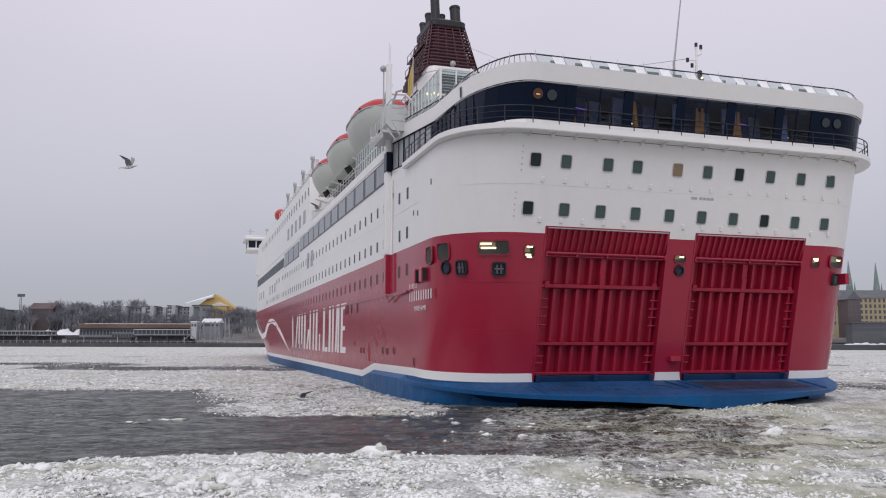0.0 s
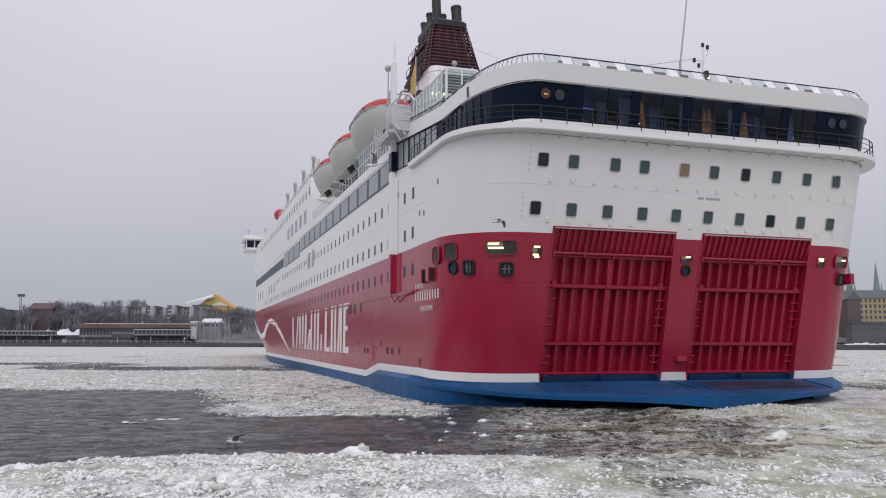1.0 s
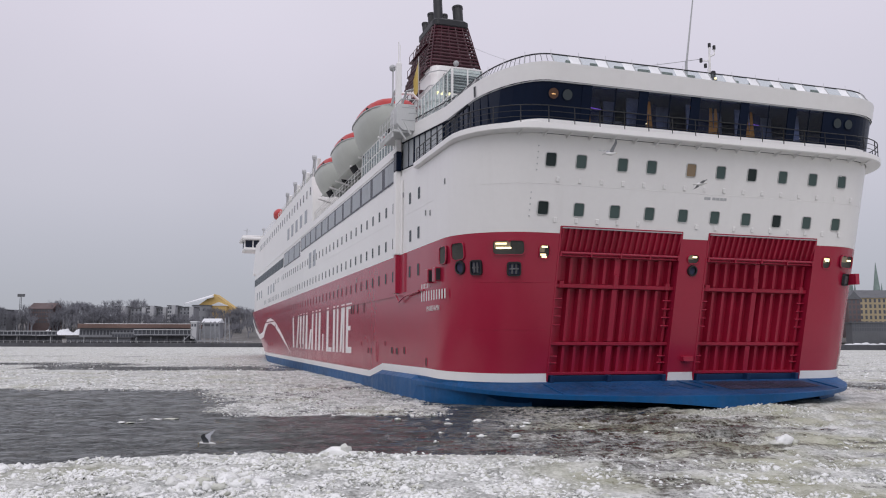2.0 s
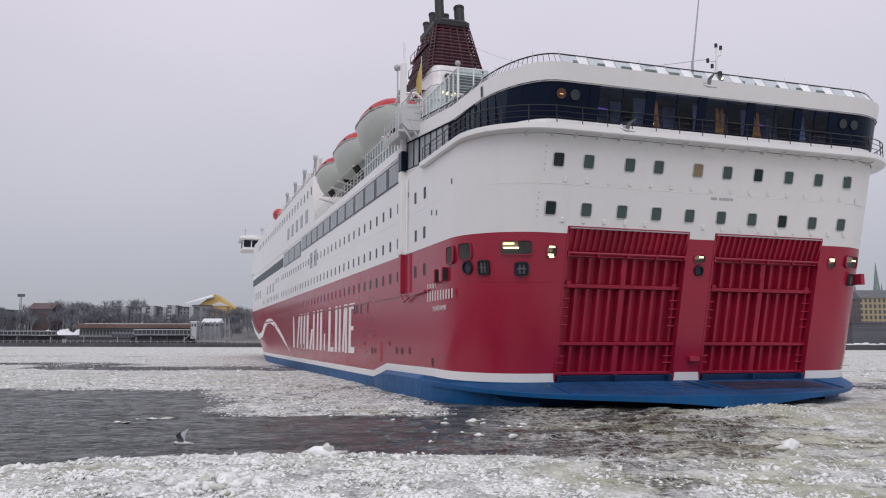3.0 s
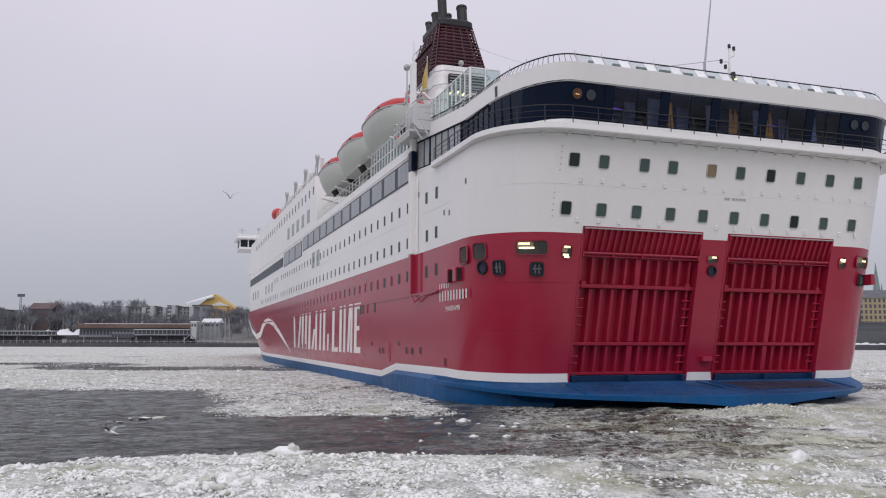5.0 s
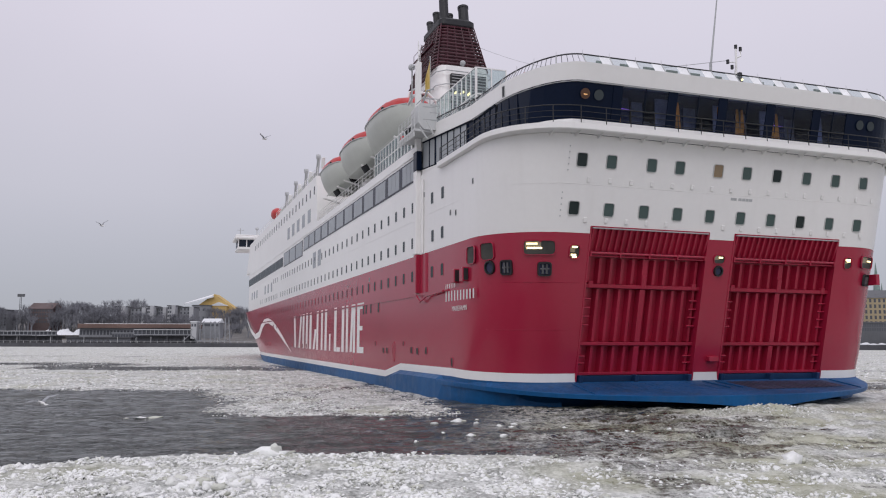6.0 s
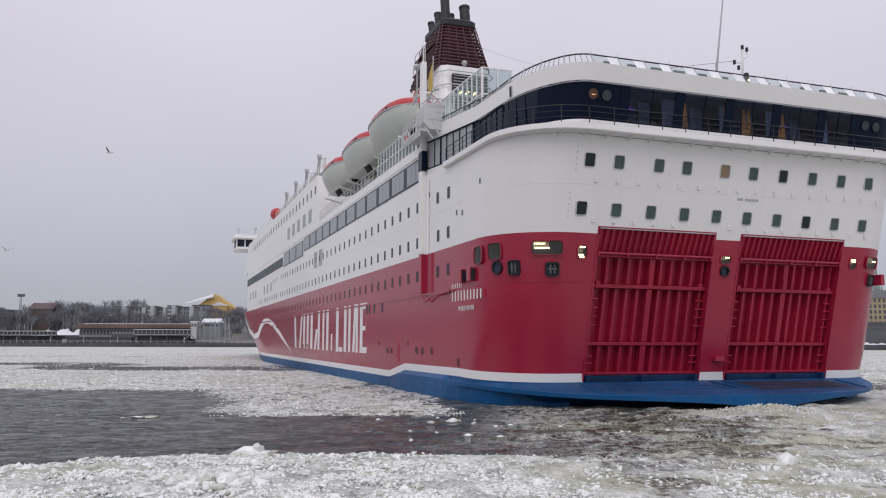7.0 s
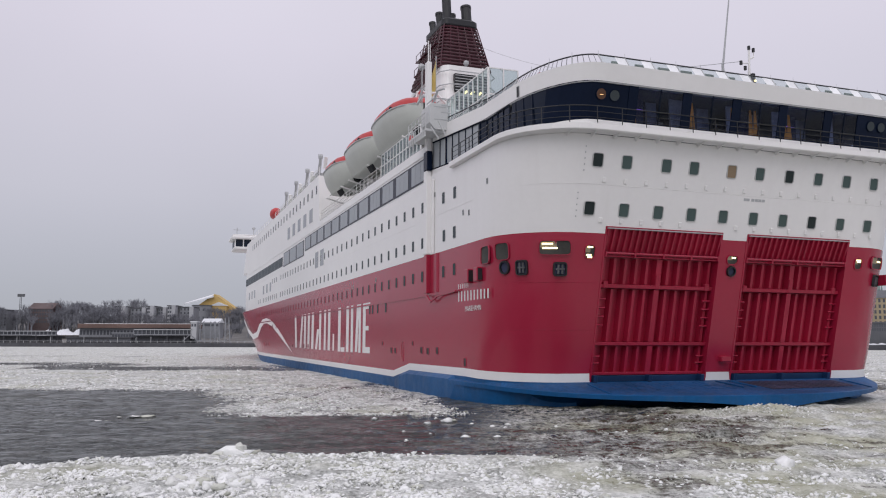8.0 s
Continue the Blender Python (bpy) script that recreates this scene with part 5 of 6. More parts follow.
def build_water():
    # polar fan that is fine near and coarse far
    rings = [2.0, 6.0, 10.0, 13.0]
    r = 14.0
    while r < 90:
        rings.append(r)
        r *= 1.0085
    while r < 4200:
        rings.append(r)
        r *= 1.035
    angs = [radians(-180 + 8 * i) for i in range(18)] + [radians(-36 + 72 * i / 420) for i in range(421)] + [radians(44 + 8 * i) for i in range(18)]
    na = len(angs)
    co, cover, stir = [], [], []
    for i, r in enumerate(rings):
        for a in angs:
            x, y = r * math.sin(a), r * math.cos(a)
            c = ice_cover(x, y) if (abs(a) < 0.7 and r < 1500) else 0.6
            z = 0.0
            if 12 < r < 90 and abs(a) < 0.7:
                z = 0.08 * noise.noise((x * 0.3, y * 0.7, 0)) + 0.07 * noise.noise((x * 0.75, y * 1.5, 5)) + 0.015 * noise.noise((x * 3.0, y * 4.0, 15)) + 0.07 * c * abs(noise.noise((x * 1.7, y * 1.7, 9)))
                churn = smooth(2, 10, x) * smooth(24, 32, y) * smooth(50, 44, y)
                z += churn * (0.20 * noise.noise((x * 0.4, y * 0.7, 2)) + 0.15 * noise.noise((x * 1.1, y * 1.7, 4)) + 0.05 * noise.noise((x * 4, y * 5, 6)))
                boil = math.exp(-((x - 16.5) / 3.6) ** 2 - ((y - 41.3) / 1.3) ** 2)
                z += boil * (0.38 + 0.35 * noise.noise((x * 1.1, y * 1.1, 8)) + 0.16 * noise.noise((x * 3.3, y * 3.3, 3)))
                front = smooth(30, 25, y)
                z += front * c * (0.13 * max(0, noise.noise((x * 0.55, y * 0.55, 21.0))) + 0.06 * noise.noise((x * 2.6, y * 2.6, 33)))
            co.append((x, y, z))
            cover.append(c)
            stir.append(stirred(x, y) if y > 0 and r < 100 else 0.0)
    faces = []
    for i in range(len(rings) - 1):
        for j in range(na):
            k = (j + 1) % na
            faces.append((i * na + j, i * na + k, (i + 1) * na + k, (i + 1) * na + j))
    faces.append(tuple(reversed(range(na))))
    me = bpy.data.meshes.new("water")
    me.from_pydata(co, [], faces)
    at = me.attributes.new("cover", 'FLOAT', 'POINT')
    at.data.foreach_set("value", cover)
    at = me.attributes.new("stir", 'FLOAT', 'POINT')
    at.data.foreach_set("value", stir)
    me.shade_smooth()
    me.update()
    ob = link("water", me, [water_material()])
    if me.polygons[len(me.polygons) // 2].normal.z < 0:
        me.flip_normals()
    return tagged(ob, "dark harbour water half covered with slush and brash ice", "water", kind="structure")


def water_material():
    m = bpy.data.materials.new("icy_water")
    m.use_nodes = True
    nt = m.node_tree
    nt.nodes.clear()
    N = nt.nodes.new
    L = nt.links.new
    out = N("ShaderNodeOutputMaterial")
    geo = N("ShaderNodeNewGeometry")
    att = N("ShaderNodeAttribute")
    att.attribute_name = "cover"

    def nz(scale, detail, rough=0.55, stretch=(1, 1, 1)):
        mp = N("ShaderNodeMapping")
        mp.inputs["Scale"].default_value = stretch
        L(geo.outputs["Position"], mp.inputs[0])
        n = N("ShaderNodeTexNoise")
        n.inputs["Scale"].default_value = scale
        n.inputs["Detail"].default_value = detail
        n.inputs["Roughness"].default_value = rough
        L(mp.outputs[0], n.inputs["Vector"])
        return n.outputs[0]

    def math_node(op, a, b):
        n = N("ShaderNodeMath")
        n.operation = op
        for i, v in enumerate((a, b)):
            if isinstance(v, (int, float)):
                n.inputs[i].default_value = v
            else:
                L(v, n.inputs[i])
        return n.outputs[0]

    def ranged(s, a, b, lo, hi):
        r = N("ShaderNodeMapRange")
        r.inputs[1].default_value, r.inputs[2].default_value, r.inputs[3].default_value, r.inputs[4].default_value = a, b, lo, hi
        L(s, r.inputs[0])
        return r.outputs[0]

    fine = nz(2.6, 8, 0.68, (1, 0.5, 1))
    broad = nz(0.30, 7, 0.68, (1, 0.32, 1))
    tiny = nz(9.0, 6, 0.7, (1, 0.5, 1))
    grain = math_node('ADD', math_node('ADD', math_node('MULTIPLY', fine, 0.38), math_node('MULTIPLY', broad, 0.40)), math_node('MULTIPLY', tiny, 0.22))
    # ice where the noise stays under the cover
    mask = ranged(math_node('SUBTRACT', math_node('ADD', math_node('MULTIPLY', att.outputs["Fac"], 0.42), 0.27), grain), -0.03, 0.03, 0, 1)
    warp = nz(0.9, 6, 0.62, (0.6, 0.5, 1))
    vein = nz(2.0, 6, 0.6, (0.7, 0.5, 1))
    thin = ranged(math_node('ABSOLUTE', math_node('SUBTRACT', warp, 0.5), 0.0), 0.0, 0.06, 1, 0)
    thin2 = ranged(math_node('ABSOLUTE', math_node('SUBTRACT', vein, 0.5), 0.0), 0.0, 0.055, 1, 0)
    vein3 = nz(4.5, 5, 0.6, (0.8, 0.5, 1))
    thin3 = ranged(math_node('ABSOLUTE', math_node('SUBTRACT', vein3, 0.5), 0.0), 0.0, 0.05, 1, 0)
    st = N("ShaderNodeAttribute")
    st.attribute_name = "stir"
    where = ranged(nz(0.28, 4, 0.6, (0.6, 1.3, 1)), 0.36, 0.50, 0.25, 1.0)
    lace = math_node('MULTIPLY', math_node('MAXIMUM', thin, math_node('MAXIMUM', math_node('MULTIPLY', thin2, 0.9), math_node('MULTIPLY', thin3, 0.6))), math_node('MULTIPLY', where, ranged(st.outputs["Fac"], 0.0, 0.5, 0.16, 1.0)))
    mask = math_node('MAXIMUM', mask, math_node('MULTIPLY', lace, ranged(tiny, 0.36, 0.56, 0.35, 1.0)))
    water = N("ShaderNodeBsdfPrincipled")
    stir = N("ShaderNodeAttribute")
    stir.attribute_name = "stir"
    mud = N("ShaderNodeMix")
    mud.data_type = 'RGBA'
    mud.inputs[6].default_value = (0.016, 0.020, 0.020, 1)
    mud.inputs[7].default_value = (0.048, 0.044, 0.022, 1)
    L(math_node('MULTIPLY', stir.outputs["Fac"], ranged(nz(0.22, 4, 0.6, (0.7, 1.4, 1)), 0.35, 0.62, 0.15, 1.0)), mud.inputs[0])
    L(mud.outputs[2], water.inputs["Base Color"])
    L(ranged(stir.outputs["Fac"], 0, 1, 0.08, 0.15), water.inputs["Roughness"])
    water.inputs["IOR"].default_value = 1.33
    water.inputs["Specular IOR Level"].default_value = 0.42
    wb = N("ShaderNodeBump")
    wb.inputs["Strength"].default_value = 1.0
    wb.inputs["Distance"].default_value = 0.36
    L(math_node('ADD', math_node('MULTIPLY', nz(2.4, 6, 0.65, (0.5, 1.0, 1)), 1.0), math_node('MULTIPLY', nz(0.8, 4, 0.6, (0.45, 1.0, 1)), 3.4)), wb.inputs["Height"])
    L(wb.outputs[0], water.inputs["Normal"])
    ice = N("ShaderNodeBsdfPrincipled")
    ramp = N("ShaderNodeValToRGB")
    e = ramp.color_ramp.elements
    e[0].position, e[0].color = 0.41, (0.22, 0.23, 0.21, 1)
    e[1].position, e[1].color = 0.59, (0.84, 0.85, 0.83, 1)
    L(math_node('ADD', math_node('MULTIPLY', nz(1.1, 8, 0.75, (0.8, 0.5, 1)), 0.55), math_node('MULTIPLY', nz(7.0, 6, 0.75), 0.45)), ramp.inputs[0])
    algae = N("ShaderNodeMix")
    algae.data_type = 'RGBA'
    L(math_node('MAXIMUM', ranged(nz(0.16, 3, 0.5), 0.52, 0.72, 0, 0.45), math_node('MULTIPLY', st.outputs["Fac"], ranged(nz(0.25, 3, 0.5), 0.42, 0.6, 0.0, 0.55))), algae.inputs[0])
    L(ramp.outputs[0], algae.inputs[6])
    algae.inputs[7].default_value = (0.36, 0.36, 0.20, 1)
    L(algae.outputs[2], ice.inputs["Base Color"])
    ice.inputs["Roughness"].default_value = 0.75
    ib = N("ShaderNodeBump")
    ib.inputs["Strength"].default_value = 1.0
    ib.inputs["Distance"].default_value = 0.12
    L(nz(3.5, 7, 0.7), ib.inputs["Height"])
    L(ib.outputs[0], ice.inputs["Normal"])
    mix = N("ShaderNodeMixShader")
    L(mask, mix.inputs[0])
    L(water.outputs[0], mix.inputs[1])
    L(ice.outputs[0], mix.inputs[2])
    L(mix.outputs[0], out.inputs[0])
    return m


water = build_water()


def ice_material():
    m = bpy.data.materials.new("brash_ice_blocks")
    m.use_nodes = True
    nt = m.node_tree
    b = nt.nodes["Principled BSDF"]
    geo = nt.nodes.new("ShaderNodeNewGeometry")
    ramp = nt.nodes.new("ShaderNodeValToRGB")
    e = ramp.color_ramp.elements
    e[0].position, e[0].color = 0.0, (0.46, 0.47, 0.42, 1)
    e[1].position, e[1].color = 1.0, (0.90, 0.91, 0.90, 1)
    for pos, col in ((0.10, (0.56, 0.57, 0.50)), (0.25, (0.70, 0.71, 0.68)), (0.6, (0.82, 0.83, 0.82))):
        e.new(pos).color = (*col, 1)
    nt.links.new(geo.outputs["Random Per Island"], ramp.inputs[0])
    nt.links.new(ramp.outputs[0], b.inputs["Base Color"])
    b.inputs["Roughness"].default_value = 0.55
    b.inputs["Subsurface Weight"].default_value = 0.0
    n = nt.nodes.new("ShaderNodeTexNoise")
    n.inputs["Scale"].default_value = 14.0
    n.inputs["Detail"].default_value = 5
    nt.links.new(geo.outputs["Position"], n.inputs["Vector"])
    bp = nt.nodes.new("ShaderNodeBump")
    bp.inputs["Strength"].default_value = 0.7
    bp.inputs["Distance"].default_value = 0.04
    nt.links.new(n.outputs[0], bp.inputs["Height"])
    nt.links.new(bp.outputs[0], b.inputs["Normal"])
    return m


M_ICE = ice_material()
tmp = bmesh.new()
bmesh.ops.create_icosphere(tmp, subdivisions=1, radius=1.0)
ICO_V = np.array([v.co[:] for v in tmp.verts])
ICO_F = np.array([[v.index for v in f.verts] for f in tmp.faces])
tmp.free()
tmp = bmesh.new()
bmesh.ops.create_icosphere(tmp, subdivisions=2, radius=1.0)
ICO2_V = np.array([v.co[:] for v in tmp.verts])
ICO2_F = np.array([[v.index for v in f.verts] for f in tmp.faces])
tmp.free()
rng = np.random.default_rng(7)


def lumps(spots, name, label, fine=False, tilt=0.25):
    """Many broken ice blocks in one mesh; spots are x, y, z, size, flatness."""
    V, F = (ICO2_V, ICO2_F) if fine else (ICO_V, ICO_F)
    s = np.array(spots)
    n, k = len(s), len(V)
    jit = rng.uniform(0.5, 1.35, (n, k, 1))
    size = s[:, 3][:, None, None] * np.stack([rng.uniform(0.7, 1.5, n), rng.uniform(0.6, 1.1, n), s[:, 4]], 1)[:, None, :]
    v = V[None] * jit * size
    a = rng.uniform(0, 6.283, n)
    t = rng.normal(0, tilt, n)
    v = np.stack([v[..., 0], v[..., 1], v[..., 2] + v[..., 0] * t[:, None]], -1)
    c, si = np.cos(a)[:, None], np.sin(a)[:, None]
    v = np.stack([v[..., 0] * c - v[..., 1] * si, v[..., 0] * si + v[..., 1] * c, v[..., 2]], -1) + s[:, None, :3]
    f = (F[None] + (np.arange(n) * k)[:, None, None]).reshape(-1, 3)
    me = bpy.data.meshes.new(name)
    me.vertices.add(n * k)
    me.vertices.foreach_set("co", v.reshape(-1).astype(np.float32))
    me.loops.add(len(f) * 3)
    me.loops.foreach_set("vertex_index", f.reshape(-1).astype(np.int32))
    me.polygons.add(len(f))
    me.polygons.foreach_set("loop_start", np.arange(0, len(f) * 3, 3, dtype=np.int32))
    me.update(calc_edges=True)
    me.validate()
    ob = link(name, me, [M_ICE])
    return tagged(ob, label, "ice", kind="stuff")


def ship_near(x, y):
    """Whether the hull covers the place at some time."""
    for sx, sy, ang in ((13.96, 48.84, 0.3023), (17.2, 49.27, 0.345)):
        dx, dy = x - sx, y - sy
        fx = -math.sin(ang) * dx + math.cos(ang) * dy
        py = -math.cos(ang) * dx - math.sin(ang) * dy
        if fx > -5.5 and abs(py) < 15.4:
            return True
    return False


def scatter(count, d0, d1, spread, lo, hi, flat, power, stack=0.0):
    out = []
    tries = 0
    while len(out) < count and tries < count * 14:
        tries += 1
        d = d0 * (d1 / d0) ** rng.random()
        x = d * rng.uniform(-spread, spread)
        c = ice_cover(x, d)
        clump = 0.25 + 1.1 * noise.noise((x * 0.7, d * 0.5, 11.0)) + 0.7 * noise.noise((x * 2.1, d * 1.4, 17.0))
        if c < 0.34 or rng.random() > c ** power * (0.35 + clump) or ship_near(x, d):
            continue
        if x > 2.5 and stirred(x, d) > 0.3 and rng.random() < (0.9 if d > 25.5 else 0.6):
            continue
        size = lo + (hi - lo) * rng.random() ** 3.2
        heap = max(0.0, noise.noise((x * 0.55, d * 0.55, 21.0)))
        out.append((x, d, size * flat * 0.25 + stack * heap * rng.random() * c, size, flat * rng.uniform(0.7, 1.4)))
    return out


lumps(scatter(40000, 16.5, 29, 0.60, 0.014, 0.10, 0.55, 2.2, 0.26), "brash_ice", "heaped white blocks of broken brash ice in the foreground", fine=False)
lumps(scatter(260, 17.5, 27, 0.55, 0.08, 0.24, 0.45, 3.4, 0.12), "ice_boulders", "larger white lumps among the broken ice", fine=True)
drift = lumps(scatter(7000, 29, 40, 0.56, 0.02, 0.11, 0.35, 2.2), "drifting_ice", "small drifting ice pieces on dark water")
slush = lumps(scatter(9000, 40, 64, 0.56, 0.02, 0.12, 0.35, 2.2), "ice_slush", "broken ice slush carried along beside the hull")
lumps(scatter(20000, 60, 260, 0.56, 0.04, 0.24, 0.26, 2.6), "distant_ice", "flat broken ice pieces across the harbour")


def build_floe(label, spots):
    ob = lumps([(0 + dx, dy, dz, s, fl) for dx, dy, dz, s, fl in spots], "ice_floe", label, fine=True, tilt=0.04)
    del ob["kind"]
    ob["category"], ob["group"] = "ice floe", "drifting ice floes"
    return ob


floe_a = build_floe("yellowish rounded ice lump drifting along the ice edge", [(0, 0, 0.06, 0.34, 0.55), (0.4, 0.05, 0.03, 0.2, 0.5)])
floe_b = build_floe("peaked grey ice floe drifting along the ice edge", [(0, 0, 0.05, 0.42, 0.5), (0.5, 0.0, 0.04, 0.3, 0.4), (-0.55, 0.05, 0.03, 0.3, 0.3), (0.1, 0, 0.2, 0.2, 0.8)])
floe_c = build_floe("flat white ice floe in the open water", [(0, 0, 0.01, 0.32, 0.16), (0.55, 0.1, 0.01, 0.36, 0.14), (-0.7, -0.1, 0.0, 0.2, 0.15)])
floe_d = build_floe("small white ice piece adrift behind the stern", [(0, 0, 0.03, 0.24, 0.5), (0.3, 0.1, 0.02, 0.14, 0.4)])
floe_e = build_floe("flat grey ice floe in the open water", [(0, 0, 0.01, 0.26, 0.15), (0.4, -0.1, 0.0, 0.16, 0.2)])
floe_f = build_floe("rounded yellowish ice lump drifting towards the quay", [(0, 0, 0.10, 0.36, 0.62), (0.42, 0.1, 0.05, 0.2, 0.5), (-0.35, -0.1, 0.04, 0.2, 0.5)])
loose = []
for i in range(16):
    x, y = rng.uniform(-2.0, 13.0), rng.uniform(29.5, 38.5)
    s = rng.uniform(0.07, 0.16)
    loose.append((build_floe("small white ice piece tossed in the wake", [(0, 0, 0.02, s, 0.5), (s * 1.1, 0.02, 0.01, s * 0.6, 0.5)]), (x, y), (x - rng.uniform(0.6, 2.2), y + rng.uniform(-0.5, 0.4))))
# a snowy heap and a flat slab in the foreground ice
heap = []
for i in range(60):
    a, q = rng.uniform(0, 6.283), rng.random() ** 0.6
    heap.append((-5.75 + 1.25 * q * math.cos(a), 20.9 + 0.75 * q * math.sin(a), 0.05 + 0.16 * (1 - q), rng.uniform(0.07, 0.24), 0.6))
tagged(lumps(heap, "ice_heap", "heap of bright snowy ice lumps in the foreground", fine=True), category="ice heap")

# broken foam crest where the screws throw the water up
crest = []
for i in range(700):
    x, y = rng.normal(17.0, 2.0), rng.normal(41.0, 0.75)
    if y < 42.3:
        lift = math.exp(-((x - 16.5) / 3.6) ** 2 - ((y - 41.3) / 1.3) ** 2)
        crest.append((x, y, 0.40 * lift * rng.uniform(0.4, 1.4), rng.uniform(0.02, 0.075), 0.6))
lumps(crest, "foam_crest", "white broken foam and slush thrown up behind the stern")

# ---- far shores ----
def shore_point(u, v, d):
    """World place at d metres ahead, u metres across and v up."""
    return Vector((u, d, v))


# Several far shore colours are greyed, lightened or blued in place of haze.
M_ROCK = material("snowy_hillside", (0.13, 0.125, 0.12), 0.95, vary=0.4, scale=0.5, bump=0.3, bump_scale=0.6, streak=0.45, grime=(0.4, 0.41, 0.43))
M_SNOW = material("old_snow", (0.75, 0.77, 0.80), 0.8, vary=0.12, scale=0.4)
M_QUAY = material("dark_wet_quay_concrete", (0.065, 0.067, 0.075), 0.8, vary=0.3, scale=0.6, streak=0.3, grime=(0.05, 0.05, 0.05))
# Twigs are paled towards blue-grey: distance haze is in the colour.
M_BARK = material("hazed_winter_twigs", (0.20, 0.205, 0.23), 0.9, vary=0.3)
M_BRICK = material("brown_brick_facade", (0.115, 0.085, 0.085), 0.85, vary=0.2, scale=0.6)
M_TIMBER = material("rusty_timber_cladding", (0.16, 0.105, 0.09), 0.8, vary=0.25, scale=0.5)
M_PLASTER = material("hazed_white_plaster", (0.46, 0.47, 0.49), 0.8, vary=0.08, scale=0.4)
M_CONC = material("grey_concrete_facade", (0.25, 0.26, 0.28), 0.8, vary=0.15, scale=0.4)
M_OCHRE = material("ochre_plaster", (0.52, 0.36, 0.13), 0.8, vary=0.12, scale=0.3)
M_SAND = material("sandstone_plaster", (0.42, 0.345, 0.22), 0.8, vary=0.12, scale=0.3)
M_SLATE = material("slate_roof", (0.10, 0.105, 0.115), 0.6, vary=0.2, scale=0.5)
M_COPPER = material("green_copper_roof", (0.20, 0.27, 0.25), 0.6, vary=0.2)
M_HOLE = glass_material("hazed_far_window_glass", (0.3, 0.3, 0.3), 0.0, 0.1, (0.10, 0.105, 0.12))


def build_land(name, x0, x1, d0, d1, height, lip):
    """A low hill behind a quay, uneven on top."""
    nx, ny = 60, 14
    rows = []
    for j in range(ny + 1):
        f = j / ny
        row = []
        for i in range(nx + 1):
            x = x0 + (x1 - x0) * i / nx
            y = d0 + (d1 - d0) * f
            h = lip + (height - lip) * smooth(0.05, 0.5, f) * (0.8 + 0.5 * noise.noise((x * 0.02, y * 0.02, 4)))
            if j == 0:
                h = lip
            row.append((x, y, h))
        rows.append(row)
    rows.insert(0, [(x, y, -1.0) for x, y, z in rows[0]])
    bm, fs = loft(rows)
    for k, line in enumerate(fs):
        for f in line:
            f.material_index = 0 if k > 0 else 1
            f.smooth = k > 0
    bmesh.ops.recalc_face_normals(bm, faces=bm.faces)
    ob = part(name, bm, [M_ROCK, M_QUAY], None)
    return tagged(ob, "low snowy shore behind a dark quay wall", "shore", kind="structure")


build_land("ground_left_shore", -700, 60, 452, 760, 24, 2.2)
build_land("ground_right_shore", 60, 700, 372, 760, 16, 2.4)
build_land("ground_far_shore", -60, 140, 560, 800, 14, 2.4)


def build_house(name, label, x0, x1, d, depth, z0, z1, wall, roof, nx, nz, pitch=0.0, win=(1.1, 1.5), group="", cat="building"):
    """A far building: walls, roof, and windows set in its front."""
    h = thing(name, label, cat, group, at=Matrix.Translation((0, 0, 0)))
    b = bmesh.new()
    box(b, (x0, d, z0 - 6), (x1, d + depth, z1))
    part("wall", b, [wall], h)
    b = bmesh.new()
    if pitch:
        sec = [(x0 - 0.5, z1), (x1 + 0.5, z1), ((x0 + x1) / 2, z1 + pitch)]
        if pitch < 0:
            sec = [(d - 0.5, z1), (d + depth + 0.5, z1), (d + depth / 2, z1 - pitch)]
            va = [b.verts.new((x0 - 0.5, y, z)) for y, z in sec]
            vb = [b.verts.new((x1 + 0.5, y, z)) for y, z in sec]
        else:
            va = [b.verts.new((x, d - 0.4, z)) for x, z in sec]
            vb = [b.verts.new((x, d + depth + 0.4, z)) for x, z in sec]
        b.faces.new(va), b.faces.new(vb[::-1])
        for i in range(3):
            k = (i + 1) % 3
            b.faces.new((va[i], va[k], vb[k], vb[i]))
        bmesh.ops.recalc_face_normals(b, faces=b.faces)
    else:
        box(b, (x0 - 0.4, d - 0.4, z1), (x1 + 0.4, d + depth + 0.4, z1 + 0.6))
    part("roof", b, [roof], h)
    if nx and nz:
        b = bmesh.new()
        w, hh = win
        box(b, (-w / 2, -0.06, -hh / 2), (w / 2, 0.02, hh / 2))
        first = part("window", b, [M_HOLE], h)
        for i in range(nx):
            for k in range(nz):
                p = Matrix.Translation((x0 + (x1 - x0) * (i + 0.5) / nx, d, z0 + (z1 - z0) * (k + 0.5) / nz))
                if i == 0 and k == 0:
                    first.matrix_local = p
                else:
                    share(first, "window", p, h)
    return h


# left shore: terminal, walkways, houses
def X(px, d=470):
    return (px - 784) * d / 1428


def Z(py, d=470):
    return 3.65 + (604 - py) * d / 1420


build_house("terminal_building", "long low ferry terminal with rust-brown fascia and window row", X(142), X(345), 470, 14, Z(598), Z(583), M_CONC, M_TIMBER, 34, 1, 0, (1.3, 2.6))
b = bmesh.new()
box(b, (X(142), 467, Z(583)), (X(350), 486, Z(575.5)), 0.2)
o = tagged(part("terminal_roof", b, [M_TIMBER], None), "rust-brown timber roof storey of the terminal", "roof")
b = bmesh.new()
box(b, (X(150), 470, Z(575.5)), (X(348), 486, Z(574.5)))
part("snow_cover", b, [M_SNOW], o)


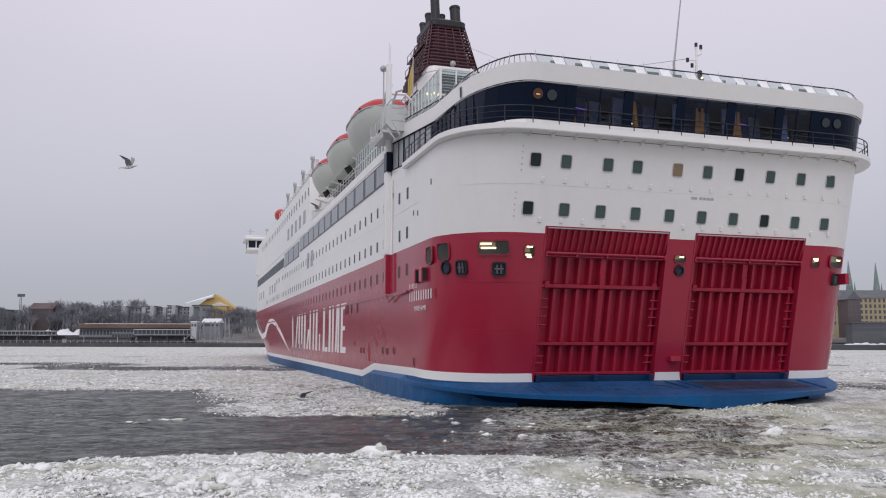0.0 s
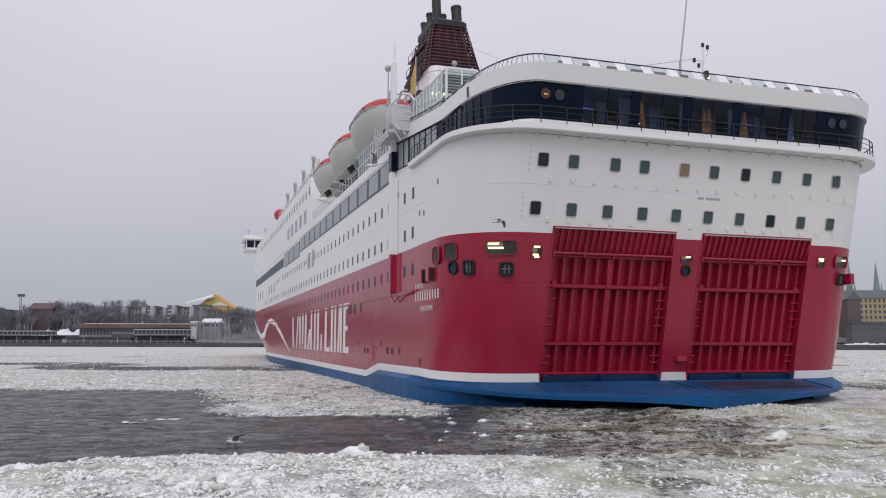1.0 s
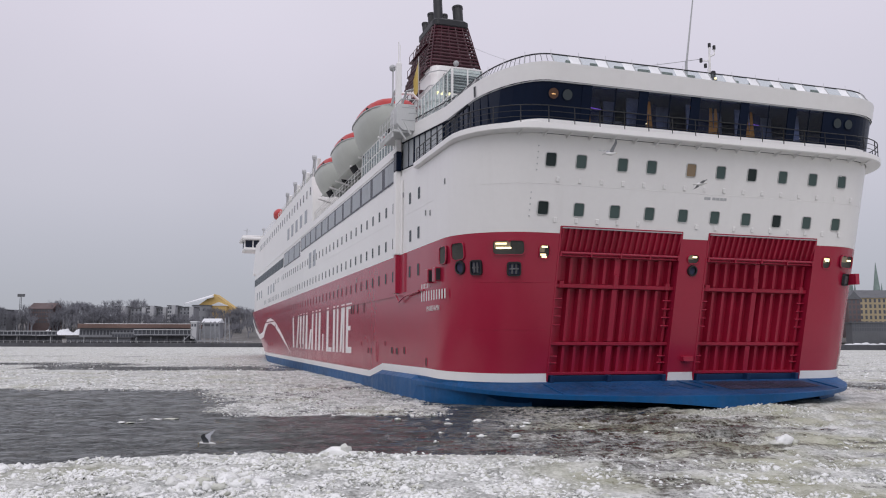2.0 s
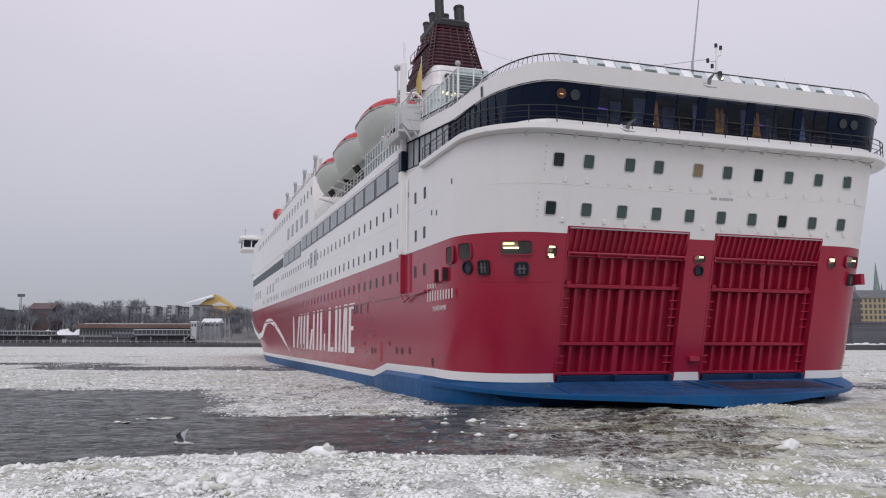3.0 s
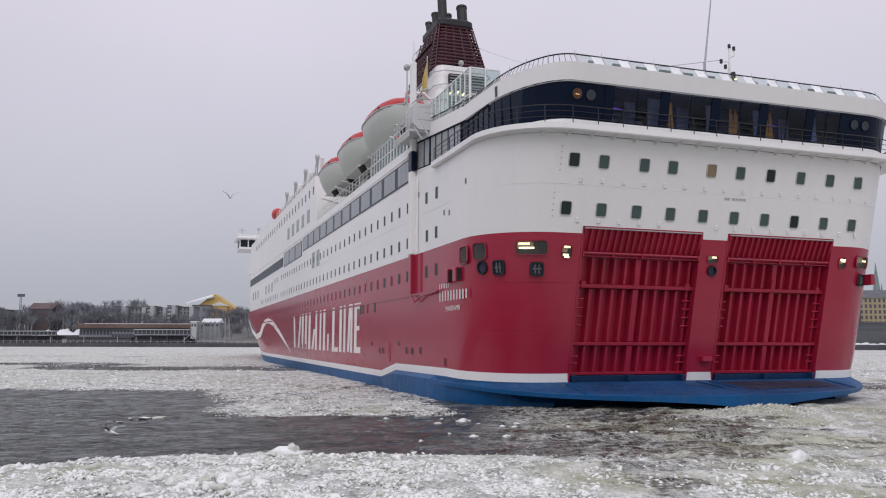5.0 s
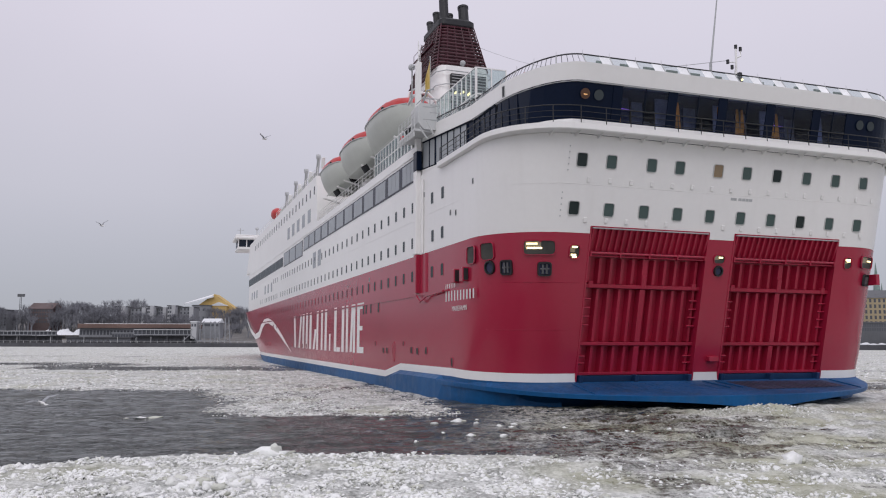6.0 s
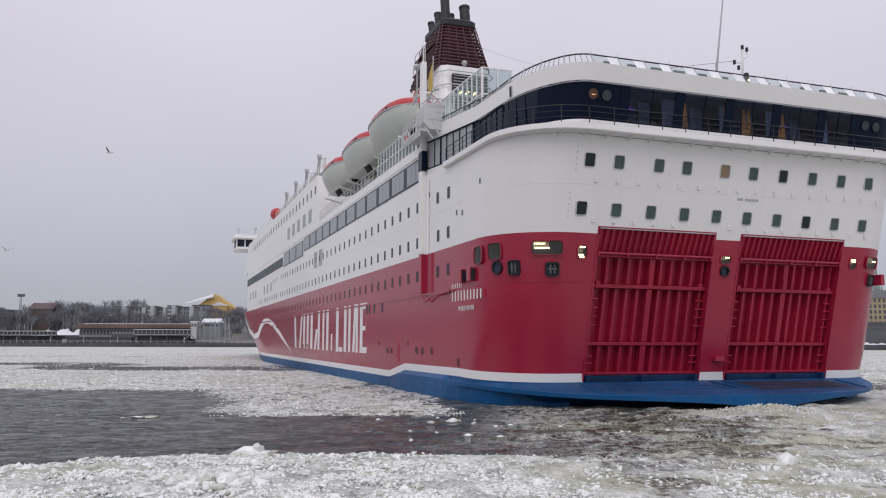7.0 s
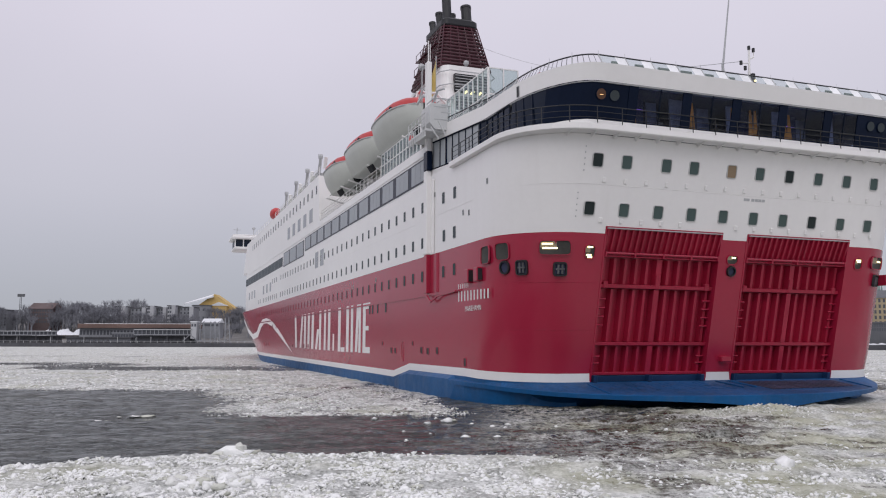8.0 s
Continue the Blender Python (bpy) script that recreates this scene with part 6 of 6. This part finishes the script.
def build_walkway(x0, x1, d, z0, z1):
    w = thing("covered_walkway", "raised glazed passenger walkway on posts", "walkway", "passenger walkways")
    b = bmesh.new()
    box(b, (x0, d, z0), (x1, d + 3, z0 + 0.5))
    part("floor_beam", b, [M_CONC], w)
    b = bmesh.new()
    box(b, (x0, d, z1 - 0.4), (x1, d + 3, z1))
    part("roof", b, [M_PLASTER], w)
    b = bmesh.new()
    box(b, (x0, d + 1.2, z0 + 0.4), (x1, d + 1.4, z1 - 0.3))
    part("glazing", b, [M_HOLE], w)
    n = int((x1 - x0) / 2.2)
    for i in range(n + 1):
        b = bmesh.new()
        x = x0 + (x1 - x0) * i / n
        box(b, (x - 0.14, d - 0.02, z0 + 0.4), (x + 0.14, d + 0.3, z1 - 0.3))
        part("post", b, [M_CONC], w)
        if i % 4 == 0:
            b = bmesh.new()
            box(b, (x - 0.3, d + 0.5, 2.0), (x + 0.3, d + 1.1, z0))
            part("leg", b, [M_QUAY], w)


build_walkway(X(0), X(118), 458, Z(596), Z(588))
build_walkway(X(252), X(352), 458, Z(595), Z(585))
build_walkway(X(-60), X(-2), 458, Z(596), Z(588))
build_house("dark_shed", "dark low quay shed with openings", X(140), X(250), 456, 6, Z(609), Z(600), M_QUAY, M_QUAY, 14, 1, 0, (1.6, 1.6))
build_house("dark_shed", "dark low quay shed with openings", X(254), X(345), 462, 6, Z(609), Z(598), M_QUAY, M_QUAY, 12, 1, 0, (1.6, 1.6))
build_house("dark_shed", "dark low quay shed with openings", X(0), X(115), 462, 6, Z(609), Z(598), M_QUAY, M_QUAY, 12, 1, 0, (1.6, 1.6))
build_house("link_house", "white-roofed link span house on the quay", X(366), X(395), 462, 9, Z(582), Z(573), M_CONC, M_SNOW, 9, 1, -2.4, (1.2, 1.3))
for px in (368, 386, 394, 411):
    b = bmesh.new()
    for dx in (0, 3.0):
        rod(b, (X(px) + dx, 456, 1.5), (X(px) + dx * 0.6, 456, Z(572 if px < 400 else 566)), 0.3, 5)
    for q in range(4):
        rod(b, (X(px), 456, 3 + 3.2 * q), (X(px) + 2.6, 456, 5 + 3.2 * q), 0.14, 4)
    tagged(part("link_tower", b, [M_CONC], None), "grey steel lattice tower of the link span", "tower", "link span towers")
b = bmesh.new()
run(b, [(X(340), 455, Z(605)), (X(352), 455, Z(594)), (X(366), 455, Z(605)), (X(412), 455, Z(605))], 0.3)
tagged(part("gangway", b, [M_CONC], None), "grey steel gangway at the quay edge", "gangway")
build_house("white_booth", "small white booth at the terminal end", X(350), X(360), 458, 5, Z(583), Z(573), M_PLASTER, M_SNOW, 2, 1)
build_house("glazed_front", "grey glazed terminal level above the quay", X(205), X(350), 466, 3, Z(600), Z(592), M_CONC, M_CONC, 30, 1, 0, (1.4, 1.7))
for i in range(40):
    b = bmesh.new()
    x = X(2 + 11.4 * i)
    rod(b, (x, 453.5, 2.0), (x, 453.5, 3.4 + 2.2 * (i % 5 == 0)), 0.16, 5)
    rod(b, (x, 453.5, 3.2), (x + 3.9, 453.5, 3.2), 0.09, 4)
    tagged(part("quay_post", b, [M_GREY], None), "grey fence post on the quay edge", "post", "quay fence posts")
# buildings on the slope
build_house("brick_house", "brown brick house with red roof on the slope", X(50, 520), X(92, 520), 520, 14, Z(575, 520), Z(549, 520), M_BRICK, M_BRICK, 9, 4, -4.0)
build_house("grey_house", "grey plaster house on the slope", X(-30, 520), X(12, 520), 520, 14, Z(580, 520), Z(552, 520), M_CONC, M_SLATE, 8, 5)
build_house("ochre_hall", "large ochre hall with a snowy gabled roof", X(340, 600), X(418, 600), 600, 12, Z(585, 600), Z(550, 600), M_OCHRE, M_OCHRE, 0, 0, 11.6, cat="hall")
b = bmesh.new()
low_l, low_r, up_r, up_l = (X(324, 597), 597, Z(540, 597)), (X(377, 597), 597, Z(525.5, 597)), (X(379, 613), 613, Z(522, 613)), (X(330, 613), 613, Z(537, 613))
v = [b.verts.new(p) for p in (low_l, low_r, up_r, up_l)] + [b.verts.new((p[0], p[1], p[2] - 1.0)) for p in (low_l, low_r, up_r, up_l)]
for q in ((0, 1, 2, 3), (7, 6, 5, 4), (0, 4, 5, 1), (1, 5, 6, 2), (2, 6, 7, 3), (3, 7, 4, 0)):
    b.faces.new([v[k] for k in q])
bmesh.ops.recalc_face_normals(b, faces=b.faces)
tagged(part("hall_snow_slope", b, [M_SNOW], None), "snow lying on the hall's roof slope", "snow")
build_house("grey_annex", "grey annex wall beside the ochre hall", X(340, 590), X(372, 590), 590, 8, Z(585, 590), Z(543, 590), M_CONC, M_SLATE, 4, 3)
build_house("ochre_wing", "low ochre wing with a snowy roof", X(372, 594), X(400, 594), 594, 8, Z(585, 594), Z(543, 594), M_OCHRE, M_SNOW, 5, 2, 2.6)
for i, (pa, pb, py) in enumerate(((206, 224, 549), (228, 256, 551), (261, 274, 548), (277, 293, 550), (297, 312, 547), (315, 340, 549))):
    build_house("apartment_block", "grey and white slab apartment block on the ridge", X(pa, 546), X(pb, 546), 545 + 4 * (i % 2), 12, Z(578, 546), Z(py - 3, 546), M_CONC if i % 2 else M_PLASTER, M_SLATE, 4, 5, group="slab apartment blocks")
    b = bmesh.new()
    box(b, (X(pb, 546) - 2.4, 543 + 4 * (i % 2), Z(585, 546)), (X(pb, 546) + 0.1, 545 + 4 * (i % 2), Z(py - 3, 546) + 0.6))
    tagged(part("stair_tower", b, [M_PLASTER], None), "white windowless stair tower of an apartment block", "tower", "stair towers")
for pa, pb, ya, yb in ((60, 92, 589, 584), (88, 126, 588, 581), (124, 143, 588, 582)):
    rows = []
    for j, f in enumerate((0.0, 0.25, 0.6, 1.0)):
        row = []
        for i in range(17):
            u = pa + (pb - pa) * i / 16
            d = 498 + 10 * f
            h = Z(ya, 500) - 2.5 + (Z(yb, 500) - Z(ya, 500) + 2.5) * math.sin(f * 1.57) * (0.75 + 0.45 * noise.noise((i * 0.7, j * 0.9, pa))) * math.sin(math.pi * (i + 0.6) / 17.2) ** 1.1
            row.append((X(u, 500), d, h))
        rows.append(row)
    b, _ = loft(rows)
    for f in b.faces:
        f.smooth = True
    bmesh.ops.recalc_face_normals(b, faces=b.faces)
    tagged(part("snow_bank", b, [M_SNOW], None), "bank of old snow on the slope", "snow", "snow banks")
b = bmesh.new()
for dx in (-0.7, 0.7):
    rod(b, (X(35, 500) + dx, 500, 4), (X(35, 500) + dx * 0.6, 500, Z(524, 500)), 0.16, 5)
for q in range(16):
    rod(b, (X(35, 500) - 0.65, 500, 5 + 1.4 * q), (X(35, 500) + 0.65, 500, 6.4 + 1.4 * q), 0.07, 4)
m1 = tagged(part("floodlight_mast", b, [M_SLATE], None), "tall grey floodlight mast above the quay", "mast")
b = bmesh.new()
box(b, (X(29, 500), 499.7, Z(528, 500)), (X(42, 500), 500.3, Z(523, 500)), 0.1)
part("lamp_rack", b, [M_SLATE], m1)


# bare trees
def build_tree(seed):
    r = random.Random(seed)
    t = thing("bare_tree", "bare leafless winter tree on the slope", "tree", "winter trees")
    trunk, crown = bmesh.new(), bmesh.new()
    rod(trunk, (0, 0, -2), (0.1, 0, 3.2), 0.32, 6, 0.22)

    def grow(p, d, ln, rad, lev):
        q = p + d * ln
        rod(crown, p, q, rad, 3, rad * 0.6)
        if lev == 0:
            return
        for _ in range(3):
            nd = (d + Vector((r.uniform(-0.8, 0.8), r.uniform(-0.8, 0.8), r.uniform(-0.15, 0.6)))).normalized()
            grow(p + d * ln * r.uniform(0.55, 1.0), nd, ln * r.uniform(0.6, 0.8), rad * 0.62, lev - 1)
    for _ in range(4):
        grow(Vector((0.1, 0, r.uniform(2, 3.2))), Vector((r.uniform(-0.6, 0.6), r.uniform(-0.6, 0.6), 1)).normalized(), r.uniform(2.4, 3.2), 0.16, 4)
    part("trunk", trunk, [M_BARK], t)
    part("crown", crown, [M_BARK], t, "fine bare twigs")
    return t


kinds = [build_tree(s) for s in (3, 8, 14)]
rt = random.Random(5)
spots = []


def grove(n, pa, pb, d0, d1, tops):
    """Trees between two bearings whose tops reach about the given height line."""
    for _ in range(n):
        d = rt.uniform(d0, d1)
        tall = rt.uniform(11, 16)
        spots.append((X(rt.uniform(pa, pb), d), d, Z(rt.uniform(tops[0], tops[1]), d) - tall, tall / 9.5))


grove(46, 92, 212, 522, 580, (531, 545))
grove(40, 88, 215, 512, 530, (546, 560))
grove(8, 224, 252, 575, 600, (529, 540))
grove(22, -15, 60, 505, 530, (540, 566))
grove(16, 408, 470, 560, 600, (541, 556))
grove(30, 200, 350, 525, 540, (552, 566))
grove(16, 355, 450, 500, 540, (556, 575))
grove(14, 368, 424, 560, 588, (541, 556))
for i in range(14):
    spots.append((rt.uniform(190, 300), rt.uniform(385, 392), rt.uniform(2.5, 4), rt.uniform(0.9, 1.3)))
for i, (x, y, z, k) in enumerate(spots):
    src = kinds[i % 3]
    m = pose(x, y, z, 0, 0, rt.uniform(0, 360))
    if i < 3:
        src.matrix_world = m
        src.scale = (k, k, k)
    else:
        c = copy_thing(src, m)
        c.scale = (k, k, k)

# right shore: palace, spires, quay
def XR(px):
    return (px - 784) * 0.272


def ZR(py):
    return 3.65 + (604 - py) * 0.274


build_house("stone_palace", "large ochre stone building with a slate roof", XR(1452), XR(1640), 386 + 24, 20, ZR(574), ZR(522), M_SAND, M_SLATE, 22, 5, -4.5, (1.1, 1.8))
build_house("brown_house", "dark brown brick house below the spire", XR(1494), XR(1516), 384, 10, ZR(574), ZR(530), M_BRICK, M_SLATE, 3, 5, 4)
build_house("quay_house", "dark glazed quay house with white mullions", XR(1488), XR(1555), 378, 6, ZR(586), ZR(572), M_SLATE, M_SLATE, 16, 2, 0, (0.7, 1.5))


def build_spire(px, py, d):
    k = d / 1423 * 1.0
    x = (px - 784) * k
    s = thing("church_spire", "slender weathered green church spire", "spire", "church spires")
    top = 3.65 + (604 - py) * k
    b = bmesh.new()
    box(b, (x - 2.2, d, 8), (x + 2.2, d + 4.4, top - 17))
    part("tower", b, [M_BRICK], s)
    b = bmesh.new()
    rod(b, (x, d + 2.2, top - 17), (x, d + 2.2, top), 2.0, 8, 0.08)
    part("spire", b, [M_COPPER], s)
    for q in (-1, 1):
        b = bmesh.new()
        rod(b, (x + 2 * q, d + 0.4, top - 17), (x + 2 * q, d + 0.4, top - 12.5), 0.5, 6, 0.05)
        part("pinnacle", b, [M_COPPER], s)


build_spire(1508, 458, 440)
build_spire(1556, 462, 470)
for i in range(10):
    b = bmesh.new()
    x = XR(1470 + 14 * i)
    bmesh.ops.create_icosphere(b, subdivisions=2, radius=1.0, matrix=Matrix.Translation((x + 1.6, 375, 2.3)) @ Matrix.Diagonal((2.3, 1.1, 0.7 + 0.3 * (i % 3), 1)))
    for v in b.verts:
        v.co += Vector((0.3, 0.2, 0.25)) * noise.noise(v.co * 0.9)
    tagged(part("snow_heap", b, [M_SNOW], None), "heap of cleared snow on the quay", "snow", "snow heaps")


# ---- gulls ----
M_GULL = material("white_gull_feathers", (0.70, 0.70, 0.69), 0.8, vary=0.08, scale=10)
M_GULL_WING = material("grey_gull_wing_feathers", (0.26, 0.27, 0.29), 0.8, vary=0.2, scale=12)
M_BILL = material("yellow_bill", (0.55, 0.36, 0.06), 0.5)


def build_gull(label):
    """Gull, x forward; the two wings are hinged at the shoulder."""
    g = thing("gull", label, "gull", "gulls over the harbour")
    st = [(-0.30, 0.012, 0.01), (-0.24, 0.035, 0.005), (-0.10, 0.075, 0.0), (0.04, 0.085, 0.0), (0.14, 0.065, 0.01), (0.19, 0.048, 0.02), (0.235, 0.05, 0.03), (0.27, 0.035, 0.028), (0.29, 0.012, 0.02)]
    rows = [[(x, r * math.cos(a), z + 0.9 * r * math.sin(a)) for a in [2 * math.pi * k / 10 for k in range(10)]] for x, r, z in st]
    bm, _ = loft(rows, closed=True)
    bmesh.ops.recalc_face_normals(bm, faces=bm.faces)
    part("body", bm, [M_GULL], g, smooth=True)
    b = bmesh.new()
    rod(b, (0.285, 0, 0.02), (0.345, 0, 0.008), 0.014, 6, 0.004)
    part("bill", b, [M_BILL], g)
    b = bmesh.new()
    v = [b.verts.new(p) for p in ((-0.24, 0.03, 0.012), (-0.24, -0.03, 0.012), (-0.40, -0.075, 0.0), (-0.41, 0, -0.002), (-0.40, 0.075, 0.0))]
    w = [b.verts.new((q.co.x, q.co.y, q.co.z - 0.012)) for q in v]
    b.faces.new(v), b.faces.new(w[::-1])
    for i in range(5):
        k = (i + 1) % 5
        b.faces.new((v[i], w[i], w[k], v[k]))
    bmesh.ops.recalc_face_normals(b, faces=b.faces)
    part("tail", b, [M_GULL], g)
    wings = []
    for s in (1, -1):
        spanw = [(0.0, 0.11, -0.10), (0.14, 0.13, -0.09), (0.30, 0.14, -0.05), (0.45, 0.09, -0.07), (0.58, 0.01, -0.09), (0.66, -0.09, -0.12)]
        rows = []
        for i, (y, f, r) in enumerate(spanw):
            z = 0.05 * math.sin(math.pi * min(1, y / 0.5)) - 0.02 * (y > 0.4)
            th = 0.018 * (1 - y / 0.75)
            mid = (f + r) / 2
            rows.append([(f, s * y, z), (mid + 0.02, s * y, z + th), (r, s * y, z - 0.005), (mid + 0.02, s * y, z - th * 0.6)])
        bm, _ = loft(rows, closed=True)
        bmesh.ops.recalc_face_normals(bm, faces=bm.faces)
        wing = part("wing", bm, [M_GULL_WING], g, "grey wing with darker tip")
        wing.matrix_local = pose(0.02, s * 0.05, 0.045)
        wings.append((wing, s))
    return g, wings


gulls = [build_gull("grey-winged white gull flapping past the stern"), build_gull("grey-winged white gull circling beside the ship"), build_gull("white gull settling on the open water")]

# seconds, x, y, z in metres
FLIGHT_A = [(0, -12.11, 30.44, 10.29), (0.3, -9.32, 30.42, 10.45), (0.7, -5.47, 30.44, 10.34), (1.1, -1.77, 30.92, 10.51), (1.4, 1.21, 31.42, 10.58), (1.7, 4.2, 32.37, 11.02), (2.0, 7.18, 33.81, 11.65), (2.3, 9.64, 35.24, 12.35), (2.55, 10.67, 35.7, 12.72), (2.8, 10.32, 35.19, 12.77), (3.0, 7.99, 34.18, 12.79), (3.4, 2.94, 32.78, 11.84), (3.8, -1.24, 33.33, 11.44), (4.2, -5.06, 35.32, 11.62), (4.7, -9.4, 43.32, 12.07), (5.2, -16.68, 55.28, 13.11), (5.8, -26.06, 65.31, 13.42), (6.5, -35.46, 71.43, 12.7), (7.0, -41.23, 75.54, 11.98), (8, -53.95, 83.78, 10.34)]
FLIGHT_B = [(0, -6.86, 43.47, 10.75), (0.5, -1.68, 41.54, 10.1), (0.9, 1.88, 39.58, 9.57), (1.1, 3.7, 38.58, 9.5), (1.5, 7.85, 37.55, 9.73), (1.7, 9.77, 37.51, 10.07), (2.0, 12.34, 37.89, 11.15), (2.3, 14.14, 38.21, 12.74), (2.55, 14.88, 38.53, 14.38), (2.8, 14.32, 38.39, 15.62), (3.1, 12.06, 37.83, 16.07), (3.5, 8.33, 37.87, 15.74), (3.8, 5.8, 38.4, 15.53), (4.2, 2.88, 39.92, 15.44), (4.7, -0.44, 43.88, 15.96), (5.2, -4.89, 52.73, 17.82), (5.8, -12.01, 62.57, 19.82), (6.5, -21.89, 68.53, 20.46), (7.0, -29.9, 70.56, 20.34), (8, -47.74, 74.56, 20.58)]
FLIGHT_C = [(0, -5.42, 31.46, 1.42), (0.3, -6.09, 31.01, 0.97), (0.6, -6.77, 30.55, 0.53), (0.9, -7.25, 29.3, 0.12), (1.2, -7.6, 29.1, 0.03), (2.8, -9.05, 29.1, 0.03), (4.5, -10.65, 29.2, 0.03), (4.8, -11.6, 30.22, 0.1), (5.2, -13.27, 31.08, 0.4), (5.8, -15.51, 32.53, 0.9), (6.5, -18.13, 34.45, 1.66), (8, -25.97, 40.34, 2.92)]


def glide(rows, t):
    """Smooth place on a flight at t seconds."""
    for i in range(len(rows) - 1):
        if t <= rows[i + 1][0] or i == len(rows) - 2:
            p = [Vector(rows[max(0, min(len(rows) - 1, k))][1:]) for k in (i - 1, i, i + 1, i + 2)]
            ts = [rows[max(0, min(len(rows) - 1, k))][0] for k in (i - 1, i, i + 1, i + 2)]
            u = (t - ts[1]) / (ts[2] - ts[1])
            m1 = (p[2] - p[0]) / max(1e-3, ts[2] - ts[0]) * (ts[2] - ts[1])
            m2 = (p[3] - p[1]) / max(1e-3, ts[3] - ts[1]) * (ts[2] - ts[1])
            return p[1] * (2 * u ** 3 - 3 * u ** 2 + 1) + m1 * (u ** 3 - 2 * u ** 2 + u) + p[2] * (3 * u ** 2 - 2 * u ** 3) + m2 * (u ** 3 - u ** 2)


def gull_rows():
    out = []
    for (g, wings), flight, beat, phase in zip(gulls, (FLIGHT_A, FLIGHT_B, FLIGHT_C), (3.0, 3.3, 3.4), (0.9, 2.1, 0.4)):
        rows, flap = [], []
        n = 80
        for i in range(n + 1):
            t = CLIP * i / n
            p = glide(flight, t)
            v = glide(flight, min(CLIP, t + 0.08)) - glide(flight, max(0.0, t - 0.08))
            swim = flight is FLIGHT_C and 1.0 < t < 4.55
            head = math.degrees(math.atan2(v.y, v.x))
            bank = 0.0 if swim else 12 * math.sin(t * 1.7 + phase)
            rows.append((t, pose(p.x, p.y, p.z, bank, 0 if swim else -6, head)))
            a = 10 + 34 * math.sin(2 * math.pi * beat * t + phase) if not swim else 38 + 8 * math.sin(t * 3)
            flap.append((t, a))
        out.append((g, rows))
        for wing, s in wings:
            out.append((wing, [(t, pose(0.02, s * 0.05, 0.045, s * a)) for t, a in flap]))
    for ob, a, bx in ((floe_a, (-11.1, 22.9), (-15.6, 22.7)), (floe_b, (-2.1, 26.4), (-6.6, 26.4)), (floe_c, (-12.8, 37.7), (-14.8, 39.3)), (floe_d, (2.0, 37.0), (0.2, 37.4)), (floe_e, (-14.0, 36.6), (-15.6, 37.0))):
        out.append((ob, [(CLIP * i / 4, pose(a[0] + (bx[0] - a[0]) * i / 4, a[1] + (bx[1] - a[1]) * i / 4, 0.012 * (-1) ** i, 0, 0, 2.5 * i)) for i in range(5)]))
    out.append((floe_f, [(t, pose(x, y, 0.02 * math.sin(2.1 * t), 0, 0, 4 * t)) for t, x, y in ((0, 13.0, 32.2), (1.4, 12.5, 30.3), (2.8, 11.99, 28.47), (3.5, 11.78, 27.59), (4.7, 11.1, 25.61), (6.5, 10.4, 24.67), (8, 10.0, 24.0))]))
    for ob, a, bx in loose:
        out.append((ob, [(CLIP * i / 8, pose(a[0] + (bx[0] - a[0]) * i / 8, a[1] + (bx[1] - a[1]) * i / 8, 0.03 * math.sin(i * 1.9 + a[0]), 0, 0, 6 * i)) for i in range(9)]))
    out.append((drift, [(CLIP * i / 4, pose(-0.28 * i, 0.03 * i, 0.006 * (-1) ** i)) for i in range(5)]))
    out.append((slush, [(CLIP * i / 4, pose(0.4 * i, 0.02 * i, 0.006 * (-1) ** i)) for i in range(5)]))
    return out


def motions():
    rows = []
    for i in range(9):
        t, s = i * CLIP / 8, i / 8
        x = 13.956 + 3.1535 * s + 0.0897 * s * s
        y = 48.843 + 0.1429 * s + 0.2827 * s * s
        turn = math.degrees(0.30228 + 0.041336 * s + 0.00144 * s * s)
        rows.append((t, pose(x, y, 0, 0, 0, 90 + turn)))
    walk(ferry, rows)
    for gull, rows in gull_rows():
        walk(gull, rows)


motions()
